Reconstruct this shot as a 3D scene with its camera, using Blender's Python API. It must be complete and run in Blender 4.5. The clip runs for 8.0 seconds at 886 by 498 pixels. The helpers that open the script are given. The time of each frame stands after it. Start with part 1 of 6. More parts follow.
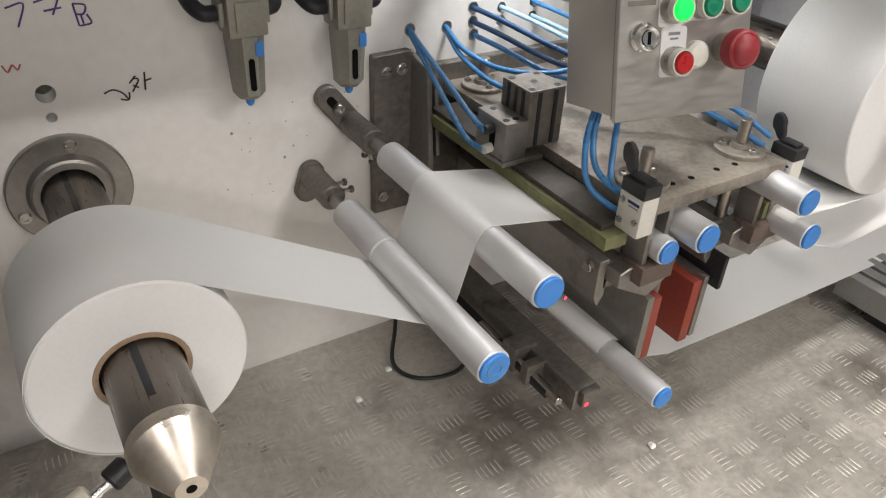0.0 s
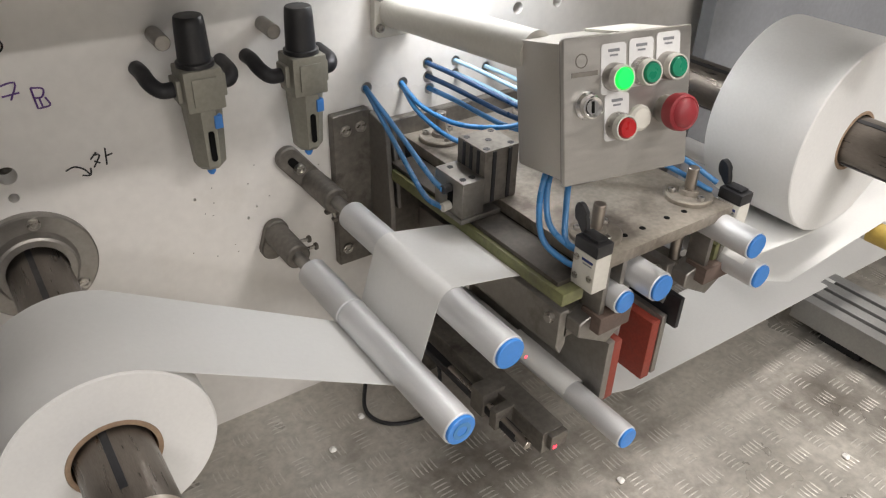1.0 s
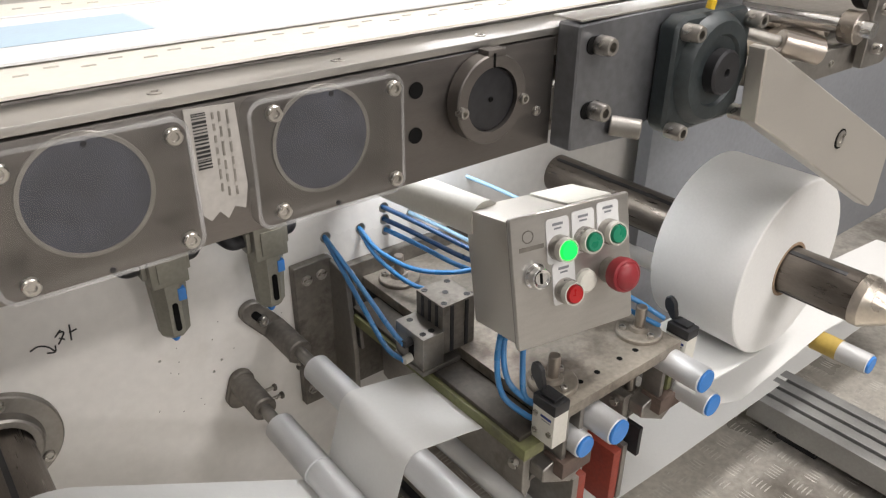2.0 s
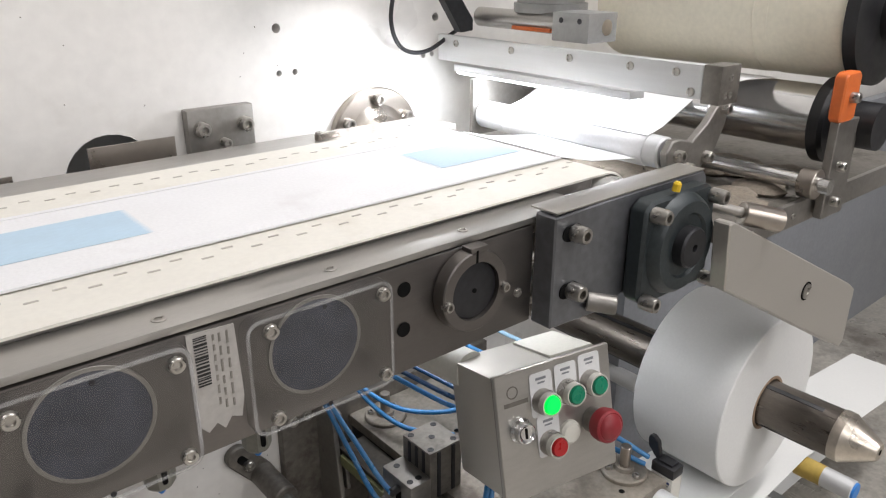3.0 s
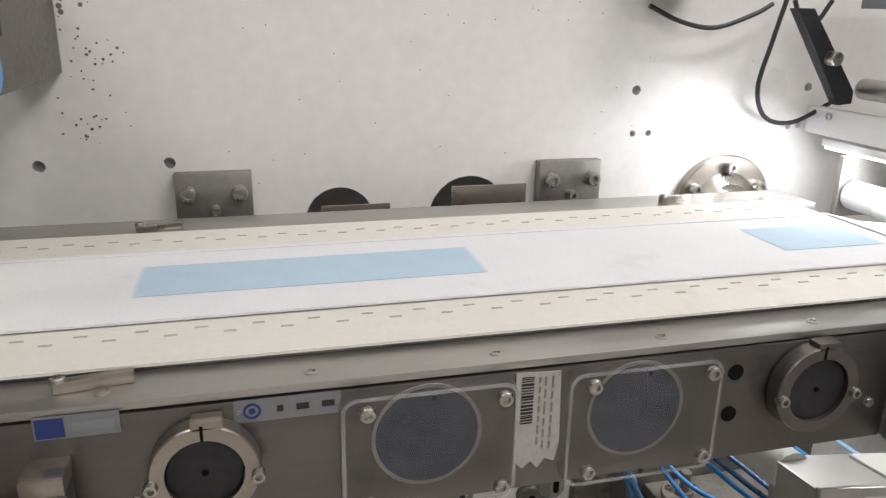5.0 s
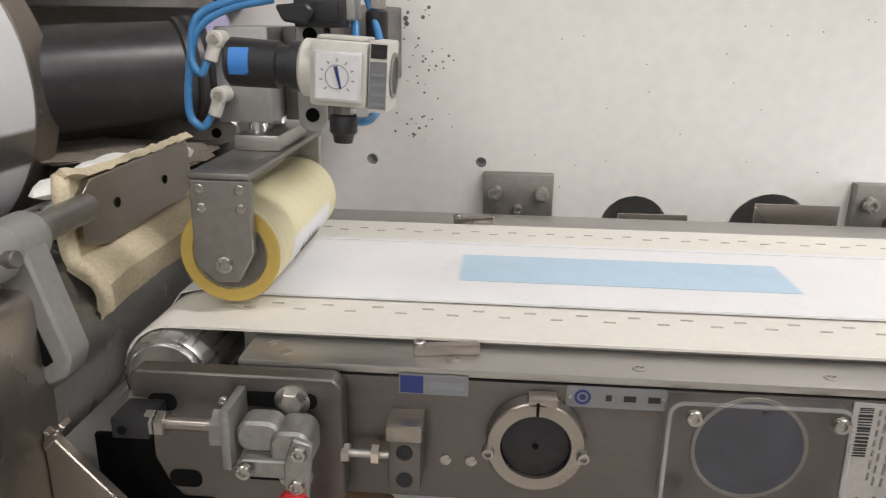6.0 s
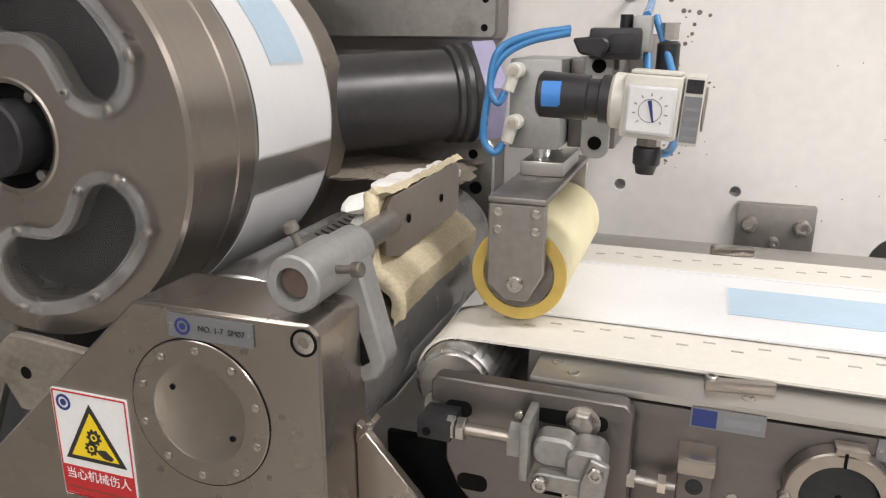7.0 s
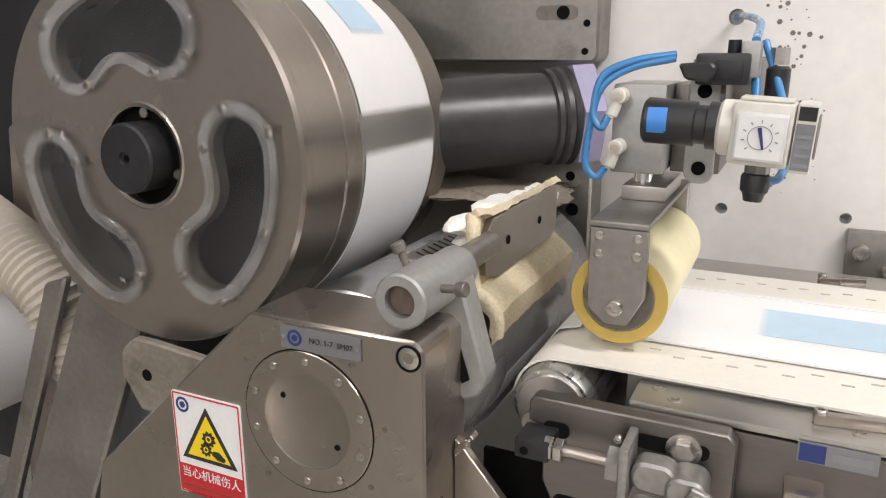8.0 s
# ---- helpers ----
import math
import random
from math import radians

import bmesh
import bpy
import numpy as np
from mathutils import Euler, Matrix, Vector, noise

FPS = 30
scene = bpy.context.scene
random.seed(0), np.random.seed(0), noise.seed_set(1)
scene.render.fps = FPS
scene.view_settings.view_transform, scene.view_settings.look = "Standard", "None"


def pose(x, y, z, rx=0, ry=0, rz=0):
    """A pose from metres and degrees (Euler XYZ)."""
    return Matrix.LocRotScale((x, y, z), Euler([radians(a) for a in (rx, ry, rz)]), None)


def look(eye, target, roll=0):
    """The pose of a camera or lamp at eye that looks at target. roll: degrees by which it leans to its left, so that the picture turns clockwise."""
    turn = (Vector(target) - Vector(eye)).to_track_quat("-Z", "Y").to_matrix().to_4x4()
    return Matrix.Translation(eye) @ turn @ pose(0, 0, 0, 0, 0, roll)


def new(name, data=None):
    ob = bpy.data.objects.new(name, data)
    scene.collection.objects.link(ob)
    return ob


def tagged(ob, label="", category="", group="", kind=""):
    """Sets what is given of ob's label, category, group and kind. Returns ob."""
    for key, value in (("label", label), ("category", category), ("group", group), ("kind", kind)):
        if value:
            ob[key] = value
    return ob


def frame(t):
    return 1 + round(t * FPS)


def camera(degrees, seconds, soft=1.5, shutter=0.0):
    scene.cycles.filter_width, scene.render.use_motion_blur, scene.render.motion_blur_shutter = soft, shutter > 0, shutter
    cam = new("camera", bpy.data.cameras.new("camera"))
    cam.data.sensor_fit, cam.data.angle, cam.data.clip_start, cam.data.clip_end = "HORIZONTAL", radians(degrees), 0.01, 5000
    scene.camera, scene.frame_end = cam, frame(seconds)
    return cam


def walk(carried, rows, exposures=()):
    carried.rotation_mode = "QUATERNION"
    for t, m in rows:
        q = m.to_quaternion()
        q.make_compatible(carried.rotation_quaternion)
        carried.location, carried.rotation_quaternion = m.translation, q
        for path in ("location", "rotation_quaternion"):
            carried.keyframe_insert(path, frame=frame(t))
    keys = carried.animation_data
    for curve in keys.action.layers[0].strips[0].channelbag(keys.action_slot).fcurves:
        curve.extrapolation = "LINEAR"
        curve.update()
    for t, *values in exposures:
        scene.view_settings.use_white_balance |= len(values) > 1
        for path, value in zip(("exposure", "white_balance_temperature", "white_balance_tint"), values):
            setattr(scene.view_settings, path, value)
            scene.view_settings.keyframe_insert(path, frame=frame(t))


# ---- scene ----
cam = camera(61.5, 8.0, soft=1.15, shutter=0.1)
walk(cam, [
    (0.0, look((-0.08, -0.915, 0.904), (0.835, 0.474, -0.208), 3.1)),
    (0.5, look((-0.073, -0.914, 0.913), (0.87, 0.458, -0.196), 2.5)),
    (1, look((-0.064, -0.912, 0.967), (0.918, 0.452, -0.118), 1.8)),
    (1.5, look((-0.052, -0.901, 1.035), (0.98, 0.46, -0.005), 0.9)),
    (2, look((-0.041, -0.889, 1.09), (1.063, 0.484, 0.143), 0.4)),
    (2.2, look((-0.039, -0.885, 1.111), (1.096, 0.49, 0.205), 0.3)),
    (3.3, look((-0.039, -0.876, 1.181), (1.167, 0.569, 0.504), 0.0)),
    (3.5, look((-0.045, -0.87, 1.184), (1.149, 0.599, 0.537), 0.1)),
    (4, look((-0.052, -0.875, 1.189), (0.997, 0.714, 0.576), 0.3)),
    (4.2, look((-0.049, -0.874, 1.187), (0.919, 0.767, 0.576), 0.6)),
    (5.3, look((-0.074, -0.892, 1.181), (0.212, 0.99, 0.569), 1.1)),
    (5.5, look((-0.089, -0.898, 1.182), (0.072, 1.0, 0.572), 1.2)),
    (6, look((-0.125, -0.907, 1.183), (-0.266, 0.995, 0.582), 0.9)),
    (6.5, look((-0.168, -0.92, 1.188), (-0.576, 0.948, 0.6), 0.5)),
    (7, look((-0.198, -0.937, 1.194), (-0.812, 0.881, 0.628), 0.3)),
    (7.5, look((-0.208, -0.948, 1.198), (-0.957, 0.824, 0.652), 0.1)),
    (8, look((-0.204, -0.952, 1.2), (-1.037, 0.79, 0.679), -0.1)),
], exposures=[(0.0, 0.0, 6500, 10), (1.0, 0.02, 6500, 10), (2.2, -0.08, 6400, 10), (3.3, -0.6, 6180, 10), (4.2, -0.72, 6180, 10), (5.4, -0.69, 6300, 10), (6.5, -0.22, 6350, 10), (7.2, -0.05, 6400, 11), (8.0, 0.0, 6400, 11)])

# ---- light ----
world = bpy.data.worlds.new("hall_light")
scene.world = world
world.use_nodes = True
world.node_tree.nodes["Background"].inputs[0].default_value = (0.9, 0.95, 1.0, 1)
world.node_tree.nodes["Background"].inputs[1].default_value = 0.25


def area_lamp(name, m, sx, sy, watts, colour):
    data = bpy.data.lights.new(name, "AREA")
    data.shape, data.size, data.size_y, data.energy, data.color = "RECTANGLE", sx, sy, watts, colour
    ob = new(name, data)
    ob.matrix_world = m
    return ob


WARM = (1.0, 0.945, 0.905)
# Unseen hall lamps, placed and powered for the brightness wanted on the machine
HALL_LIGHTS = [(-1.3, -1.6, 15), (1.30, -0.95, 70), (-0.7, -3.6, 26), (1.8, -3.6, 82), (-1.6, -6.6, 150), (1.2, -6.6, 115)]
for lx, ly, lw in HALL_LIGHTS:
    area_lamp("ceiling_tube_light", pose(lx, ly, 3.12), 1.25, 0.22, lw, WARM)
# unseen strip light inferred under the cross bar at the head of the belt
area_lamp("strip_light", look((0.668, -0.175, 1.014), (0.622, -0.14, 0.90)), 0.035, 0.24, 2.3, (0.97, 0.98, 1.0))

# unseen lamp added under the belt table to brighten the tube outlets
area_lamp("added_table_light", look((0.565, -0.088, 0.852), (0.60, -0.03, 0.60)), 0.17, 0.02, 1.15, (0.97, 0.98, 1.0))

# ---- materials ----
MATS = {}


def material(name, colour, rough=0.5, metal=0.0, vary=0.12, scale=18.0, fine=220.0, bump=0.05, stretch=(1, 1, 1),
             stain=None, stain_at=0.6, stain_scale=5.0, coat=0.0, rough_vary=0.12, alpha=1.0, transmission=0.0,
             emission=None, power=0.0, island=0.0, specular=0.5):
    m = bpy.data.materials.new(name)
    m.use_nodes = True
    nt = m.node_tree
    N, L = nt.nodes, nt.links
    b = N["Principled BSDF"]
    tc = N.new("ShaderNodeTexCoord")
    mp = N.new("ShaderNodeMapping")
    mp.inputs["Scale"].default_value = stretch
    L.new(tc.outputs["Object"], mp.inputs["Vector"])
    n1 = N.new("ShaderNodeTexNoise")
    n1.inputs["Scale"].default_value, n1.inputs["Detail"].default_value = scale, 5
    n2 = N.new("ShaderNodeTexNoise")
    n2.inputs["Scale"].default_value, n2.inputs["Detail"].default_value = fine, 3
    L.new(mp.outputs[0], n1.inputs["Vector"])
    L.new(mp.outputs[0], n2.inputs["Vector"])
    add = N.new("ShaderNodeMath")
    add.operation = "ADD"
    L.new(n1.outputs[0], add.inputs[0])
    L.new(n2.outputs[0], add.inputs[1])
    rg = N.new("ShaderNodeMapRange")
    rg.inputs[1].default_value, rg.inputs[2].default_value = 0.7, 1.3
    rg.inputs[3].default_value, rg.inputs[4].default_value = 1 - vary, 1 + vary
    L.new(add.outputs[0], rg.inputs[0])
    mul = N.new("ShaderNodeMix")
    mul.data_type, mul.blend_type = "RGBA", "MULTIPLY"
    mul.inputs[0].default_value = 1.0
    mul.inputs[6].default_value = (*colour, 1)
    comb = N.new("ShaderNodeCombineColor")
    for i in range(3):
        L.new(rg.outputs[0], comb.inputs[i])
    L.new(comb.outputs[0], mul.inputs[7])
    out = mul.outputs[2]
    if stain:
        n3 = N.new("ShaderNodeTexNoise")
        n3.inputs["Scale"].default_value, n3.inputs["Detail"].default_value, n3.inputs["Roughness"].default_value = stain_scale, 8, 0.65
        L.new(tc.outputs["Object"], n3.inputs["Vector"])
        r3 = N.new("ShaderNodeMapRange")
        r3.inputs[1].default_value, r3.inputs[2].default_value = stain_at, stain_at + 0.16
        L.new(n3.outputs[0], r3.inputs[0])
        mx = N.new("ShaderNodeMix")
        mx.data_type = "RGBA"
        L.new(r3.outputs[0], mx.inputs[0])
        L.new(out, mx.inputs[6])
        mx.inputs[7].default_value = (*stain, 1)
        out = mx.outputs[2]
    L.new(out, b.inputs["Base Color"])
    rr = N.new("ShaderNodeMapRange")
    rr.inputs[1].default_value, rr.inputs[2].default_value = 0.3, 0.7
    rr.inputs[3].default_value, rr.inputs[4].default_value = max(0.02, rough - rough_vary), min(1, rough + rough_vary)
    L.new(n1.outputs[0], rr.inputs[0])
    L.new(rr.outputs[0], b.inputs["Roughness"])
    b.inputs["Metallic"].default_value = metal
    b.inputs["Coat Weight"].default_value = coat
    b.inputs["Specular IOR Level"].default_value = specular
    b.inputs["Transmission Weight"].default_value = transmission
    b.inputs["Alpha"].default_value = alpha
    if emission:
        b.inputs["Emission Color"].default_value = (*emission, 1)
        b.inputs["Emission Strength"].default_value = power
    if bump:
        bp = N.new("ShaderNodeBump")
        bp.inputs["Strength"].default_value, bp.inputs["Distance"].default_value = bump, 0.002
        L.new(n2.outputs[0], bp.inputs["Height"])
        L.new(bp.outputs[0], b.inputs["Normal"])
    MATS[name] = m
    return m


WALL = material("white_machine_paint", (0.74, 0.72, 0.69), 0.36, 0, 0.05, 3, 60, 0.04, stain=(0.61, 0.58, 0.535), stain_at=0.56, stain_scale=2.8, coat=0.1)
FLOOR = material("dusty_tread_plate", (0.47, 0.445, 0.40), 0.42, 0.4, 0.2, 7, 90, 0.12, stain=(0.21, 0.19, 0.165), stain_at=0.50, stain_scale=4, rough_vary=0.2)
TREAD = material("worn_tread_ridge", (0.52, 0.50, 0.46), 0.42, 0.45, 0.2, 20, 150, 0.06)
STEEL = material("brushed_stainless", (0.47, 0.455, 0.43), 0.36, 0.9, 0.07, 3, 40, 0.03, stretch=(4, 60, 60), rough_vary=0.08)
# Darker copy of the stainless: the front plate's weaker light is in its colour
FRAME = material("brown_and_shaded_stainless", (0.175, 0.162, 0.152), 0.40, 0.9, 0.08, 3, 40, 0.03, stretch=(4, 60, 60), rough_vary=0.08, stain=(0.145, 0.13, 0.12), stain_at=0.56, stain_scale=9)
SATIN = material("satin_plated_steel", (0.35, 0.315, 0.28), 0.30, 0.9, 0.05, 8, 120, 0.02, rough_vary=0.07)
PLATED = material("dull_nickel_plate", (0.30, 0.285, 0.265), 0.45, 0.85, 0.12, 10, 120, 0.04, stain=(0.17, 0.155, 0.14), stain_at=0.6, stain_scale=12)
GRIMY = material("grimy_steel", (0.20, 0.185, 0.165), 0.55, 0.75, 0.22, 14, 120, 0.08, stain=(0.09, 0.08, 0.07), stain_at=0.55, stain_scale=18)
DUSTY = material("dusty_steel_plate", (0.29, 0.26, 0.22), 0.55, 0.5, 0.2, 12, 140, 0.08, stain=(0.12, 0.098, 0.08), stain_at=0.50, stain_scale=9)
# Blackened steel; also the dark put into gaps and the block's grooves
DARK = material("black_oxide_and_gap_shade", (0.032, 0.032, 0.035), 0.45, 0.5, 0.2, 14, 160, 0.05)
BLUED = material("blued_dark_steel", (0.20, 0.205, 0.22), 0.40, 0.75, 0.15, 12, 120, 0.04, stain=(0.07, 0.07, 0.075), stain_at=0.6, stain_scale=12)
STICKER = material("aged_sticker_paper", (0.41, 0.39, 0.365), 0.6, 0, 0.12, 25, 160, 0.03, stain=(0.34, 0.31, 0.28), stain_at=0.52, stain_scale=30)
GLOSSDARK = material("dusty_dark_barrel", (0.05, 0.048, 0.05), 0.38, 0.3, 0.2, 9, 90, 0.03, stain=(0.20, 0.20, 0.20), stain_at=0.66, stain_scale=11)
CAST = material("dark_green_cast_housing", (0.030, 0.038, 0.041), 0.42, 0.2, 0.2, 20, 200, 0.1)
# Pale for the side plate; on the box it carries light in its colour
SIDEPLATE = material("pale_plate_and_lit_box_steel", (0.52, 0.495, 0.455), 0.42, 0.6, 0.06, 6, 90, 0.03, stretch=(4, 40, 40), rough_vary=0.08)
ALU = material("anodised_aluminium", (0.66, 0.665, 0.67), 0.5, 0.5, 0.05, 8, 150, 0.02, stretch=(30, 2, 30), rough_vary=0.08)
ALUDULL = material("dull_cast_aluminium", (0.38, 0.38, 0.37), 0.5, 0.7, 0.08, 12, 200, 0.06)
CHROME = material("polished_chrome", (0.74, 0.74, 0.74), 0.2, 1.0, 0.05, 6, 80, 0.01, rough_vary=0.05)
BOLT = material("zinc_bolt", (0.45, 0.43, 0.40), 0.33, 0.95, 0.15, 60, 300, 0.04)
ROLLER = material("satin_roller_steel", (0.58, 0.575, 0.56), 0.32, 0.95, 0.08, 8, 120, 0.02, stretch=(30, 2, 30))
ZINC = material("dull_zinc_casting", (0.32, 0.315, 0.30), 0.46, 0.8, 0.15, 30, 200, 0.05, stain=(0.26, 0.245, 0.22), stain_at=0.56, stain_scale=40)
# Darker, browner steel with random blotches, for the bar beside the port block
DARKBROWN = material("dark_brown_steel", (0.075, 0.066, 0.056), 0.5, 0.5, 0.25, 18, 140, 0.06, stain=(0.035, 0.03, 0.027), stain_at=0.55, stain_scale=14)
# Near-black laid on as slabs and discs for the shade inside holes and gaps
SHADEBLACK = material("recess_shade_black", (0.006, 0.006, 0.006), 0.9, 0, 0.2, 10, 100, 0, specular=0.1)
PAPER = material("white_film_web", (0.73, 0.73, 0.715), 0.48, 0, 0.02, 5, 180, 0.015, rough_vary=0.06)
ROLLSIDE = material("wound_roll_edge", (0.71, 0.71, 0.70), 0.65, 0, 0.03, 6, 260, 0.04)
CORE = material("cardboard_core", (0.30, 0.21, 0.14), 0.8, 0, 0.15, 30, 200, 0.1)
SHAFT = material("dark_air_shaft", (0.17, 0.15, 0.13), 0.35, 0.85, 0.15, 10, 80, 0.03, stretch=(20, 2, 20))
CONE = material("turned_shaft_nose", (0.68, 0.62, 0.54), 0.36, 0.95, 0.1, 20, 150, 0.03)
BLUECAP = material("blue_plastic_cap", (0.045, 0.22, 0.62), 0.42, 0, 0.06, 30, 200, 0.02)
HOSE = material("blue_pneumatic_tube", (0.045, 0.20, 0.45), 0.32, 0, 0.08, 20, 120, 0.01, coat=0.2)
HOSEDARK = material("dark_blue_tube", (0.012, 0.05, 0.13), 0.35, 0, 0.08, 20, 120, 0.01)
HOSEPALE = material("pale_blue_tube", (0.35, 0.55, 0.72), 0.35, 0, 0.06, 20, 120, 0.01)
BLACK = material("black_plastic", (0.018, 0.018, 0.02), 0.42, 0, 0.15, 30, 260, 0.03)
PALEPLASTIC = material("pale_grey_plastic", (0.60, 0.585, 0.53), 0.45, 0, 0.05, 20, 200, 0.02)
REGBODY = material("grey_green_regulator_metal", (0.27, 0.26, 0.22), 0.5, 0.35, 0.1, 25, 200, 0.05)
GREENBAR = material("faded_green_bar", (0.165, 0.17, 0.075), 0.6, 0, 0.18, 15, 120, 0.05, stain=(0.095, 0.09, 0.06), stain_at=0.52, stain_scale=10)
REDPAD = material("red_silicone_pad", (0.25, 0.04, 0.024), 0.6, 0, 0.18, 22, 200, 0.06, stain=(0.22, 0.05, 0.035), stain_at=0.56, stain_scale=18)
BROWN = material("worn_brown_pad", (0.12, 0.085, 0.07), 0.65, 0, 0.2, 25, 200, 0.08)
BELT = material("cream_conveyor_belt", (0.73, 0.705, 0.64), 0.55, 0, 0.04, 6, 200, 0.03, stain=(0.63, 0.59, 0.51), stain_at=0.58, stain_scale=7)
NONWOVEN = material("white_nonwoven", (0.76, 0.76, 0.77), 0.75, 0, 0.04, 14, 320, 0.08, stain=(0.68, 0.665, 0.675), stain_at=0.6, stain_scale=9)
BLUEPRINT = material("pale_blue_printed_layer", (0.47, 0.61, 0.73), 0.7, 0, 0.07, 25, 260, 0.05)
POLYYELLOW = material("yellow_polyurethane", (0.52, 0.37, 0.09), 0.4, 0, 0.1, 30, 150, 0.03)
POLYCREAM = material("cream_polyurethane", (0.74, 0.68, 0.44), 0.5, 0, 0.06, 12, 160, 0.03, stain=(0.62, 0.53, 0.30), stain_at=0.6, stain_scale=10)
CREAMROLL = material("cream_rubber_roll", (0.82, 0.77, 0.63), 0.5, 0, 0.06, 8, 140, 0.03)
FELT = material("frayed_felt", (0.62, 0.54, 0.38), 0.95, 0, 0.16, 22, 320, 0.5)
LINT = material("white_lint", (0.78, 0.77, 0.74), 0.95, 0, 0.1, 30, 300, 0.4)
DUST = material("brown_fibre_dust", (0.24, 0.205, 0.165), 0.95, 0, 0.25, 40, 300, 0.6)


def clear_acrylic(name, haze, rough, shine):
    """Clear sheet: light passes straight through, with gloss by angle and a little milky scuffing."""
    m = bpy.data.materials.new(name)
    m.use_nodes = True
    N, L = m.node_tree.nodes, m.node_tree.links
    N.remove(N["Principled BSDF"])
    clear, gloss, milk = N.new("ShaderNodeBsdfTransparent"), N.new("ShaderNodeBsdfGlossy"), N.new("ShaderNodeBsdfDiffuse")
    clear.inputs[0].default_value = (0.93, 0.93, 0.93, 1)
    milk.inputs[0].default_value = (0.72, 0.72, 0.73, 1)
    gloss.inputs[1].default_value = rough
    tc, n = N.new("ShaderNodeTexCoord"), N.new("ShaderNodeTexNoise")
    n.inputs["Scale"].default_value, n.inputs["Detail"].default_value = 22, 6
    L.new(tc.outputs["Object"], n.inputs["Vector"])
    r = N.new("ShaderNodeMapRange")
    r.inputs[1].default_value, r.inputs[2].default_value = 0.35, 0.75
    r.inputs[3].default_value, r.inputs[4].default_value = haze * 0.4, haze * 1.8
    L.new(n.outputs[0], r.inputs[0])
    a, c, f = N.new("ShaderNodeMixShader"), N.new("ShaderNodeMixShader"), N.new("ShaderNodeLayerWeight")
    f.inputs[0].default_value = 0.5
    p, k = N.new("ShaderNodeMath"), N.new("ShaderNodeMath")
    p.operation, k.operation = "POWER", "MULTIPLY_ADD"
    p.inputs[1].default_value = 4.0
    k.inputs[1].default_value, k.inputs[2].default_value = 0.8 * shine, 0.045 * shine
    L.new(f.outputs["Facing"], p.inputs[0])
    L.new(p.outputs[0], k.inputs[0])
    L.new(k.outputs[0], c.inputs[0])
    L.new(r.outputs[0], a.inputs[0])
    L.new(clear.outputs[0], a.inputs[1])
    L.new(milk.outputs[0], a.inputs[2])
    L.new(a.outputs[0], c.inputs[1])
    L.new(gloss.outputs[0], c.inputs[2])
    L.new(c.outputs[0], N["Material Output"].inputs["Surface"])
    MATS[name] = m
    return m


ACRYLIC = clear_acrylic("scuffed_acrylic_cover", 0.0, 0.30, 0.6)
CLEARWINDOW = clear_acrylic("clear_acrylic_window", 0.008, 0.10, 0.9)
# Extra milk and gloss put the bright edge light into the rims
CLEAREDGE = clear_acrylic("bright_edge_acrylic", 0.13, 0.10, 1.5)
BLACKSMEAR = material("black_glue_smear", (0.05, 0.048, 0.05), 0.5, 0, 0.4, 60, 300, 0.05, alpha=0.85)
# Colour holds the opening's dark and the milky haze of its cover
WINDOWGREY = material("port_dark_and_cover_haze", (0.060, 0.063, 0.078), 0.6, 0.0, 0.25, 28, 60, 0.0, specular=0.3)
LABELWHITE = material("white_label", (0.72, 0.72, 0.72), 0.5, 0, 0.04, 30, 200, 0.0)
TAGALU = material("printed_metal_tag", (0.23, 0.235, 0.25), 0.4, 0.5, 0.05, 30, 200, 0.0)
INKBLUE = material("blue_ink", (0.018, 0.035, 0.16), 0.5, 0, 0.05, 30, 200, 0.0)
INKBLACK = material("black_ink", (0.02, 0.02, 0.02), 0.6, 0, 0.1, 30, 200, 0.0)
INKPURPLE = material("purple_marker", (0.12, 0.05, 0.22), 0.6, 0, 0.1, 30, 200, 0.0)
INKRED = material("faded_red_marker", (0.50, 0.16, 0.13), 0.6, 0, 0.1, 30, 200, 0.0)
SIGNYELLOW = material("sign_yellow", (0.78, 0.58, 0.01), 0.4, 0, 0.03, 20, 200, 0.0)
SIGNRED = material("sign_red", (0.46, 0.02, 0.025), 0.4, 0, 0.04, 20, 200, 0.0)
REDBTN = material("red_button", (0.42, 0.012, 0.015), 0.35, 0, 0.05, 30, 200, 0.0)
ESTOP = material("dusty_red_mushroom", (0.27, 0.022, 0.03), 0.5, 0, 0.1, 30, 200, 0.02)
GREENOFF = material("unlit_green_button", (0.01, 0.22, 0.12), 0.3, 0, 0.05, 30, 200, 0.0)
GREENLIT = material("lit_green_button", (0.0, 0.7, 0.1), 0.4, 0, 0.02, 30, 200, 0.0, emission=(0.01, 1.0, 0.08), power=1.05)
ORANGE = material("orange_plastic", (0.72, 0.16, 0.03), 0.4, 0, 0.06, 30, 200, 0.0)
YELLOWCAP = material("yellow_grease_cap", (0.75, 0.5, 0.02), 0.45, 0, 0.05, 30, 200, 0.0)
LAMPGLOW = material("strip_light_lens", (0.9, 0.9, 0.9), 0.4, 0, 0, 10, 100, 0, emission=(0.97, 0.98, 1.0), power=13)
TUBEGLOW = material("fluorescent_tube", (0.9, 0.9, 0.9), 0.4, 0, 0, 10, 100, 0, emission=(1.0, 0.97, 0.93), power=6)
LASER = material("red_sensor_spot", (0.6, 0.02, 0.02), 0.4, 0, 0, 10, 100, 0, emission=(1.0, 0.04, 0.08), power=2.5)
HALLGREY = material("hall_wall_paint", (0.52, 0.53, 0.54), 0.7, 0, 0.06, 3, 40, 0.02)
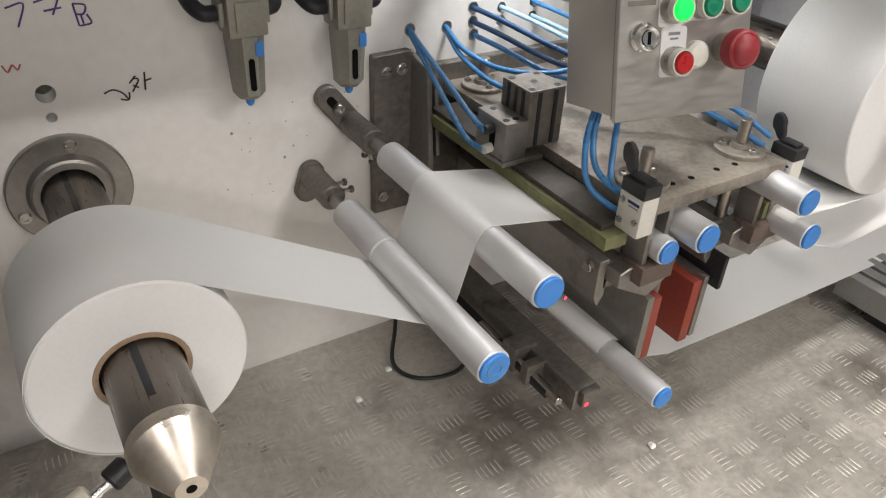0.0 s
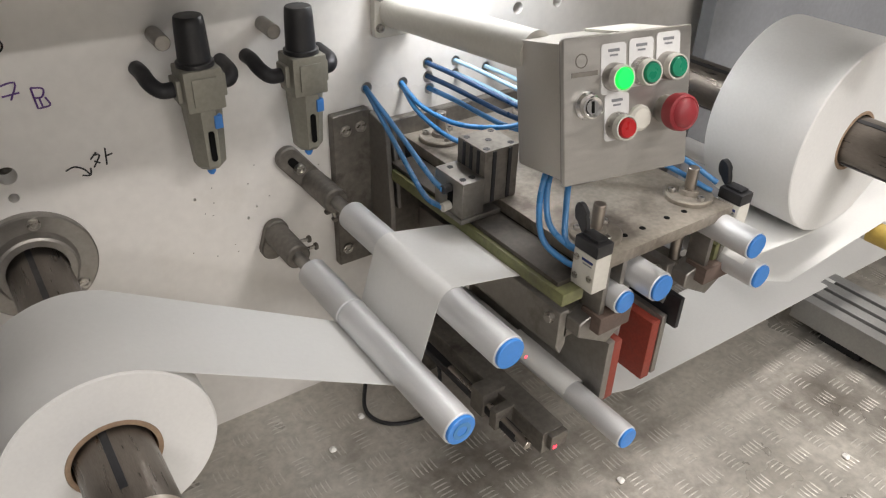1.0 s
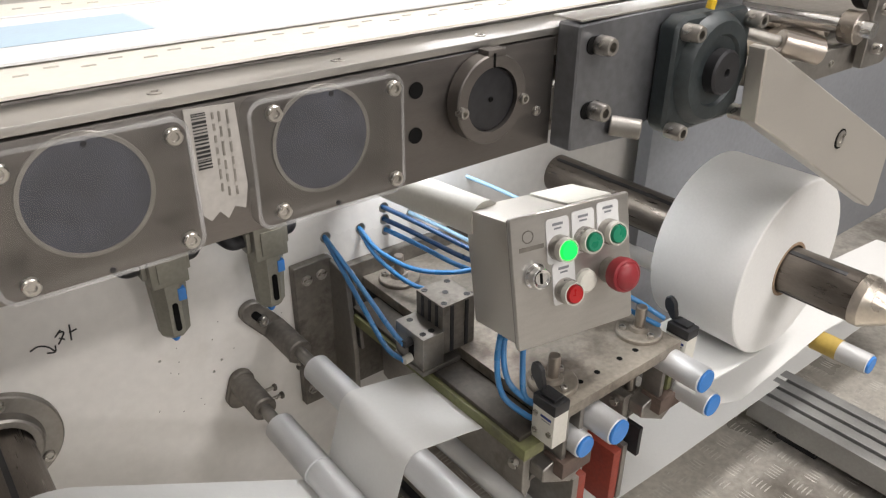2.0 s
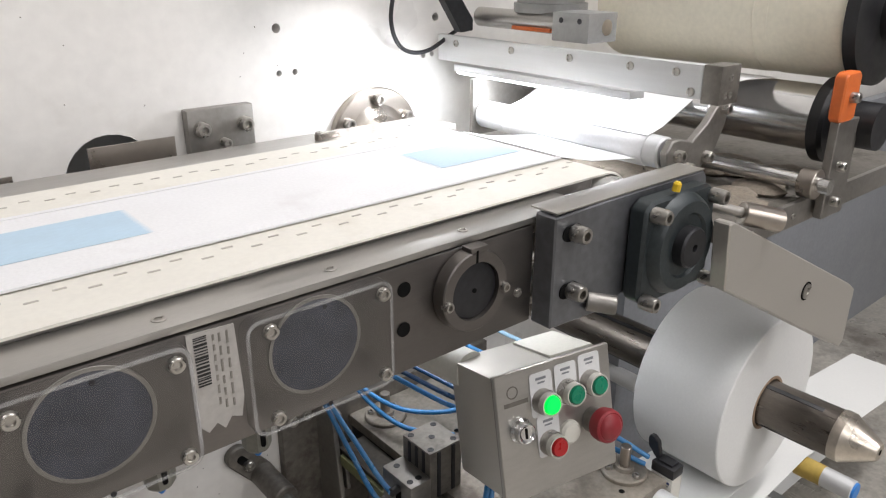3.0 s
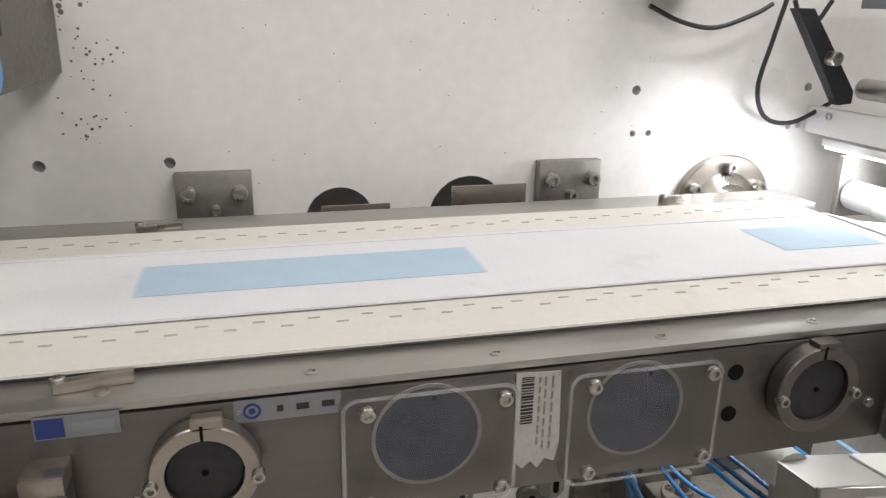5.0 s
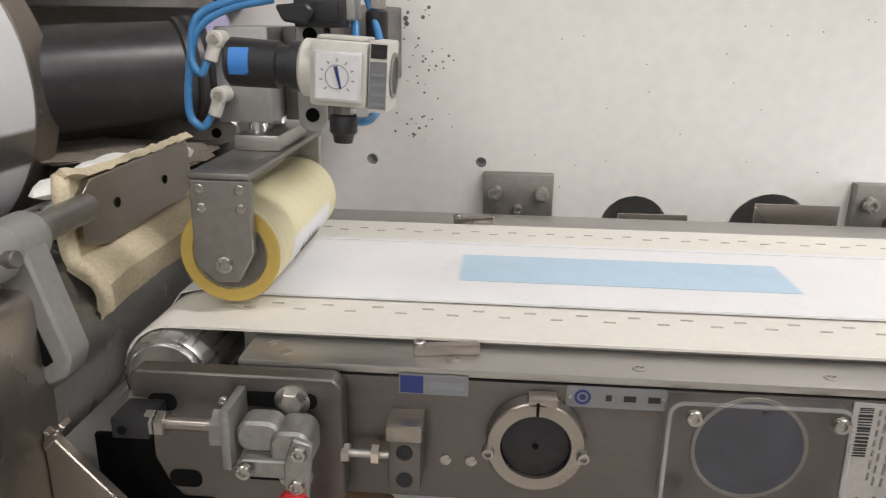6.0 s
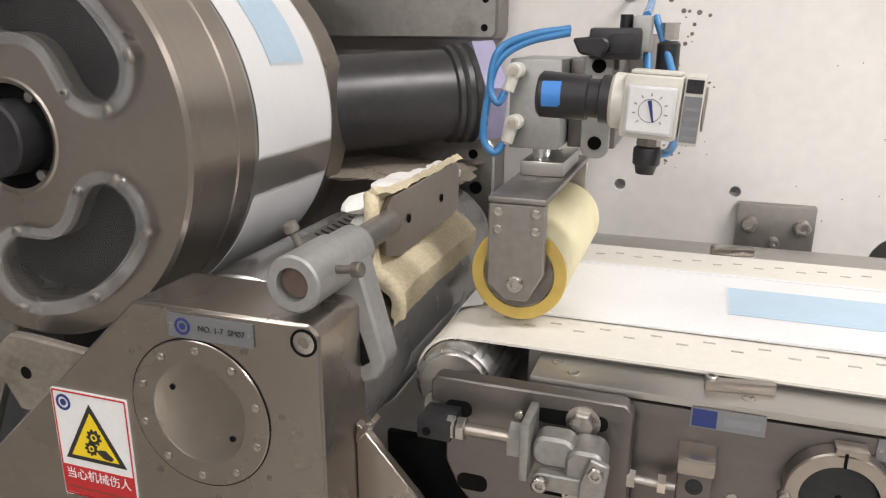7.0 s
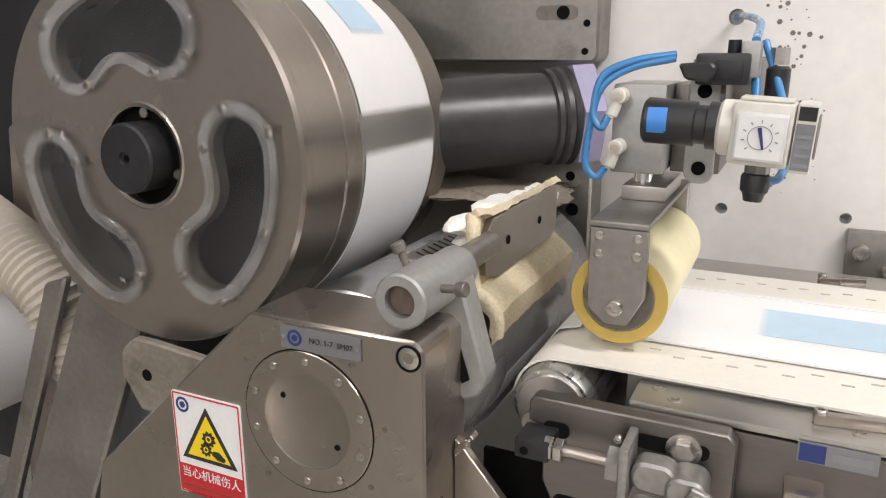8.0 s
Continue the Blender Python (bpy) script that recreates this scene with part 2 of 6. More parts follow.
PURPLE = material("faded_violet_nut", (0.30, 0.28, 0.42), 0.5, 0.1, 0.06, 20, 200, 0.02)
GREYPANEL = material("grey_machine_panel", (0.24, 0.25, 0.27), 0.5, 0.2, 0.08, 6, 90, 0.03)
COPPER = material("ribbed_brown_hose", (0.16, 0.09, 0.05), 0.5, 0, 0.15, 30, 200, 0.03)

# ---- builders ----


def thing(name, at, label, category, group="", kind=""):
    ob = new(name)
    ob.empty_display_size = 0.02
    ob.location = at
    return tagged(ob, label, category, group, kind)


def top_of(ob):
    while ob.parent:
        ob = ob.parent
    return ob


def finish(bm, me, smooth=True):
    bmesh.ops.recalc_face_normals(bm, faces=bm.faces[:])
    bm.to_mesh(me)
    bm.free()
    if smooth:
        me.shade_smooth()
        me.set_sharp_from_angle(angle=radians(32))


def part(name, bm, mat, parent=None, label="", local=False):
    """One mesh object; its vertices are in the world, or in the thing's space where local is set."""
    me = bpy.data.meshes.new(name)
    if parent is not None and not local:
        bmesh.ops.translate(bm, verts=bm.verts[:], vec=-Vector(top_of(parent).location))
    finish(bm, me)
    me.materials.append(mat)
    ob = new(name, me)
    ob.parent = parent
    return tagged(ob, label)


def solid(name, bm, mat, label, category, kind="", group=""):
    """A thing that is one mesh, its origin at the middle of its foot."""
    xs, ys, zs = zip(*[v.co for v in bm.verts])
    at = Vector(((min(xs) + max(xs)) / 2, (min(ys) + max(ys)) / 2, min(zs)))
    bmesh.ops.translate(bm, verts=bm.verts[:], vec=-at)
    me = bpy.data.meshes.new(name)
    finish(bm, me)
    me.materials.append(mat)
    ob = new(name, me)
    ob.location = at
    return tagged(ob, label, category, group, kind)


def box(x0, x1, y0, y1, z0, z1, bevel=0.0015, bm=None, m=None):
    b = bmesh.new()
    bmesh.ops.create_cube(b, size=1)
    for v in b.verts:
        v.co = Vector(((x0 + x1) / 2 + v.co.x * (x1 - x0), (y0 + y1) / 2 + v.co.y * (y1 - y0), (z0 + z1) / 2 + v.co.z * (z1 - z0)))
    w = min(bevel, 0.45 * min(abs(x1 - x0), abs(y1 - y0), abs(z1 - z0)))
    if w > 0.0001:
        bmesh.ops.bevel(b, geom=b.edges[:], offset=w, segments=2, profile=0.6, affect="EDGES")
    if m is not None:
        bmesh.ops.transform(b, matrix=m, verts=b.verts[:])
    return merge(bm, b)


def merge(bm, b):
    if bm is None:
        return b
    me = bpy.data.meshes.new("tmp")
    b.to_mesh(me)
    b.free()
    bm.from_mesh(me)
    bpy.data.meshes.remove(me)
    return bm


def spin(profile, p0, axis, seg=40, bm=None):
    """A turned body: profile rows of (distance along the axis, radius) from p0 along axis."""
    b = bmesh.new()
    axis = Vector(axis).normalized()
    q = Vector((0, 0, 1)).rotation_difference(axis)
    p0 = Vector(p0)
    rings = []
    for d, r in profile:
        ring = []
        for k in range(seg):
            a = 2 * math.pi * k / seg
            ring.append(b.verts.new(p0 + q @ Vector((r * math.cos(a), r * math.sin(a), d))))
        rings.append(ring)
    for A, B in zip(rings, rings[1:]):
        for k in range(seg):
            b.faces.new((A[k], A[(k + 1) % seg], B[(k + 1) % seg], B[k]))
    closed = profile[0] == profile[-1]
    if not closed:
        b.faces.new(rings[0])
        b.faces.new(rings[-1])
    else:
        bmesh.ops.remove_doubles(b, verts=b.verts[:], dist=1e-6)
    return merge(bm, b)


def rod(p0, p1, r, seg=28, bevel=0.0, bm=None):
    p0, p1 = Vector(p0), Vector(p1)
    n = (p1 - p0).length
    prof = [(0, r), (n, r)] if not bevel else [(0, r - bevel), (bevel, r), (n - bevel, r), (n, r - bevel)]
    return spin(prof, p0, p1 - p0, seg, bm)


def pipe(p0, p1, ro, ri, seg=36, bevel=0.001, bm=None):
    p0, p1 = Vector(p0), Vector(p1)
    n = (p1 - p0).length
    return spin([(0, ri), (0, ro - bevel), (bevel, ro), (n - bevel, ro), (n, ro - bevel), (n, ri), (0, ri)], p0, p1 - p0, seg, bm)


def slab(points, y0, y1, bevel=0.0015, bm=None, plane="xz", at=None):
    """A plate cut to an outline (in x and z, or in plane's two axes) between two places of the third axis."""
    b = bmesh.new()
    def put(u, v, w):
        return {"xz": (u, w, v), "xy": (u, v, w), "yz": (w, u, v)}[plane]
    A = [b.verts.new(put(u, v, y0)) for u, v in points]
    B = [b.verts.new(put(u, v, y1)) for u, v in points]
    b.faces.new(A)
    b.faces.new(B)
    n = len(points)
    for k in range(n):
        b.faces.new((A[k], A[(k + 1) % n], B[(k + 1) % n], B[k]))
    bmesh.ops.recalc_face_normals(b, faces=b.faces[:])
    if bevel:
        edges = [e for e in b.edges if len(e.link_faces) == 2 and e.calc_face_angle(0) > 0.6]
        bmesh.ops.bevel(b, geom=edges, offset=bevel, segments=1, affect="EDGES")
    return merge(bm, b)


def rounded(x0, x1, z0, z1, r, n=6):
    pts = []
    for cx, cz, a0 in ((x1 - r, z1 - r, 0), (x0 + r, z1 - r, 90), (x0 + r, z0 + r, 180), (x1 - r, z0 + r, 270)):
        for k in range(n + 1):
            a = radians(a0 + 90 * k / n)
            pts.append((cx + r * math.cos(a), cz + r * math.sin(a)))
    return pts


def circle(cx, cz, r, n=40):
    return [(cx + r * math.cos(2 * math.pi * k / n), cz + r * math.sin(2 * math.pi * k / n)) for k in range(n)]


def ring_plate(outline, hole, y0, y1, bm=None):
    """A plate with one hole: both outlines have the same number of points, at like angles."""
    b = bmesh.new()
    rows = [[b.verts.new((u, y, v)) for u, v in pts] for y in (y0, y1) for pts in (outline, hole)]
    o0, h0, o1, h1 = rows
    n = len(outline)
    for k in range(n):
        j = (k + 1) % n
        for A, B in ((o0, h0), (h0, h1), (h1, o1), (o1, o0)):
            b.faces.new((A[k], A[j], B[j], B[k]))
    return merge(bm, b)


def smooth_path(points, n=8):
    """Catmull-Rom through the points."""
    P = [Vector(p) for p in points]
    P = [2 * P[0] - P[1]] + P + [2 * P[-1] - P[-2]]
    out = []
    for i in range(1, len(P) - 2):
        for k in range(n):
            t = k / n
            a, b, c, d = P[i - 1], P[i], P[i + 1], P[i + 2]
            out.append(0.5 * ((2 * b) + (c - a) * t + (2 * a - 5 * b + 4 * c - d) * t * t + (3 * b - a - 3 * c + d) * t ** 3))
    out.append(P[-2])
    return out


def tube(points, r, seg=10, n=8, bm=None):
    path = smooth_path(points, n)
    b = bmesh.new()
    up = Vector((0.3, 0.5, 0.8)).normalized()
    rings = []
    for i, p in enumerate(path):
        d = (path[min(i + 1, len(path) - 1)] - path[max(i - 1, 0)]).normalized()
        u = (up - d * up.dot(d)).normalized()
        up = u
        v = d.cross(u)
        rings.append([b.verts.new(p + r * (math.cos(2 * math.pi * k / seg) * u + math.sin(2 * math.pi * k / seg) * v)) for k in range(seg)])
    for A, B in zip(rings, rings[1:]):
        for k in range(seg):
            b.faces.new((A[k], A[(k + 1) % seg], B[(k + 1) % seg], B[k]))
    b.faces.new(rings[0])
    b.faces.new(rings[-1])
    return merge(bm, b)


def sheet(points, y0, y1, thick=0.0006, bm=None):
    """A web: a line in x and z, drawn from y0 to y1, with a thickness."""
    pts = [Vector((x, 0, z)) for x, z in points]
    off = []
    for i in range(len(pts)):
        d = (pts[min(i + 1, len(pts) - 1)] - pts[max(i - 1, 0)]).normalized()
        off.append(Vector((-d.z, 0, d.x)) * thick)
    outline = [(p.x, p.z) for p in pts] + [(p.x + o.x, p.z + o.z) for p, o in reversed(list(zip(pts, off)))]
    return slab(outline, y0, y1, 0, bm)


def arc(cx, cz, r, a0, a1, n=14):
    return [(cx + r * math.cos(radians(a0 + (a1 - a0) * k / n)), cz + r * math.sin(radians(a0 + (a1 - a0) * k / n))) for k in range(n + 1)]


SCREWS = {}


def screw(parent, at, r=0.004, h=0.004, out=(0, -1, 0), mat=None, name="screw", style="socket"):
    """A socket-head or hexagon screw on parent, its head standing out along out."""
    mat = mat or BOLT
    key = (r, h, mat.name, style)
    if key not in SCREWS:
        b = bmesh.new()
        if style == "hex":
            spin([(0, r), (h * 0.85, r), (h, r * 0.85)], (0, 0, 0), (0, 0, 1), 6, b)
            spin([(0, r * 1.35), (h * 0.2, r * 1.35)], (0, 0, 0), (0, 0, 1), 20, b)
        else:
            spin([(0, r), (h * 0.8, r), (h, r * 0.86), (h, r * 0.52), (h * 0.45, r * 0.5), (h * 0.45, 0.0002)], (0, 0, 0), (0, 0, 1), 14, b)
        me = bpy.data.meshes.new(name)
        finish(b, me)
        me.materials.append(mat)
        SCREWS[key] = me
    ob = new(name, SCREWS[key])
    ob.parent = parent
    q = Vector((0, 0, 1)).rotation_difference(Vector(out))
    ob.matrix_basis = Matrix.Translation(Vector(at) - Vector(top_of(parent).location)) @ q.to_matrix().to_4x4()
    return ob


def words(name, text, size, m, mat, parent, thick=0.0003):
    cu = bpy.data.curves.new(name, "FONT")
    cu.body, cu.size, cu.extrude, cu.align_x, cu.align_y = text, size, thick, "CENTER", "CENTER"
    tmp = new(name, cu)
    me = bpy.data.meshes.new_from_object(tmp.evaluated_get(bpy.context.evaluated_depsgraph_get()))
    bpy.data.objects.remove(tmp)
    me.materials.clear()
    me.materials.append(mat)
    ob = new(name, me)
    ob.parent = parent
    ob.matrix_basis = Matrix.Translation(-Vector(top_of(parent).location)) @ m
    return ob


FRONT = (0, -1, 0)
UP = (0, 0, 1)
FLOOR_Z = 0.05

# ---- the setting ----


def bored_plate(name, x0, x1, y0, y1, z0, z1, holes, mat, label, category):
    """A wall plate with round holes bored through it."""
    me = bpy.data.meshes.new(name)
    b = box(x0, x1, y0, y1, z0, z1, 0.002)
    finish(b, me, False)
    ob = new(name, me)
    cutter = bmesh.new()
    for hx, hz, hr in holes:
        spin([(0, hr), (0.2, hr)], (hx, y0 - 0.1, hz), (0, 1, 0), 24, cutter)
    cm = bpy.data.meshes.new("cutter")
    bmesh.ops.recalc_face_normals(cutter, faces=cutter.faces[:])
    cutter.to_mesh(cm)
    cutter.free()
    co = new("cutter", cm)
    mod = ob.modifiers.new("holes", "BOOLEAN")
    mod.object, mod.solver = co, "EXACT"
    bpy.context.view_layer.update()
    done = bpy.data.meshes.new_from_object(ob.evaluated_get(bpy.context.evaluated_depsgraph_get()))
    ob.modifiers.clear()
    ob.data = done
    bpy.data.objects.remove(co)
    done.materials.clear()
    done.materials.append(mat)
    done.shade_smooth()
    done.set_sharp_from_angle(angle=radians(32))
    return tagged(ob, label, category, "", "structure")


WALL_HOLES = [(0.43, 1.086, 0.006), (0.430, 1.030, 0.004), (0.453, 1.030, 0.004), (0.691, 1.088, 0.006), (0.668, 1.035, 0.004), (0.684, 1.036, 0.004),
              (-0.282, 1.010, 0.007), (-0.147, 1.010, 0.0065), (-0.285, 1.234, 0.009), (0.044, 0.932, 0.042), (0.208, 0.930, 0.052),
              (0.446, 0.572, 0.009), (0.508, 0.568, 0.009), (0.553, 0.591, 0.009), (0.554, 0.570, 0.009), (0.557, 0.550, 0.009), (0.605, 0.586, 0.008),
              (0.605, 0.566, 0.008), (0.666, 0.588, 0.008), (0.666, 0.566, 0.008), (0.724, 0.651, 0.010), (0.808, 0.651, 0.010),
              (-0.031, 0.558, 0.011), (-0.031, 0.529, 0.006), (0.175, 0.466, 0.002), (0.246, 0.415, 0.002), (0.26, 0.43, 0.0015)]
wall_back = bored_plate("wall_back", -1.6, 3.2, 0.0, 0.03, FLOOR_Z, 2.2, WALL_HOLES, WALL, "white painted machine back plate with bored holes and grime", "machine wall")
solid("wall_side", box(1.15, 3.2, -0.06, -0.03, FLOOR_Z, 0.80), GREYPANEL, "grey painted machine side panel", "machine panel", "structure")
solid("floor", box(-6, 7, -10, 1.5, FLOOR_Z - 0.06, FLOOR_Z, 0), FLOOR, "dusty grey steel tread plate floor", "floor", "structure")
# Unseen hall shell, added to close the place and feed the steel's reflections
solid("ceiling", box(-6, 7, -10, 1.5, 3.2, 3.3, 0), HALLGREY, "pale grey hall ceiling", "ceiling", "structure")
solid("wall_hall_front", box(-6, 7, -10.1, -10, FLOOR_Z, 3.2, 0), HALLGREY, "pale grey hall wall", "wall", "structure")
solid("wall_hall_west", box(-6.1, -6, -10, 1.5, FLOOR_Z, 3.2, 0), HALLGREY, "pale grey hall wall", "wall", "structure")
solid("wall_hall_east", box(7, 7.1, -10, 1.5, FLOOR_Z, 3.2, 0), HALLGREY, "pale grey hall wall", "wall", "structure")
solid("wall_hall_back", box(-6, 7, 1.5, 1.6, FLOOR_Z, 3.2, 0), HALLGREY, "pale grey hall wall behind the machine", "wall", "structure")

# raised lens-shaped ridges of the tread plate
rnd = random.Random(4)
ridge = bmesh.new()
verts, faces = [], []
for i in range(-4, 30):
    for j in range(-24, 6):
        cx, cy = 0.02 + i * 0.052, j * 0.052
        if cy > -0.01:
            continue
        flip = (i + j) % 2
        for k in range(-2, 3):
            ux, uy = (1, 0) if flip else (0, 1)
            vx, vy = -uy, ux
            ox, oy = cx + vx * k * 0.0085, cy + vy * k * 0.0085
            a, w = 0.0165, 0.0019
            n0 = len(verts)
            for s, t, h in ((-1, 0, 0), (-0.5, 1, 0), (0.5, 1, 0), (1, 0, 0), (0.5, -1, 0), (-0.5, -1, 0), (-0.45, 0, 1), (0.45, 0, 1)):
                bow = 0.0022 * (1 - s * s)
                verts.append((ox + ux * s * a + vx * (t * w + bow), oy + uy * s * a + vy * (t * w + bow), FLOOR_Z + (0.0012 if h else -0.0006)))
            faces += [[n0 + q for q in f] for f in ((0, 5, 6), (0, 6, 1), (1, 6, 7, 2), (2, 7, 3), (3, 7, 4), (4, 7, 6, 5))]
me = bpy.data.meshes.new("tread_ridges")
me.from_pydata(verts, [], faces)
me.shade_smooth()
me.materials.append(TREAD)
tagged(new("tread_ridges", me), "raised worn ridges of the tread plate floor", "floor tread", "", "stuff")

for lx, ly, lw in HALL_LIGHTS:
    lamp = thing("ceiling_light", (lx, ly, 3.13), "unseen white fluorescent batten light on the hall ceiling", "ceiling light", "hall ceiling lights")
    part("housing", box(lx - 0.64, lx + 0.64, ly - 0.12, ly + 0.12, 3.15, 3.199), HALLGREY, lamp)
    part("tube", rod((lx - 0.6, ly - 0.07, 3.14), (lx + 0.6, ly - 0.07, 3.14), 0.014, 16), TUBEGLOW, lamp)
    part("tube", rod((lx - 0.6, ly + 0.07, 3.14), (lx + 0.6, ly + 0.07, 3.14), 0.014, 16), TUBEGLOW, lamp)

# marker writing on the back plate
def scrawl(name, strokes, mat, label):
    b = bmesh.new()
    for s in strokes:
        tube([(x, -0.0006, z) for x, z in s], 0.0011, 5, 4, b)
    return solid(name, b, mat, label, "marker writing")

scrawl("marker_arrow", [[(0.030, 0.548), (0.040, 0.551), (0.050, 0.546), (0.056, 0.537)], [(0.047, 0.538), (0.056, 0.536), (0.058, 0.545)]], INKBLACK, "black hand-drawn arrow on the white plate")
scrawl("marker_sign", [[(0.068, 0.564), (0.060, 0.556)], [(0.064, 0.561), (0.071, 0.559), (0.062, 0.545)], [(0.064, 0.553), (0.070, 0.549)], [(0.079, 0.567), (0.077, 0.545)], [(0.077, 0.556), (0.086, 0.558)]], INKBLACK, "black handwritten character on the white plate")
scrawl("marker_letters", [[(0.018, 0.655), (0.020, 0.630)], [(0.018, 0.655), (0.030, 0.652), (0.027, 0.643), (0.019, 0.643)], [(0.021, 0.630), (0.033, 0.632), (0.030, 0.642)], [(0.024, 0.641), (0.025, 0.632)]], INKPURPLE, "purple marker letters on the white plate")
scrawl("marker_code", [[(-0.075, 0.655), (-0.062, 0.660), (-0.068, 0.648), (-0.060, 0.640), (-0.074, 0.634)], [(-0.048, 0.657), (-0.030, 0.660), (-0.040, 0.636)], [(-0.020, 0.660), (0.004, 0.664), (-0.004, 0.645)], [(-0.012, 0.650), (0.006, 0.652)]], INKPURPLE, "faded dark marker code on the white plate")
scrawl("marker_ring", [[(-0.09, 0.700), (-0.04, 0.706), (-0.002, 0.712), (0.0, 0.700), (-0.03, 0.690), (-0.09, 0.680)]], INKBLACK, "faint pen oval on the white plate")
scrawl("marker_red", [[(-0.066, 0.597), (-0.062, 0.589), (-0.056, 0.596), (-0.052, 0.590), (-0.048, 0.596)]], INKRED, "small faded red marker scrawl on the plate")
rnd = random.Random(9)
spots = bmesh.new()
for k in range(75):
    u, v = rnd.random(), rnd.random()
    gx, gz = rnd.gauss(-0.235, 0.016) , 1.03 + 0.22 * v ** 0.8
    if 1.05 < gz < 1.15:
        gx += 0.02
    r = rnd.uniform(0.0008, 0.0034) if gz > 1.17 else rnd.uniform(0.0006, 0.0018)
    spin([(0, r), (0.0006, r * 0.8)], (gx, 0, gz), FRONT, 6, spots)
for k in range(36):
    spin([(0, 0.0009), (0.0005, 0.0006)], (rnd.uniform(-0.1, 0.6), 0, rnd.uniform(0.98, 1.2)), FRONT, 5, spots)
for k in range(16):
    spin([(0, 0.001), (0.0005, 0.0006)], (rnd.uniform(0.15, 0.4), 0, rnd.uniform(0.36, 0.5)), FRONT, 5, spots)
tagged(solid("paint_chips", spots, GRIMY, "dark chips and glue specks on the white plate", "paint chips"), kind="stuff")

# body and lens of the lamp added out of sight under the table
ts = thing("unseen_strip_lamp", (0.60, -0.08, 0.853), "unseen light strip added under the belt table", "strip light")
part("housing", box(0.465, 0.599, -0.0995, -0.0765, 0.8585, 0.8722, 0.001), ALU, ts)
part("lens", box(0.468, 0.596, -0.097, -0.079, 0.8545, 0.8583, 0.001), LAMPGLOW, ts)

# ---- conveyor table ----
T = thing("conveyor_table", (0.14, -0.3, 0.87), "stainless steel vacuum belt conveyor table with cream belt", "conveyor")
# front in the darkened steel, top rail in the lighter to show its sheen
part("front_plate", box(-0.287, 0.4028, -0.478, -0.462, 0.871, 0.960), FRAME, T, "scratched stainless front plate")
part("top_rail", box(-0.290, 0.470, -0.4775, -0.438, 0.9615, 0.967, 0.001), STEEL, T)
part("rear_rail", box(-0.330, 0.60, -0.152, -0.082, 0.955, 0.9665, 0.001), STEEL, T)
part("rear_plate", box(-0.330, 0.60, -0.100, -0.084, 0.872, 0.954), PLATED, T)
part("slider_bed", box(-0.30, 0.53, -0.436, -0.154, 0.930, 0.968), PLATED, T)
part("underside", box(-0.285, 0.53, -0.460, -0.102, 0.873, 0.882, 0.001), PLATED, T)
for x in (-0.262, -0.15, -0.03, 0.09, 0.211, 0.335):
    screw(T, (x, -0.4635, 0.9665), 0.0046, 0.0012, UP)
for x in (-0.275,):
    screw(T, (x, -0.450, 0.9665), 0.0046, 0.0012, UP)
# belt round both end rollers
LEFT_X, RIGHT_X, ROLL_R, BELT_Z = -0.352, 0.548, 0.0345, 0.972
path = arc(RIGHT_X, BELT_Z - ROLL_R, ROLL_R, -90, 90, 18) + arc(LEFT_X, BELT_Z - ROLL_R, ROLL_R, 90, 270, 18)
path2 = arc(RIGHT_X, BELT_Z - ROLL_R, ROLL_R - 0.002, -90, 90, 18) + arc(LEFT_X, BELT_Z - ROLL_R, ROLL_R - 0.002, 90, 270, 18)
b = ring_plate(path, path2, -0.441, -0.150)
part("belt", b, BELT, T, "worn cream vacuum belt")
for x, nm in ((LEFT_X, "tail_roller"), (RIGHT_X, "drive_roller")):
    rl = part(nm, spin([(0, 0.012), (0, 0.030), (0.003, 0.0318), (0.33, 0.0318), (0.33, 0.012)], (x, -0.452, BELT_Z - ROLL_R - 0.001), (0, 1, 0), 48), ROLLER, T)
    part("bearing_ring", pipe((x, -0.455, BELT_Z - ROLL_R - 0.001), (x, -0.450, BELT_Z - ROLL_R - 0.001), 0.027, 0.014), STEEL, rl)
    part("shaft", rod((x, -0.485, BELT_Z - ROLL_R - 0.001), (x, -0.44, BELT_Z - ROLL_R - 0.001), 0.012), PLATED, rl)
# belt perforation slots: two rows along each edge, laid on as grey slot shade
b = bmesh.new()
for row, (y, off) in enumerate(((-0.391, 0.0), (-0.401, 0.019), (-0.185, 0.008), (-0.177, 0.027))):
    x = -0.33 + off
    while x < 0.545:
        box(x, x + 0.0085, y - 0.0010, y + 0.0010, BELT_Z - 0.0005, BELT_Z + 0.0005, 0, b)
        x += 0.038
tagged(part("belt_perforation", b, material("slot_shadow_grey", (0.44, 0.415, 0.37), 0.9), T, "rows of vacuum slots in the belt"), kind="stuff")
# nonwoven web that lies on the belt
web_on_belt = thing("nonwoven_web", (0.1, -0.30, BELT_Z + 0.002), "white nonwoven product web lying on the belt", "nonwoven web")
part("sheet", sheet([(0.548, BELT_Z + 0.0022), (0.2, BELT_Z + 0.0022), (-0.345, BELT_Z + 0.0022)], -0.379, -0.222, 0.0007), NONWOVEN, web_on_belt)
for y in (-0.3785, -0.2285):
    part("edge_fold", sheet([(0.548, BELT_Z + 0.0030), (0.2, BELT_Z + 0.0030), (-0.345, BELT_Z + 0.0030)], y, y + 0.006, 0.0006), NONWOVEN, web_on_belt, "folded web edge")

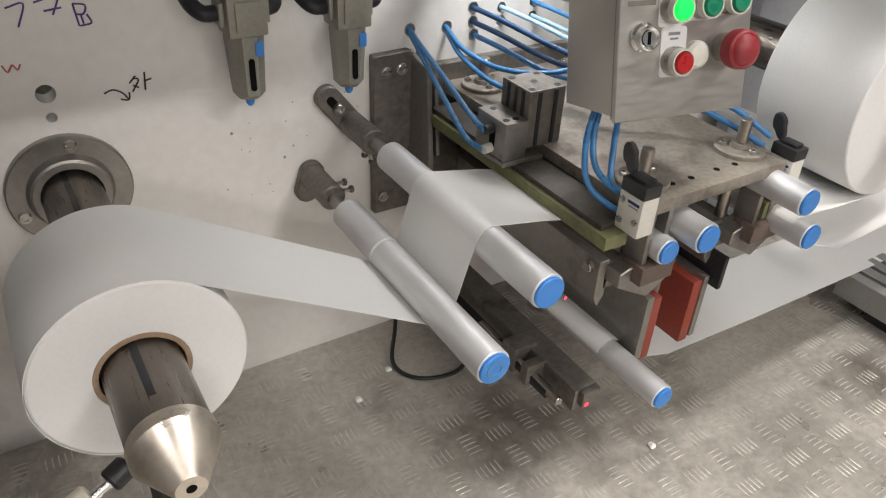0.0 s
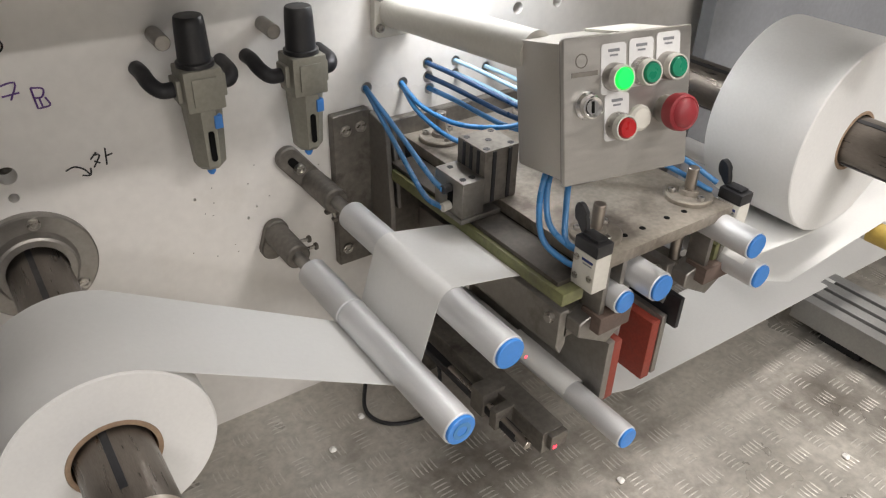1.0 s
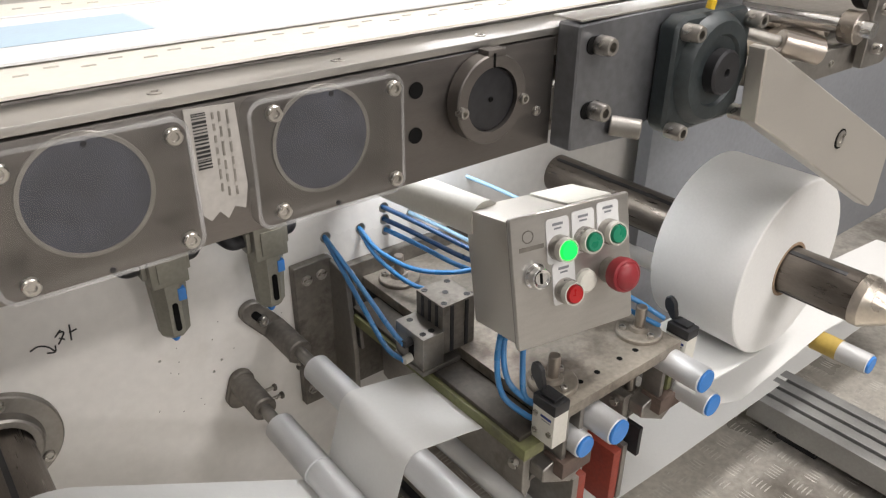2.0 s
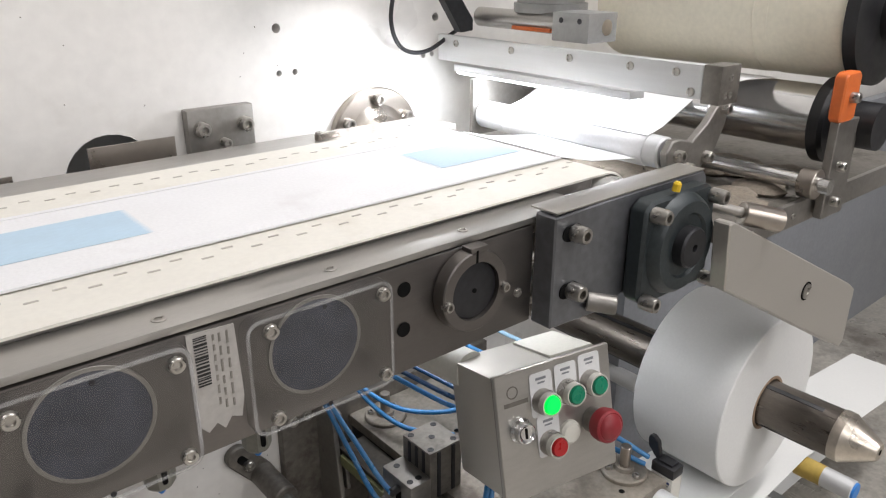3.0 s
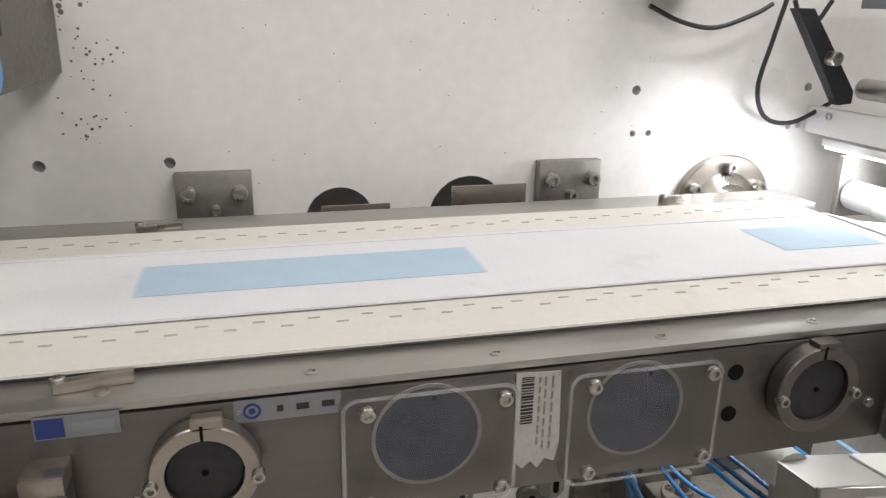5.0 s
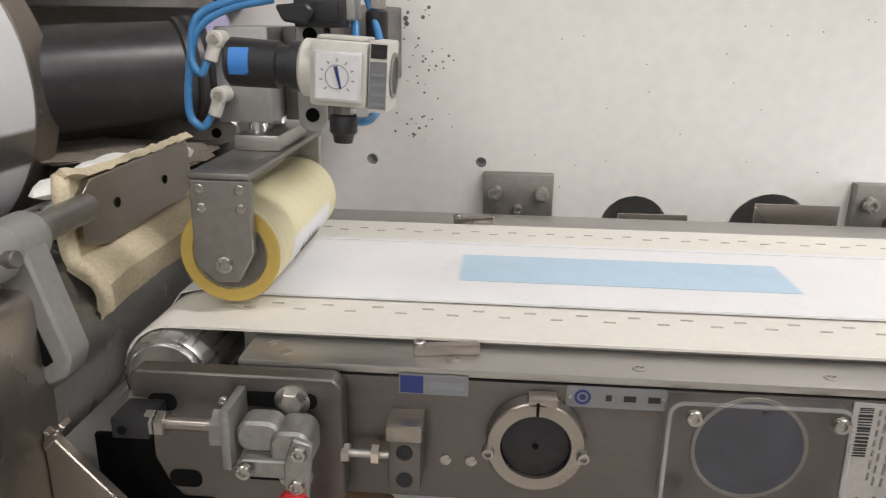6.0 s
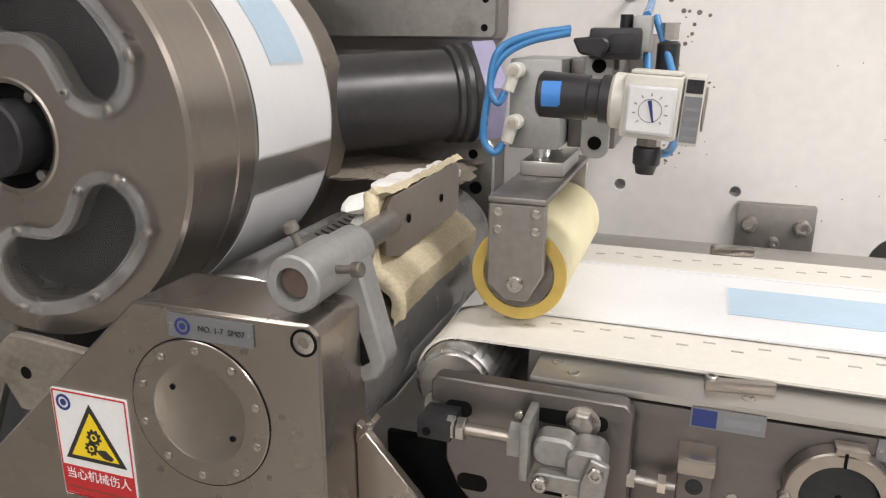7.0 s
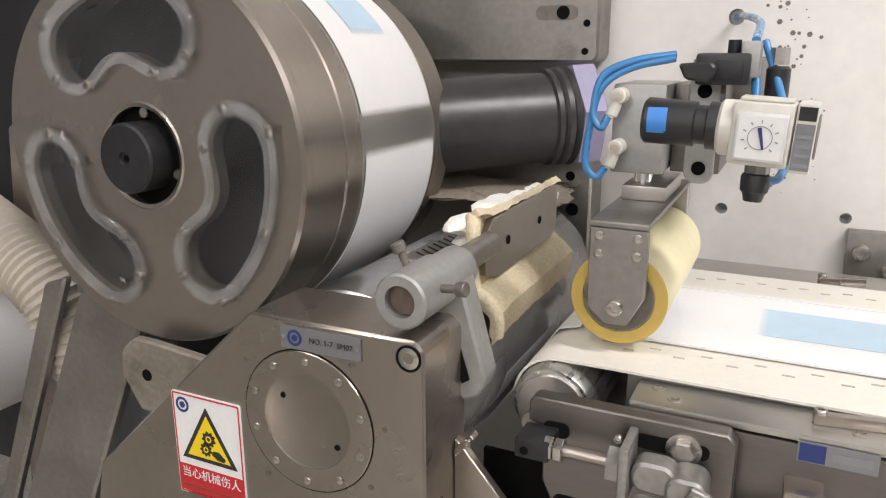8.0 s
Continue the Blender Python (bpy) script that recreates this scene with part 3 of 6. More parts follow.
# clear covers over round ports
for px, (sx, sz) in ((0.0405, ((-0.0, 0.087), (0.886, 0.950))), (0.1875, ((0.148, 0.235), (0.887, 0.951)))):
    c = part("port_cover", slab(rounded(px - 0.0565, px + 0.0565, 0.876, 0.9605, 0.010), -0.4915, -0.4795, 0.0018), ACRYLIC, T, "scratched clear acrylic cover plate")
    c.visible_shadow = False
    # thin ring added to draw the light on the cover's edge
    rim = part("bright_edge_ring", ring_plate(rounded(px - 0.0563, px + 0.0563, 0.8762, 0.9603, 0.010), rounded(px - 0.0538, px + 0.0538, 0.8787, 0.9578, 0.008), -0.4921, -0.4916), CLEAREDGE, c)
    rim.visible_shadow = False
    part("port", spin([(0, 0.034), (0.0006, 0.034)], (px, -0.4782, 0.922), FRONT, 48), WINDOWGREY, T, "dark round vacuum port")
    part("port_ring", pipe((px, -0.4782, 0.922), (px, -0.479, 0.922), 0.0365, 0.0338, 48, 0.0002), PLATED, T)
    for x in sx:
        for z in sz:
            screw(c, (x, -0.4915, z), 0.0052, 0.004)
    for z in (0.881, 0.9555):
        screw(c, (px + 0.001, -0.4915, z), 0.0018, 0.0006, mat=DARK)
# split collars round the roller shafts
for cx, cz, ro, ri in ((-0.095, 0.922, 0.0315, 0.0225), (0.325, 0.926, 0.034, 0.0245)):
    col = part("split_collar", pipe((cx, -0.4785, cz), (cx, -0.492, cz), ro, ri, 48), FRAME if cx > 0 else SATIN, T)
    part("shaft_cap", spin([(0, ri - 0.0008), (0.010, ri - 0.0008), (0.0105, ri - 0.002)], (cx, -0.4785, cz), FRONT, 48), DARK, T, "matt black shaft end cap")
    screw(col, (cx, -0.489, cz), 0.002, 0.0012, mat=SHADEBLACK)
    part("slit", box(cx - 0.0009, cx + 0.0009, -0.4925, -0.4785, cz + ri, cz + ro + 0.0006, 0), SHADEBLACK, col)
    screw(col, (cx - 0.030, -0.489, cz - 0.004), 0.0042, 0.007)
    screw(col, (cx + 0.030, -0.489, cz - 0.004), 0.0042, 0.007)
    part("screw_lug", box(cx - 0.006, cx + 0.012, -0.492, -0.480, cz + ro - 0.003, cz + ro + 0.003, 0.001), FRAME if cx > 0 else SATIN, col)
for x, z in ((0.264, 0.941), (0.263, 0.908)):
    part("bore", spin([(0, 0.006), (0.0005, 0.006)], (x, -0.4783, z), FRONT, 24), SHADEBLACK, T)
screw(T, (0.385, -0.478, 0.903), 0.004, 0.003)
for x in (-0.153, -0.136):
    screw(T, (x, -0.478, 0.901), 0.0038, 0.001)
# stop block
blk = part("stop_block", box(-0.1885, -0.1675, -0.497, -0.478, 0.888, 0.9265), FRAME, T)
part("block_top", box(-0.1895, -0.1665, -0.502, -0.478, 0.9268, 0.938), SATIN, blk)
for z in (0.9165, 0.8965):
    screw(blk, (-0.178, -0.497, z), 0.0055, 0.0008, mat=DARK)
part("adjuster_screw", rod((-0.222, -0.490, 0.910), (-0.189, -0.490, 0.910), 0.0030, 14), BOLT, T)
part("lock_nut", spin([(0, 0.0066), (0.005, 0.0066)], (-0.200, -0.490, 0.910), (1, 0, 0), 6), CONE, T)
part("lock_nut", spin([(0, 0.0064), (0.005, 0.0064)], (-0.2195, -0.490, 0.910), (1, 0, 0), 6), BOLT, T)
# small levers on the rails
for x, y, z, turn in ((-0.155, -0.455, 0.967, 9), (-0.150, -0.125, 0.9665, 12), (0.43, -0.115, 0.9665, 12)):
    lv = part("web_guide_lever", box(-0.022, 0.022, -0.0035, 0.0035, 0, 0.0075, 0.001, m=pose(x, y, z, 0, 0, turn)), SATIN, T)
    screw(lv, (x - 0.018, y - 0.004, z + 0.0075), 0.0042, 0.003, UP)

# tags on the front plate
tag = thing("maker_tag", (-0.1615, -0.4785, 0.949), "small blue and grey printed tag on the front plate", "name tag")
part("plate", box(-0.184, -0.139, -0.4790, -0.4782, 0.949, 0.963, 0), TAGALU, tag)
part("blue_field", box(-0.183, -0.168, -0.4794, -0.4791, 0.950, 0.962, 0), INKBLUE, tag)
part("print_bar", box(-0.164, -0.142, -0.4794, -0.4791, 0.953, 0.9585, 0), GREYPANEL, tag)


def number_tag(x0, x1, z0, z1, y, text):
    t = thing("number_tag", ((x0 + x1) / 2, y, z0), "silver machine number tag with a round blue emblem", "name tag")
    part("plate", slab(rounded(x0, x1, z0, z1, 0.001, 2), y - 0.0012, y, 0), TAGALU, t)
    h = (z1 - z0)
    cx, cz = x0 + h * 0.72, (z0 + z1) / 2
    part("emblem", pipe((cx, y - 0.0012, cz), (cx, y - 0.0016, cz), h * 0.36, h * 0.25, 20, 0), INKBLUE, t)
    part("emblem_core", spin([(0, h * 0.15), (0.0004, h * 0.15)], (cx, y - 0.0012, cz), FRONT, 8), INKBLUE, t)
    screw(t, (x0 + h * 0.17, y - 0.0012, cz), 0.0014, 0.0008)
    screw(t, (x1 - h * 0.17, y - 0.0012, cz), 0.0014, 0.0008)
    if text:
        words("number", text, h * 0.34, pose((x0 + x1) / 2 + h * 0.55, y - 0.0015, cz, 90, 0, 0), INKBLACK, t, 0.0002)
    else:
        for a, c in ((0.30, 0.36), (0.48, 0.60), (0.72, 0.84)):
            w = x1 - x0
            part("print_bar", box(x0 + a * w + 0.006, x0 + c * w + 0.006, y - 0.0015, y - 0.0012, cz - h * 0.14, cz + h * 0.14, 0), INKBLACK, t)
    return t


number_tag(-0.077, -0.014, 0.946, 0.9605, -0.4782, "")
st = thing("barcode_sticker", (0.1145, -0.4785, 0.888), "torn white barcode sticker on the front plate", "sticker")
part("paper", slab([(0.099, 0.959), (0.130, 0.9575), (0.132, 0.905), (0.129, 0.890), (0.122, 0.893), (0.117, 0.886), (0.112, 0.892), (0.106, 0.887), (0.1005, 0.893)], -0.4791, -0.4782, 0), STICKER, st)
z = 0.9555
k = 0
rb = random.Random(2)
while z > 0.922:
    w = rb.choice((0.0006, 0.001, 0.0016))
    part("code_bar", box(0.103, 0.1115, -0.4795, -0.4791, z - w, z, 0), INKBLACK, st)
    z -= w + rb.choice((0.0006, 0.001, 0.0013))
for x in (0.115, 0.119, 0.124):
    z = 0.9545
    while z > 0.905:
        n = rb.uniform(0.003, 0.009)
        part("print_bar", box(x, x + 0.0014, -0.4795, -0.4791, z - n, z, 0), PLATED, st)
        z -= n + 0.003

# tail tension plate with toggle clamp
plate_out = [(-0.352, 0.9635), (-0.224, 0.9635), (-0.218, 0.957), (-0.218, 0.876), (-0.224, 0.871), (-0.328, 0.871), (-0.336, 0.880), (-0.345, 0.900), (-0.345, 0.944), (-0.356, 0.9445), (-0.356, 0.9600)]
tp = part("tension_plate", slab(plate_out, -0.4935, -0.4785, 0.0012), FRAME, T, "stainless belt tension plate with slots")
# slots are not cut: black slabs on the plate give their shade
for x0, x1, z0, z1 in ((-0.345, -0.326, 0.936, 0.948), (-0.281, -0.234, 0.9425, 0.953), (-0.336, -0.314, 0.879, 0.892), (-0.283, -0.258, 0.888, 0.896)):
    part("slot", slab(rounded(x0, x1, z0, z1, min(x1 - x0, z1 - z0) * 0.42, 4), -0.4940, -0.4934, 0), SHADEBLACK, tp)
screw(tp, (-0.250, -0.4935, 0.9475), 0.0085, 0.007, style="hex")
screw(tp, (-0.250, -0.4935, 0.893), 0.0085, 0.007, style="hex")
screw(tp, (-0.290, -0.505, 0.952), 0.003, 0.003)
part("pull_block", box(-0.357, -0.333, -0.520, -0.4936, 0.930, 0.944, m=None), DARK, tp)
screw(tp, (-0.350, -0.520, 0.936), 0.003, 0.0008, mat=SHADEBLACK)
part("threaded_rod", rod((-0.340, -0.512, 0.938), (-0.283, -0.512, 0.938), 0.0042, 16), SATIN, tp)
for x in (-0.3375, -0.3305):
    part("nut", spin([(0, 0.0078), (0.0005, 0.0084), (0.0055, 0.0084), (0.006, 0.0078)], (x, -0.512, 0.938), (1, 0, 0), 6), BOLT, tp)
tg = part("toggle_clamp", box(-0.285, -0.279, -0.528, -0.4936, 0.917, 0.957), ZINC, tp, "zinc toggle clamp")
part("big_nut", spin([(0, 0.0125), (0.008, 0.0125)], (-0.294, -0.512, 0.937), (1, 0, 0), 6), ZINC, tg)
part("clamp_yoke", slab(rounded(-0.278, -0.250, 0.926, 0.947, 0.009, 5), -0.521, -0.503, 0.002), ZINC, tg)
part("clamp_yoke", slab([(-0.256, 0.921), (-0.256, 0.938), (-0.250, 0.944), (-0.236, 0.944), (-0.231, 0.938), (-0.231, 0.921)], -0.526, -0.500, 0.002), ZINC, tg)
part("link", slab(rounded(-0.276, -0.238, 0.914, 0.926, 0.006, 4), -0.529, -0.521, 0.001), ZINC, tg)
part("link", slab([(-0.240, 0.944), (-0.228, 0.940), (-0.232, 0.900), (-0.246, 0.898), (-0.246, 0.925)], -0.532, -0.527, 0.001), ZINC, tg)
for x, z in ((-0.270, 0.9205), (-0.236, 0.9345), (-0.238, 0.912)):
    screw(tg, (x, -0.531, z), 0.005, 0.004)
part("red_grip", rod((-0.240, -0.533, 0.908), (-0.245, -0.533, 0.800), 0.0085, 18, 0.003), SIGNRED, tg, "red plastic lever grip")
part("ribbed_hose", tube([(-0.31, -0.47, 0.860), (-0.27, -0.475, 0.866), (-0.23, -0.47, 0.858), (-0.2, -0.44, 0.83)], 0.012, 14), COPPER, T)

# drive end: bearing block
eb = part("end_plate", slab([(0.403, 0.870), (0.403, 0.972), (0.470, 0.974), (0.622, 0.974), (0.628, 0.966), (0.628, 0.930), (0.480, 0.866)], -0.502, -0.4785, 0.0015), BLUED, T, "dark blackened steel end plate")
# lighter strip stands in for the sheen on the plate's own top face
part("top_face_sheen", box(0.404, 0.622, -0.5015, -0.472, 0.9743, 0.9760, 0.0006), STEEL, eb)
hs = part("bearing_housing", slab([(0.500, 0.962), (0.512, 0.969), (0.602, 0.969), (0.614, 0.958), (0.614, 0.880), (0.602, 0.866), (0.512, 0.866), (0.500, 0.876)], -0.522, -0.5025, 0.003), CAST, T, "dark green cast flange bearing housing")
part("bearing_boss", spin([(0, 0.050), (0.006, 0.047), (0.010, 0.043), (0.010, 0.032), (0.007, 0.030), (0.007, 0.0002)], (0.556, -0.522, 0.919), FRONT, 44), CAST, hs)
part("shaft_end", spin([(0, 0.020), (0.010, 0.020), (0.012, 0.018), (0.012, 0.004), (0.007, 0.003), (0.007, 0.0001)], (0.556, -0.5285, 0.919), FRONT, 36), DARK, hs)
for x, z in ((0.512, 0.957), (0.606, 0.957), (0.607, 0.871), (0.508, 0.873)):
    screw(hs, (x, -0.522, z), 0.0075, 0.016)
for x, z in ((0.426, 0.955), (0.426, 0.902)):
    w = part("slot_washer", slab(rounded(x - 0.014, x + 0.010, z - 0.007, z + 0.007, 0.0068, 5), -0.5032, -0.5022, 0), SHADEBLACK, eb)
    screw(eb, (x, -0.5032, z), 0.0078, 0.014)
part("grease_cap", spin([(0, 0.004), (0.007, 0.004), (0.009, 0.0025)], (0.545, -0.520, 0.972), (0.1, -0.1, 1), 10), YELLOWCAP, hs, "yellow grease nipple cap")
part("stop_pin", rod((0.450, -0.503, 0.884), (0.466, -0.524, 0.882), 0.0088, 18, 0.001), PLATED, eb)

# ---- brackets and ports on the back plate beside the belt ----
for x0 in (-0.143, 0.296):
    w = thing("wall_bracket", (x0 + 0.0425, 0, 0.93), "stainless block bolted to the white plate", "bracket", "table brackets")
    part("plate", box(x0, x0 + 0.085, -0.016, 0, 0.930, 1.0), PLATED, w)
    for dx, z, r in ((0.015, 0.977, 0.009), (0.071, 0.977, 0.009), (0.043, 0.957, 0.006)):
        screw(w, (x0 + dx, -0.016, z), r, 0.014)
for x0, x1, z1 in ((0.018, 0.100, 0.960), (0.176, 0.272, 0.977)):
    w = thing("angle_plate", ((x0 + x1) / 2, -0.03, 0.93), "thin bent steel plate before a round opening", "plate")
    part("sheet", box(x0, x1, -0.034, -0.031, 0.930, z1, 0.0005), SATIN, w)
    part("foot", box(x0, x1, -0.081, -0.031, 0.927, 0.930, 0.0005), SATIN, w)
w = thing("shaft_flange", (0.573, 0, 0.88), "round steel flange with bolts on the white plate", "flange")
part("disc", spin([(0, 0.074), (0.010, 0.074), (0.012, 0.072), (0.012, 0.05), (0.016, 0.045), (0.022, 0.036), (0.022, 0.0002)], (0.573, 0, 0.925), FRONT, 56), SATIN, w)
for a in (90, 210, 330, 30, 150):
    screw(w, (0.573 + 0.058 * math.cos(radians(a)), -0.012, 0.925 + 0.058 * math.sin(radians(a))), 0.008, 0.012)
part("shaft", rod((0.573, -0.10, 0.925), (0.573, -0.02, 0.925), 0.024), SHAFT, w)

# ---- drum ----
TURNING = []
DX, DY, DZ, DR = -0.731, -0.470, 1.1075, 0.175


def kidney(a0, a1, r0, r1, cap=8):
    """The outline of a curved slot about the axis, between two angles and two radii, with round ends and a waist."""
    rm, rr = (r0 + r1) / 2, (r1 - r0) / 2
    pts = []
    n = 18
    for k in range(n + 1):
        a = radians(a0 + (a1 - a0) * k / n)
        pts.append((r1 * math.cos(a), r1 * math.sin(a)))
    for k in range(1, cap):
        t = math.pi * k / cap
        a = radians(a1)
        c = Vector((rm * math.cos(a), rm * math.sin(a)))
        d = Vector((math.cos(a), math.sin(a))) * math.cos(t) + Vector((-math.sin(a), math.cos(a))) * math.sin(t)
        pts.append(tuple(c + rr * d))
    for k in range(n + 1):
        u = k / n
        a = radians(a1 + (a0 - a1) * u)
        r = r0 + 0.012 * math.sin(math.pi * u) ** 2 * 0.6
        pts.append((r * math.cos(a), r * math.sin(a)))
    for k in range(1, cap):
        t = math.pi * k / cap
        a = radians(a0)
        c = Vector((rm * math.cos(a), rm * math.sin(a)))
        d = -Vector((math.cos(a), math.sin(a))) * math.cos(t) - Vector((-math.sin(a), math.cos(a))) * math.sin(t)
        pts.append(tuple(c + rr * d))
    return pts


drum = thing("transfer_drum", (DX, DY, DZ), "large satin steel transfer drum with three clear kidney windows", "drum")
HALF = 28
hole_line, cover_line = kidney(-HALF, HALF, 0.083, 0.141), kidney(-HALF, HALF, 0.0735, 0.153)


def turned(points, degrees):
    c, d = math.cos(radians(degrees)), math.sin(radians(degrees))
    return [(x * c - z * d, x * d + z * c) for x, z in points]


# the front disc, with three kidney openings cut through it
disc_bm = spin([(0, 0.046), (0, DR - 0.003), (-0.003, DR), (-0.012, DR), (-0.012, 0.046), (0, 0.046)], (0, 0, 0), FRONT, 96)
front_disc = part("front_disc", disc_bm, SATIN, drum, local=True)
cut_bm = bmesh.new()
for a0 in (71, 191, 311):
    slab(turned(hole_line, a0), -0.02, 0.03, 0, cut_bm)
cut_me = bpy.data.meshes.new("cutter")
bmesh.ops.recalc_face_normals(cut_bm, faces=cut_bm.faces[:])
cut_bm.to_mesh(cut_me)
cut_bm.free()
cutter_ob = new("cutter", cut_me)
cutter_ob.matrix_world = Matrix.Translation((DX, DY, DZ))
cut_mod = front_disc.modifiers.new("holes", "BOOLEAN")
cut_mod.object, cut_mod.solver = cutter_ob, "EXACT"
bpy.context.view_layer.update()
cut_done = bpy.data.meshes.new_from_object(front_disc.evaluated_get(bpy.context.evaluated_depsgraph_get()))
front_disc.modifiers.clear()
front_disc.data = cut_done
bpy.data.objects.remove(cutter_ob)
cut_done.materials.clear()
cut_done.materials.append(SATIN)
cut_done.shade_smooth()
cut_done.set_sharp_from_angle(angle=radians(32))
part("inner_disc", spin([(-0.050, 0.031), (-0.050, 0.1495), (-0.054, 0.1495), (-0.054, 0.031), (-0.050, 0.031)], (0, 0, 0), FRONT, 64), DARK, drum, "dark inner disc", local=True)
part("front_rim", spin([(-0.0122, 0.150), (-0.0122, DR), (-0.060, DR), (-0.062, DR - 0.003), (-0.064, DR), (-0.088, DR), (-0.088, 0.150), (-0.0122, 0.150)], (0, 0, 0), FRONT, 96), SATIN, drum, local=True)
part("vacuum_ring", spin([(-0.0882, 0.150), (-0.0882, DR - 0.001), (-0.235, DR - 0.001), (-0.235, 0.150), (-0.0882, 0.150)], (0, 0, 0), FRONT, 96), STEEL, drum, "bright ring under the white web", local=True)
part("rear_rim", spin([(-0.2352, 0.0002), (-0.2352, DR), (-0.270, DR), (-0.272, DR - 0.003), (-0.272, 0.0002)], (0, 0, 0), FRONT, 96), SATIN, drum, local=True)
for a0 in (71, 191, 311):
    w = part("window", slab(turned(cover_line, a0), -0.006, -0.0008, 0.0022), CLEARWINDOW, drum, "clear acrylic kidney window", local=True)
    w.visible_shadow = False
    e = part("window_rim", ring_plate(turned(cover_line, a0), turned(hole_line, a0), -0.0078, -0.0062), CLEAREDGE, w, local=True)
    e.visible_shadow = False
    for da, r in ((-46, 0.111), (46, 0.111), (-31, 0.079), (31, 0.079), (-33, 0.149), (0, 0.148), (33, 0.149)):
        a = a0 + da
        sc = screw(w, (0, 0, 0), 0.0042, 0.004)
        sc.matrix_basis = Matrix.Translation((r * math.cos(radians(a)), -0.006, r * math.sin(radians(a)))) @ Vector((0, 0, 1)).rotation_difference(Vector(FRONT)).to_matrix().to_4x4()
part("hub_well", spin([(-0.010, 0.0455), (-0.0095, 0.0455)], (0, 0, 0), FRONT, 48), SHADEBLACK, drum, local=True)
part("hub_ring", spin([(0.0, 0.0435), (0.0012, 0.047), (0.0, 0.049), (0.0, 0.0435)], (0, 0, 0), FRONT, 48), SATIN, drum, local=True)
part("hub_boss", spin([(-0.0095, 0.031), (0.018, 0.031), (0.020, 0.029), (0.020, 0.0065), (0.018, 0.006), (0.018, 0.0035), (0.010, 0.003), (0.010, 0.0001)], (0, 0, 0), FRONT, 48), DARK, drum, "matt black hub", local=True)
for a in (60, 195, 310):
    b = spin([(-0.009, 0.0045), (-0.004, 0.0045)], (0.038 * math.cos(radians(a)), 0, 0.038 * math.sin(radians(a))), FRONT, 12)
    part("hub_screw", b, BOLT, drum, local=True)
TURNING.append((drum, -620.0, 67.5 - 71, 7.4))
# white web held on the ring, with its blue printed layers, in two product lengths
dweb = thing("drum_web", (DX, DY, DZ), "white nonwoven product pieces with blue layers carried round the drum", "nonwoven web")
for k in range(2):
    a0 = 180 * k
    piece = part("web", sheet(arc(0, 0, DR + 0.0006, a0 + 6, a0 + 174, 44), 0.0935, 0.2290, 0.0008), NONWOVEN, dweb, "white nonwoven piece", local=True)
    part("blue_layer", sheet(arc(0, 0, DR + 0.0018, a0 + 32, a0 + 122, 28), 0.131, 0.191, 0.0005), BLUEPRINT, piece, "pale blue printed layer", local=True)
TURNING.append((dweb, -543.0, 20 - 122, 7.5))
shaft = thing("drum_shaft", (DX, -0.1, DZ - 0.03), "dark steel drum shaft running to the machine plate", "shaft")
part("shaft", rod((DX, -0.197, DZ), (DX, 0.0, DZ), 0.03), SHAFT, shaft)

# ---- servo tube behind the drum ----
A0, A1 = Vector((-0.600, -0.190, 1.112)), Vector((-0.455, -0.075, 1.122))
sv = thing("servo_gearbox", (-0.5, -0.1, 1.06), "dark dusty cylindrical gearbox with violet nut", "gearbox")
d = (A1 - A0).normalized()
part("barrel", spin([(0, 0.054), (0.150, 0.052), (0.152, 0.056), (0.158, 0.056), (0.160, 0.053), (0.164, 0.057), (0.170, 0.057), (0.172, 0.053), (0.178, 0.058)], A0, d, 48), GLOSSDARK, sv)
part("flange_nut", spin([(0, 0.064), (0.026, 0.064), (0.030, 0.058)], A0 + d * 0.179, d, 6), PURPLE, sv, "faded violet hexagon nut")

# ---- plates before the back plate ----
pl = thing("bearing_plate", (-0.6, -0.04, 1.18), "thick steel mounting plate with slot on the white plate", "mounting plate")
part("plate", slab([(-0.95, 1.183), (-0.436, 1.183), (-0.430, 1.190), (-0.430, 1.46), (-0.95, 1.46)], -0.055, -0.0005, 0.003), PLATED, pl)
part("slot", slab(rounded(-0.508, -0.456, 1.232, 1.249, 0.008, 5), -0.0556, -0.055, 0), GRIMY, pl)
screw(pl, (-0.474, -0.0556, 1.2405), 0.008, 0.001, mat=SHADEBLACK)
for x, z in ((-0.445, 1.228), (-0.446, 1.196)):
    screw(pl, (x, -0.055, z), 0.0042, 0.001, mat=SHADEBLACK)
pl = thing("bearing_plate", (-0.6, -0.04, 0.75), "thick grimy steel plate with bores behind the lower cylinder", "mounting plate")
part("plate", slab([(-0.95, 0.75), (-0.436, 0.75), (-0.430, 0.90), (-0.430, 1.055), (-0.440, 1.066), (-0.95, 1.066)], -0.055, -0.0005, 0.003), PLATED, pl)
for x, z, r in ((-0.457, 1.046, 0.006), (-0.453, 1.004, 0.008), (-0.448, 0.956, 0.007)):
    screw(pl, (x, -0.055, z), r, 0.001, mat=SHADEBLACK)

# ---- lower cylinder with gearbox before it ----
CX, CZ, CR = -0.500, 0.938, 0.085
lc = thing("anvil_cylinder", (CX, -0.3, CZ - CR), "grey steel anvil cylinder with lint and painted blue reflection", "cylinder")
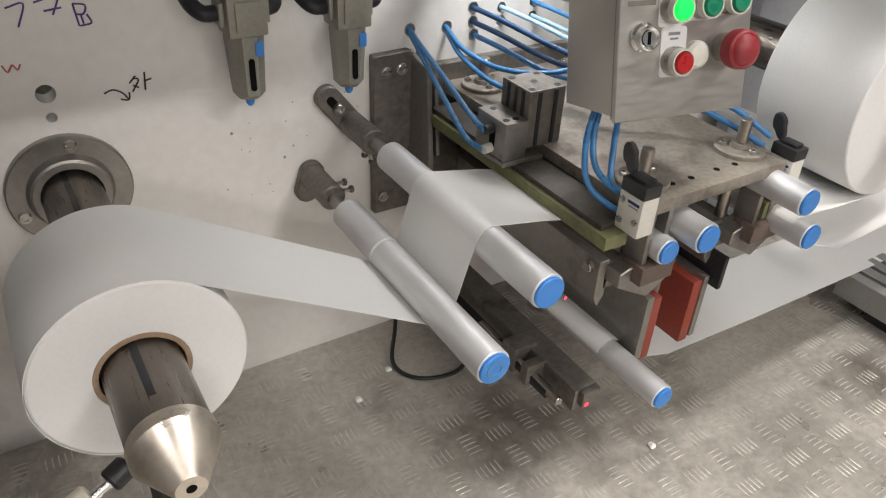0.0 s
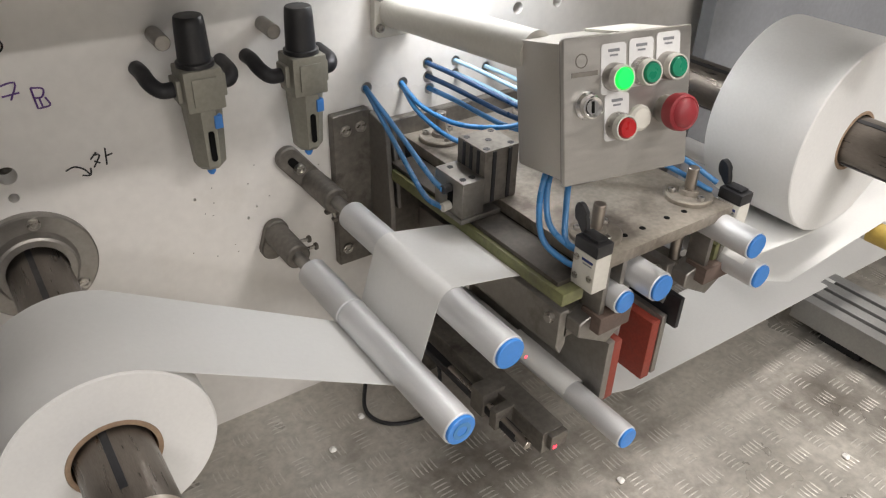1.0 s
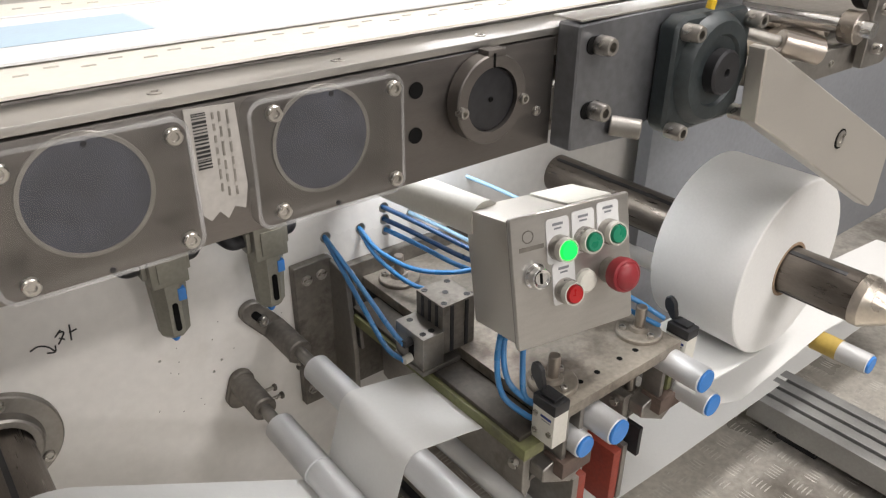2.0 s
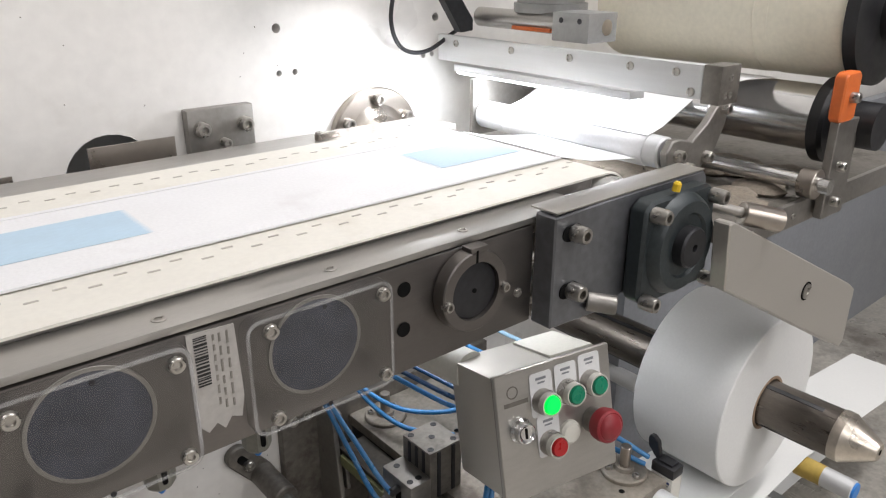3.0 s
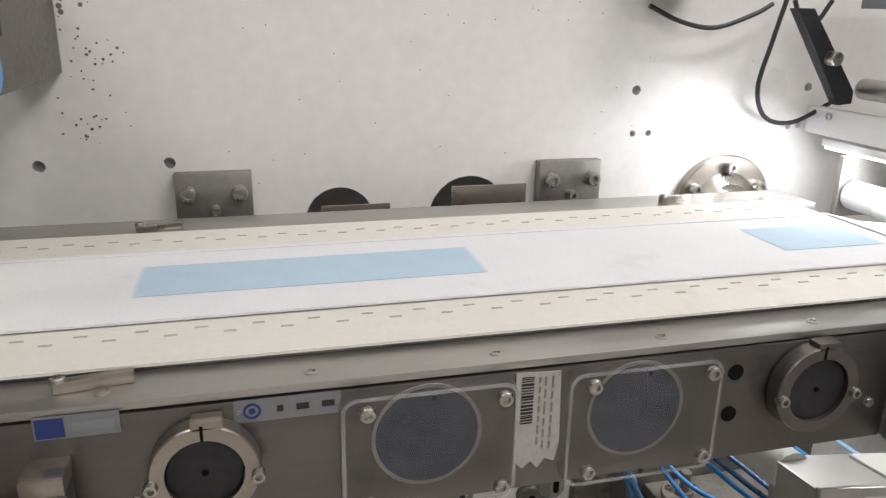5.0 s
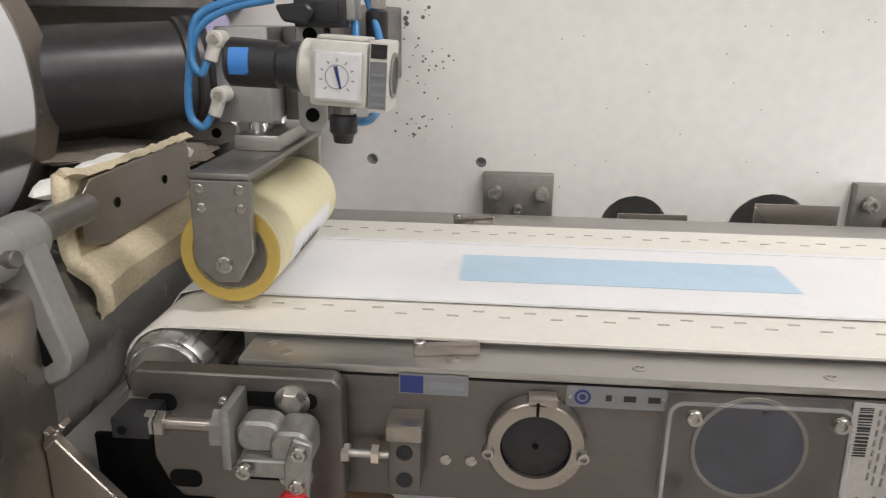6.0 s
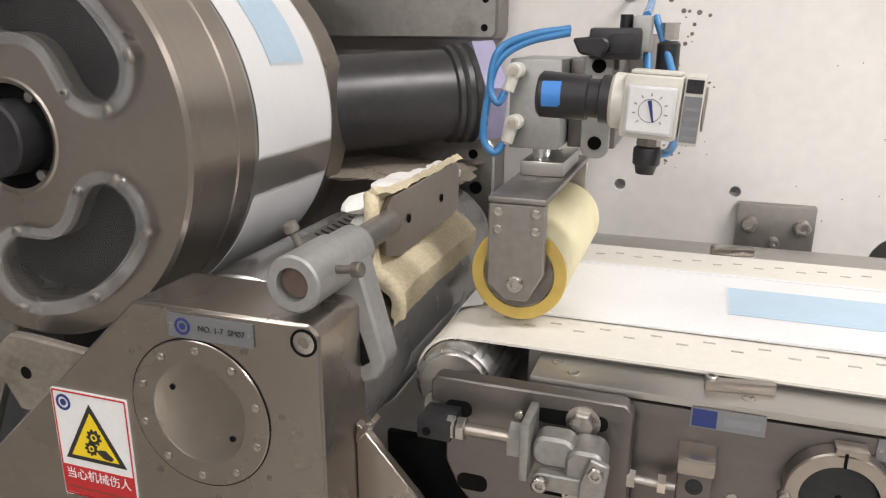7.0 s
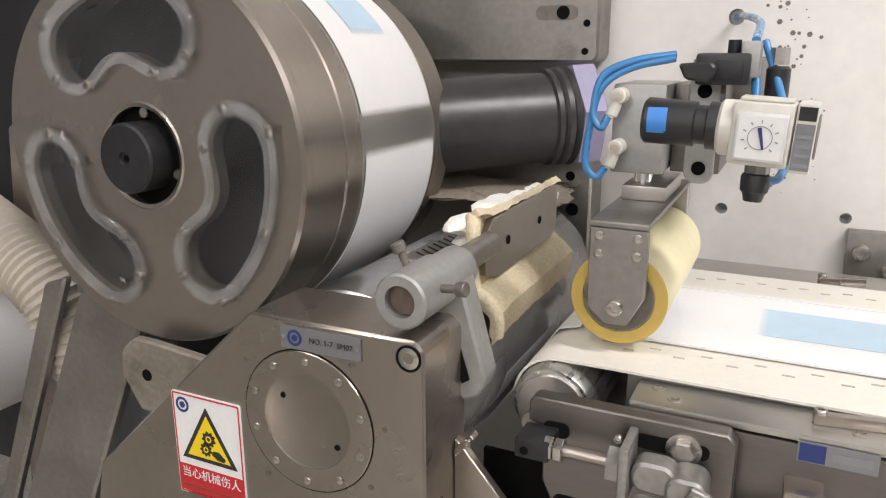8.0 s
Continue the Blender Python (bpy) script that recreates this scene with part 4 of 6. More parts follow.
# bluish blotches put the blue web's reflection into the steel's colour
part("barrel", spin([(0, 0.02), (0, CR - 0.002), (0.002, CR), (0.40, CR), (0.402, CR - 0.002), (0.402, 0.02)], (CX, -0.502, CZ), (0, 1, 0), 72),
     material("blue_reflecting_grey_steel", (0.42, 0.42, 0.42), 0.26, 0.9, 0.12, 14, 90, 0.03, stain=(0.27, 0.31, 0.35), stain_at=0.60, stain_scale=14), lc)
part("web_on_cylinder", sheet(arc(CX, CZ, CR + 0.0004, -62, -12, 16), -0.375, -0.225, 0.0006), NONWOVEN, lc)
part("mesh_band", sheet(arc(CX, CZ, CR + 0.001, 55, 95, 12), -0.40, -0.12, 0.001), GRIMY, lc)
b = bmesh.new()
for k in range(24):
    y = -0.39 + k * 0.011
    tube([(CX + (CR + 0.002) * math.cos(radians(a)), y + 0.004 * math.sin(a * 0.3), CZ + (CR + 0.002) * math.sin(radians(a))) for a in (58, 68, 78, 90)], 0.0008, 5, 3, b)
tagged(part("mesh_wires", b, DARK, lc), kind="stuff")

web_down = solid("web_leaving_belt", sheet([(-0.352, 0.9765), (-0.370, 0.972), (-0.382, 0.955), (-0.405, 0.915), (-0.432, 0.876), (-0.452, 0.857)], -0.379, -0.222, 0.0007), NONWOVEN, "white web running down from the belt end to the cylinder", "nonwoven web")

gb = thing("gearbox_housing", (-0.55, -0.535, FLOOR_Z), "satin steel side housing with round cover and warning sign", "housing")
part("body", slab([(-0.5405, 1.021), (-0.409, 1.021), (-0.4025, 1.0145), (-0.4025, 0.60), (-0.735, 0.60), (-0.724, 0.819), (-0.715, 0.857)], -0.565, -0.500, 0.0018), SATIN, gb)
part("pedestal", box(-0.735, -0.4025, -0.565, -0.10, FLOOR_Z, 0.599), PLATED, gb)
cv = part("cover_ring", pipe((-0.495, -0.565, 0.946), (-0.495, -0.5665, 0.946), 0.0535, 0.036, 64, 0.0008), SATIN, gb)
part("groove", pipe((-0.495, -0.5652, 0.946), (-0.495, -0.5656, 0.946), 0.0543, 0.0535, 64, 0.0001), SHADEBLACK, cv)
part("dish", spin([(0, 0.0375), (0.0012, 0.036), (0.0004, 0.0345), (0.0003, 0.0001)], (-0.495, -0.5652, 0.946), FRONT, 64), SATIN, cv)
for k in range(10):
    a = radians(16 + 36 * k)
    screw(cv, (-0.495 + 0.0465 * math.cos(a), -0.5665, 0.946 + 0.0465 * math.sin(a)), 0.0028, 0.0012)
for k in range(8):
    a = radians(8 + 45 * k)
    screw(gb, (-0.495 + 0.0635 * math.cos(a), -0.565, 0.946 + 0.0635 * math.sin(a)), 0.0022, 0.0006, mat=GRIMY)
for x, z in ((-0.5145, 0.963), (-0.4705, 0.932)):
    screw(cv, (x, -0.5658, z), 0.0022, 0.0004, mat=SHADEBLACK)
part("cover_ring", pipe((-0.590, -0.565, 0.815), (-0.590, -0.5665, 0.815), 0.050, 0.036, 48, 0.0008), SATIN, gb)
for k in range(8):
    a = radians(20 + 45 * k)
    screw(gb, (-0.590 + 0.060 * math.cos(a), -0.565, 0.815 + 0.060 * math.sin(a)), 0.0024, 0.0008, mat=GRIMY)
screw(gb, (-0.4135, -0.564, 1.009), 0.0075, 0.0016, mat=BOLT)
part("bolt_well", pipe((-0.4135, -0.5648, 1.009), (-0.4135, -0.5656, 1.009), 0.0092, 0.0075, 24, 0.0001), SHADEBLACK, gb)
number_tag(-0.513, -0.4485, 1.0005, 1.0170, -0.5652, "NO. 1-7  SM07")
# side gusset that runs down to the right of the housing
gs = thing("gusset_plate", (-0.36, -0.5, FLOOR_Z), "dark steel gusset sheet beside the housing", "gusset")
part("sheet", slab([(-0.402, 0.932), (-0.398, 0.930), (-0.351, 0.876), (-0.22, 0.70), (-0.22, FLOOR_Z), (-0.402, FLOOR_Z)], -0.520, -0.512, 0.0008), SATIN, gs)
part("deflector", slab([(-0.4015, 0.918), (-0.386, 0.936), (-0.389, 0.939), (-0.4015, 0.925)], -0.522, -0.5125, 0.0006), SATIN, gs)
screw(gs, (-0.390, -0.5225, 0.934), 0.003, 0.003)
# black sheet stands in for the shaded gap beside the gusset
part("gap_shade_sheet", slab([(-0.40, 0.90), (-0.345, 0.90), (-0.28, 0.78), (-0.28, FLOOR_Z), (-0.40, FLOOR_Z)], -0.470, -0.465, 0.0008), SHADEBLACK, gs)

# warning sign
sg = thing("warning_sign", (-0.5885, -0.566, 0.857), "worn safety sign with yellow triangle and red text band", "warning sign")
part("plate", slab(rounded(-0.622, -0.555, 0.8575, 0.9455, 0.0015, 3), -0.5665, -0.5652, 0), LABELWHITE, sg)
part("border", ring_plate(rounded(-0.6212, -0.5558, 0.8583, 0.9447, 0.0015, 3), rounded(-0.6200, -0.5570, 0.8595, 0.9435, 0.001, 3), -0.5668, -0.5665), SIGNRED, sg)
part("red_band", box(-0.620, -0.557, -0.5668, -0.5665, 0.8600, 0.8835, 0), SIGNRED, sg)
part("emblem", pipe((-0.6115, -0.5665, 0.935), (-0.6115, -0.5669, 0.935), 0.0065, 0.0045, 16, 0), INKBLUE, sg)
part("emblem_core", spin([(0, 0.0028), (0.0004, 0.0028)], (-0.6115, -0.5665, 0.935), FRONT, 8), INKBLUE, sg)


def triangle(cx, cz, r):
    return [(cx + r * math.cos(radians(90 + 120 * k)), cz + r * math.sin(radians(90 + 120 * k))) for k in range(3)]


part("black_triangle", slab(triangle(-0.5885, 0.9055, 0.0315), -0.5669, -0.5665, 0), INKBLACK, sg)
part("yellow_triangle", slab(triangle(-0.5885, 0.9055, 0.0245), -0.5672, -0.5669, 0), SIGNYELLOW, sg)


def gear(cx, cz, r):
    return [(cx + (r if (k // 2) % 2 else r * 0.78) * math.cos(2 * math.pi * k / 36), cz + (r if (k // 2) % 2 else r * 0.78) * math.sin(2 * math.pi * k / 36)) for k in range(36)]


for cx, cz, r in ((-0.5870, 0.9110, 0.0068), (-0.5905, 0.9015, 0.0060)):
    g = part("gear_picture", slab(gear(cx, cz, r), -0.5675, -0.5672, 0), INKBLACK, sg)
    part("gear_hole", pipe((cx, -0.5675, cz), (cx, -0.5677, cz), r * 0.42, r * 0.25, 14, 0), SIGNYELLOW, g)
part("hand_shape", slab([(-0.5840, 0.9015), (-0.5780, 0.9020), (-0.5715, 0.8965), (-0.5735, 0.8940), (-0.5800, 0.8950), (-0.5850, 0.8985)], -0.5675, -0.5672, 0), INKBLACK, sg)
words("sign_text", "当心机械伤人", 0.0098, pose(-0.5885, -0.5670, 0.8765, 90, 0, 0), LABELWHITE, sg, 0.0001)
part("print_bar", box(-0.6170, -0.5600, -0.5671, -0.5668, 0.8645, 0.8662, 0), REDPAD, sg)

# clamp and arm of the wiper
wp = thing("felt_wiper", (-0.43, -0.4, 0.96), "worn felt wiper on a steel holder with clamp", "wiper")
cl = part("clamp_head", pipe((-0.4195, -0.565, 1.0460), (-0.4195, -0.512, 1.0460), 0.0185, 0.0108, 44, 0.0015), ALUDULL, wp)
part("arm_hub", pipe((-0.4195, -0.511, 1.0460), (-0.4195, -0.478, 1.0460), 0.0165, 0.0106, 36, 0.001), ALUDULL, wp)
part("bore_face", spin([(0, 0.0104), (0.0006, 0.0100)], (-0.4195, -0.5582, 1.0460), FRONT, 32), BROWN, wp)
part("shaft", rod((-0.4195, -0.558, 1.0460), (-0.4260, -0.398, 1.0440), 0.0104), PLATED, wp)
for p0, p1 in (((-0.404, -0.540, 1.050), (-0.390, -0.542, 1.052)), ((-0.432, -0.530, 1.058), (-0.436, -0.532, 1.069))):
    d = (Vector(p1) - Vector(p0)).normalized()
    k = part("clamp_screw", rod(p0, p1, 0.0028, 14), GRIMY, cl)
    part("screw_head", rod(p1, Vector(p1) + d * 0.007, 0.0050, 16, 0.0008), GRIMY, cl)
part("arm", slab([(-0.428, 1.034), (-0.404, 1.048), (-0.384, 0.976), (-0.389, 0.962), (-0.401, 0.956), (-0.408, 0.966), (-0.417, 1.008)], -0.508, -0.484, 0.002), ALUDULL, wp, "cast aluminium arm")
part("arm_slot", slab([(-0.4115, 1.002), (-0.4055, 1.006), (-0.3955, 0.974), (-0.4015, 0.970)], -0.5086, -0.5079, 0), SHADEBLACK, wp)
# holder: flat plate with felt wrapped round it
part("holder", slab([(-0.402, 1.050), (-0.385, 1.062), (-0.215, 1.064), (-0.205, 1.054), (-0.205, 1.016), (-0.225, 1.010), (-0.372, 1.008), (-0.400, 1.016)], -0.434, -0.428, 0.0006, plane="yz"), SATIN, wp)
screw(wp, (-0.4275, -0.263, 1.036), 0.004, 0.0006, (1, 0, 0), mat=SHADEBLACK)
screw(wp, (-0.4275, -0.350, 1.036), 0.004, 0.0006, (1, 0, 0), mat=SHADEBLACK)
rf = random.Random(5)
b = bmesh.new()
n = 26
cols = []
for i in range(n + 1):
    y = -0.412 + 0.220 * i / n
    j = lambda s: rf.uniform(-s, s)
    prof = [(-0.4365, 1.050), (-0.438, 1.062), (-0.434, 1.066), (-0.428, 1.062), (-0.4355, 1.058), (-0.4355, 1.030), (-0.4345, 1.008), (-0.421, 1.000), (-0.4125, 0.990), (-0.414, 0.968), (-0.418, 0.966), (-0.417, 0.988), (-0.4270, 0.996), (-0.4385, 1.004)]
    curl = 0.004 + 0.010 * math.exp(-((y + 0.412) / 0.02) ** 2)
    cols.append([b.verts.new((x + j(0.0006), y, z + (j(0.0013) if k in (1, 2, 3, 9, 10) else j(0.0006)) + curl * (0.6 if k < 5 else -0.4))) for k, (x, z) in enumerate(prof)])
for A, B in zip(cols, cols[1:]):
    m = len(A)
    for k in range(m):
        b.faces.new((A[k], A[(k + 1) % m], B[(k + 1) % m], B[k]))
b.faces.new(cols[0])
b.faces.new(cols[-1])
part("felt", b, FELT, wp, "frayed cream felt strip")
part("felt_fold", tube([(-0.438, -0.406, 1.068), (-0.434, -0.414, 1.056), (-0.437, -0.411, 1.030), (-0.432, -0.414, 1.008), (-0.420, -0.415, 1.000), (-0.413, -0.412, 0.984), (-0.415, -0.408, 0.968)], 0.0062, 12), FELT, wp, "rolled felt end")
lint = bmesh.new()
for k in range(46):
    p = Vector((-0.452 + rf.uniform(-0.012, 0.010), rf.uniform(-0.375, -0.20), 1.044 + rf.uniform(-0.010, 0.012)))
    c = bmesh.new()
    bmesh.ops.create_icosphere(c, subdivisions=2, radius=rf.uniform(0.008, 0.016))
    for v in c.verts:
        v.co = p + Vector((v.co.x, v.co.y * 2.2, v.co.z * 0.5)) + 0.004 * noise.noise_vector(v.co * 90 + p * 40)
    merge(lint, c)
solid("lint_heap", lint, LINT, "loose white lint gathered behind the wiper", "lint", "stuff")
dirt = bmesh.new()
for k in range(30):
    p = Vector((-0.545 + rf.uniform(-0.08, 0.08), rf.uniform(-0.19, -0.06), 1.034 + rf.uniform(0, 0.006)))
    c = bmesh.new()
    bmesh.ops.create_icosphere(c, subdivisions=2, radius=rf.uniform(0.010, 0.020))
    for v in c.verts:
        v.co = p + Vector((v.co.x * 2.6, v.co.y * 2.4, v.co.z * 0.25)) + 0.004 * noise.noise_vector(v.co * 90 + p * 40)
    merge(dirt, c)
solid("fibre_dust", dirt, DUST, "grey brown fibre dust on the ledge behind the drum", "dust", "stuff")

# arm plate beside the drum and blurred machinery beyond
ar = thing("guard_arm", (-0.70, -0.5, 0.8), "pale dusty steel arm plate with a bolt hole", "arm plate")
part("plate", slab([(-0.755, 0.905), (-0.752, 0.930), (-0.735, 0.944), (-0.715, 0.944), (-0.61, 0.935), (-0.61, 0.89), (-0.70, 0.872), (-0.735, 0.872)], -0.500, -0.490, 0.002), DUSTY, ar)
screw(ar, (-0.722, -0.500, 0.910), 0.0058, 0.0006, mat=SHADEBLACK)
part("stem", slab([(-0.72, 0.872), (-0.66, 0.872), (-0.69, 0.60), (-0.76, 0.60)], -0.498, -0.491, 0.001), PLATED, ar)
sd = thing("side_column", (-1.25, -0.45, FLOOR_Z), "slanted pale steel machine column", "column")
part("column", slab([(-1.02, FLOOR_Z), (-1.00, 0.90), (-0.93, 1.0), (-0.875, 1.0), (-0.86, 0.98), (-0.83, FLOOR_Z)], -0.38, -0.33, 0.004), GREYPANEL, sd)
part("column", slab([(-1.30, FLOOR_Z), (-1.16, 1.10), (-1.12, 1.12), (-1.05, 1.10), (-1.08, FLOOR_Z)], -0.30, -0.24, 0.004), SATIN, sd)
part("column", slab([(-0.865, 0.955), (-1.012, 0.666), (-1.20, FLOOR_Z), (-0.95, FLOOR_Z), (-0.89, 0.70), (-0.780, 0.935), (-0.80, 0.98)], -0.450, -0.435, 0.003), PLATED, sd, "pale satin side sheet")
part("column", slab([(-0.955, 0.945), (-1.104, 0.628), (-1.30, FLOOR_Z), (-1.26, FLOOR_Z), (-1.071, 0.638), (-0.918, 0.956)], -0.425, -0.412, 0.003), PLATED, sd)
# dark panel put behind the columns for the shade between them
part("gap_shade_panel", box(-1.5, -0.80, -0.22, -0.20, 0.5, 1.6), DARK, sd)
hz = thing("ribbed_duct", (-1.12, -0.40, 0.93), "cream corrugated air duct hanging beyond the drum", "duct")
duct_path = smooth_path([(-1.30, -0.34, 1.02), (-1.16, -0.36, 0.985), (-1.05, -0.38, 0.950), (-0.99, -0.38, 0.90), (-0.975, -0.36, 0.80)], 26)
rings, b = [], bmesh.new()
for k, q in enumerate(duct_path):
    d = (duct_path[min(k + 1, len(duct_path) - 1)] - duct_path[max(k - 1, 0)]).normalized()
    u = (Vector((0, 1, 0)) - d * d.y).normalized()
    v = d.cross(u)
    r = 0.040 + (0.0030 if k % 3 == 0 else -0.0015)
    rings.append([b.verts.new(q + r * (math.cos(math.tau * i / 28) * u + math.sin(math.tau * i / 28) * v)) for i in range(28)])
for A, B in zip(rings, rings[1:]):
    for i in range(28):
        b.faces.new((A[i], A[(i + 1) % 28], B[(i + 1) % 28], B[i]))
part("duct", b, material("cream_duct_rubber", (0.55, 0.50, 0.43), 0.6, 0, 0.1, 20, 150, 0.04), hz)
part("clamp_band", pipe((-1.315, -0.338, 1.024), (-1.295, -0.340, 1.019), 0.047, 0.0395, 36), SATIN, hz)
fr = thing("far_roller", (-1.2, -0.4, 0.86), "white wound roll beyond the slanted columns", "roller")
part("roll", rod((-1.235, -0.45, 0.775), (-1.235, -0.2, 0.775), 0.085, 44, 0.002), NONWOVEN, fr)

# ---- press roller over the belt ----
PX, PZ, PR = -0.3155, 1.0165, 0.0365
pr = thing("press_roller", (PX, -0.33, PZ - PR), "yellow rubber press roller in a steel bracket over the belt", "press roller")
tyre = part("tyre", spin([(0, 0.026), (0, PR - 0.002), (0.002, PR), (0.007, PR), (0.009, PR - 0.0012), (0.011, PR), (0.186, PR), (0.188, PR - 0.002), (0.188, 0.026), (0, 0.026)], (0, -0.0795, 0), (0, 1, 0), 56), POLYCREAM, pr, local=True)
part("tyre_face", pipe((0, -0.0805, 0), (0, -0.0785, 0), PR + 0.0003, 0.0275, 56, 0.0008), POLYYELLOW, tyre, "amber polyurethane end", local=True)
part("hub", spin([(0, 0.0275), (0.004, 0.0275), (0.010, 0.018), (0.010, 0.0002)], (0, -0.0795, 0), (0, 1, 0), 40), GRIMY, tyre, local=True)
# film and black glue stuck to the tyre
part("stuck_film", sheet(arc(0, 0, PR + 0.0002, 232, 298, 14), -0.040, 0.080, 0.0003), NONWOVEN, tyre, "white film stuck to the tyre", local=True)
rs = random.Random(12)
for k in range(11):
    a, y = 240 + rs.uniform(0, 26), -0.010 + 0.006 * k
    part("smear", sheet(arc(0, 0, PR + 0.0007, a, a + rs.uniform(12, 28), 6), y, y + rs.uniform(0.004, 0.0065), 0.0002), BLACKSMEAR, tyre, local=True)
tyre.location = (0, 0, PR)
TURNING.append((tyre, 2670.0, -215.0, 5.7))
bf = part("bracket_front", slab([(-0.3375, 1.0725), (-0.2945, 1.0725), (-0.2945, 1.020), (-0.3065, 0.998), (-0.3230, 0.998), (-0.3375, 1.010)], -0.4205, -0.4125, 0.0012), PLATED, pr)
part("bracket_rear", slab([(-0.3375, 1.0725), (-0.2945, 1.0725), (-0.2945, 1.020), (-0.3065, 0.998), (-0.3230, 0.998), (-0.3375, 1.010)], -0.217, -0.209, 0.0012), STEEL, pr)
part("bracket_top", box(-0.3380, -0.2940, -0.4210, -0.209, 1.0728, 1.0775), PLATED, pr)
for x in (-0.3302, -0.3020):
    for z in (1.0660, 1.0525):
        screw(bf, (x, -0.4205, z), 0.0036, 0.0012)
screw(bf, (PX, -0.4205, 1.012), 0.0062, 0.0042)
part("mount_block", box(-0.334, -0.298, -0.335, -0.250, 1.0777, 1.0900), STEEL, pr)
for x, y in ((-0.320, -0.316), (-0.318, -0.27)):
    part("guide_post", rod((x, y, 1.090), (x, y, 1.115), 0.0075, 24), CHROME, pr)

pc = thing("lift_cylinder", (-0.31, -0.25, 1.10), "compact pneumatic lift cylinder with blue tubes and air regulator", "pneumatic cylinder")
part("body", box(-0.345, -0.303, -0.335, -0.255, 1.100, 1.172, 0.002), ALUDULL, pc)
part("dark_body", box(-0.302, -0.262, -0.300, -0.22, 1.098, 1.172, 0.002), FRAME, pc)
part("wall_mount", box(-0.300, -0.245, -0.22, -0.001, 1.11, 1.19, 0.002), FRAME, pc)
part("ear", slab(rounded(-0.290, -0.266, 1.090, 1.180, 0.010, 5), -0.3045, -0.3005, 0.0008), ALUDULL, pc)
for z in (1.103, 1.166):
    screw(pc, (-0.278, -0.3045, z), 0.0058, 0.001, mat=SHADEBLACK)
for z in (1.163, 1.122):
    f = part("elbow_fitting", rod((-0.338, -0.335, z), (-0.338, -0.352, z), 0.0065, 18, 0.001), PALEPLASTIC, pc)
    part("elbow", rod((-0.338, -0.347, z), (-0.343, -0.349, z - 0.016), 0.0050, 16, 0.001), PALEPLASTIC, f)
    part("collar", rod((-0.338, -0.349, z), (-0.338, -0.354, z), 0.0036, 12), CONE, f)
part("blue_tube", tube([(-0.345, -0.350, 1.147), (-0.350, -0.352, 1.138), (-0.357, -0.350, 1.150), (-0.352, -0.346, 1.178), (-0.330, -0.335, 1.190), (-0.300, -0.322, 1.195)], 0.0030, 12), HOSE, pc)
part("blue_tube", tube([(-0.345, -0.350, 1.106), (-0.352, -0.352, 1.098), (-0.361, -0.352, 1.108), (-0.360, -0.350, 1.135), (-0.353, -0.346, 1.168), (-0.333, -0.336, 1.184), (-0.300, -0.324, 1.192)], 0.0030, 12), HOSE, pc)
vb = part("toggle_valve", box(-0.284, -0.244, -0.33, -0.295, 1.172, 1.196, 0.003), BLACK, pc)
part("valve_face", box(-0.268, -0.249, -0.3315, -0.330, 1.176, 1.191, 0.001), DARK, vb)
part("lever", slab([(-0.296, 1.188), (-0.290, 1.176), (-0.272, 1.174), (-0.266, 1.184), (-0.272, 1.190)], -0.338, -0.328, 0.002), BLACK, vb)
part("valve_cap", box(-0.252, -0.238, -0.325, -0.295, 1.178, 1.205, 0.002), ALUDULL, vb)
part("fitting", rod((-0.258, -0.31, 1.196), (-0.258, -0.31, 1.206), 0.005, 16), DARK, vb)
part("blue_tube", tube([(-0.243, -0.31, 1.205), (-0.248, -0.20, 1.222), (-0.270, -0.08, 1.232), (-0.285, 0.005, 1.234)], 0.0035, 12), HOSE, pc)
part("blue_tube", tube([(-0.240, -0.312, 1.176), (-0.238, -0.320, 1.160), (-0.236, -0.325, 1.150)], 0.0035, 12), HOSE, pc)
part("dark_fitting", rod((-0.225, -0.30, 1.158), (-0.225, -0.30, 1.186), 0.009, 20, 0.002), BLACK, pc)
part("steel_fitting", rod((-0.225, -0.30, 1.187), (-0.225, -0.30, 1.200), 0.007, 6), BOLT, pc)
part("regulator_arm", box(-0.256, -0.246, -0.405, -0.304, 1.132, 1.160, 0.002), ALUDULL, pc)
rg = part("regulator_knob", spin([(0, 0.0140), (0.002, 0.0158), (0.034, 0.0152), (0.035, 0.0132), (0.042, 0.0132), (0.043, 0.0162), (0.050, 0.0162)], (-0.3035, -0.4160, 1.1515), (1, -0.03, -0.05), 36), BLACK, pc, "black regulator knob with blue band")
bb = sheet(arc(0, 0, 0.0158, 140, 205, 10), 0.004, 0.017, 0.0006)
bmesh.ops.transform(bb, matrix=Matrix(((0, 1, 0, -0.3035), (1, 0, 0, -0.4163), (0, 0, 1, 1.1510), (0, 0, 0, 1))), verts=bb.verts[:])
part("blue_band", bb, BLUECAP, rg)
RM = Matrix.Translation((-0.254, -0.4175, 1.1490)) @ pose(0, 0, 0, 0, 3, -2)


def on_reg(b):
    bmesh.ops.transform(b, matrix=RM, verts=b.verts[:])
    return b


gbx = part("regulator_body", on_reg(box(0.009, 0.046, -0.0190, 0.0190, -0.0215, 0.0190, 0.003)), PALEPLASTIC, pc, "off-white regulator body")
part("neck", on_reg(spin([(0, 0.0165), (0.002, 0.0185), (0.0095, 0.0185)], (0, 0, 0), (1, 0, 0), 36)), PALEPLASTIC, gbx)
part("end_block", on_reg(box(0.0465, 0.0590, -0.0185, 0.0185, -0.0235, 0.0205, 0.002)), PALEPLASTIC, gbx)
part("end_label", on_reg(box(0.0475, 0.0582, -0.0189, -0.0186, -0.0210, 0.0080, 0)), TAGALU, gbx)
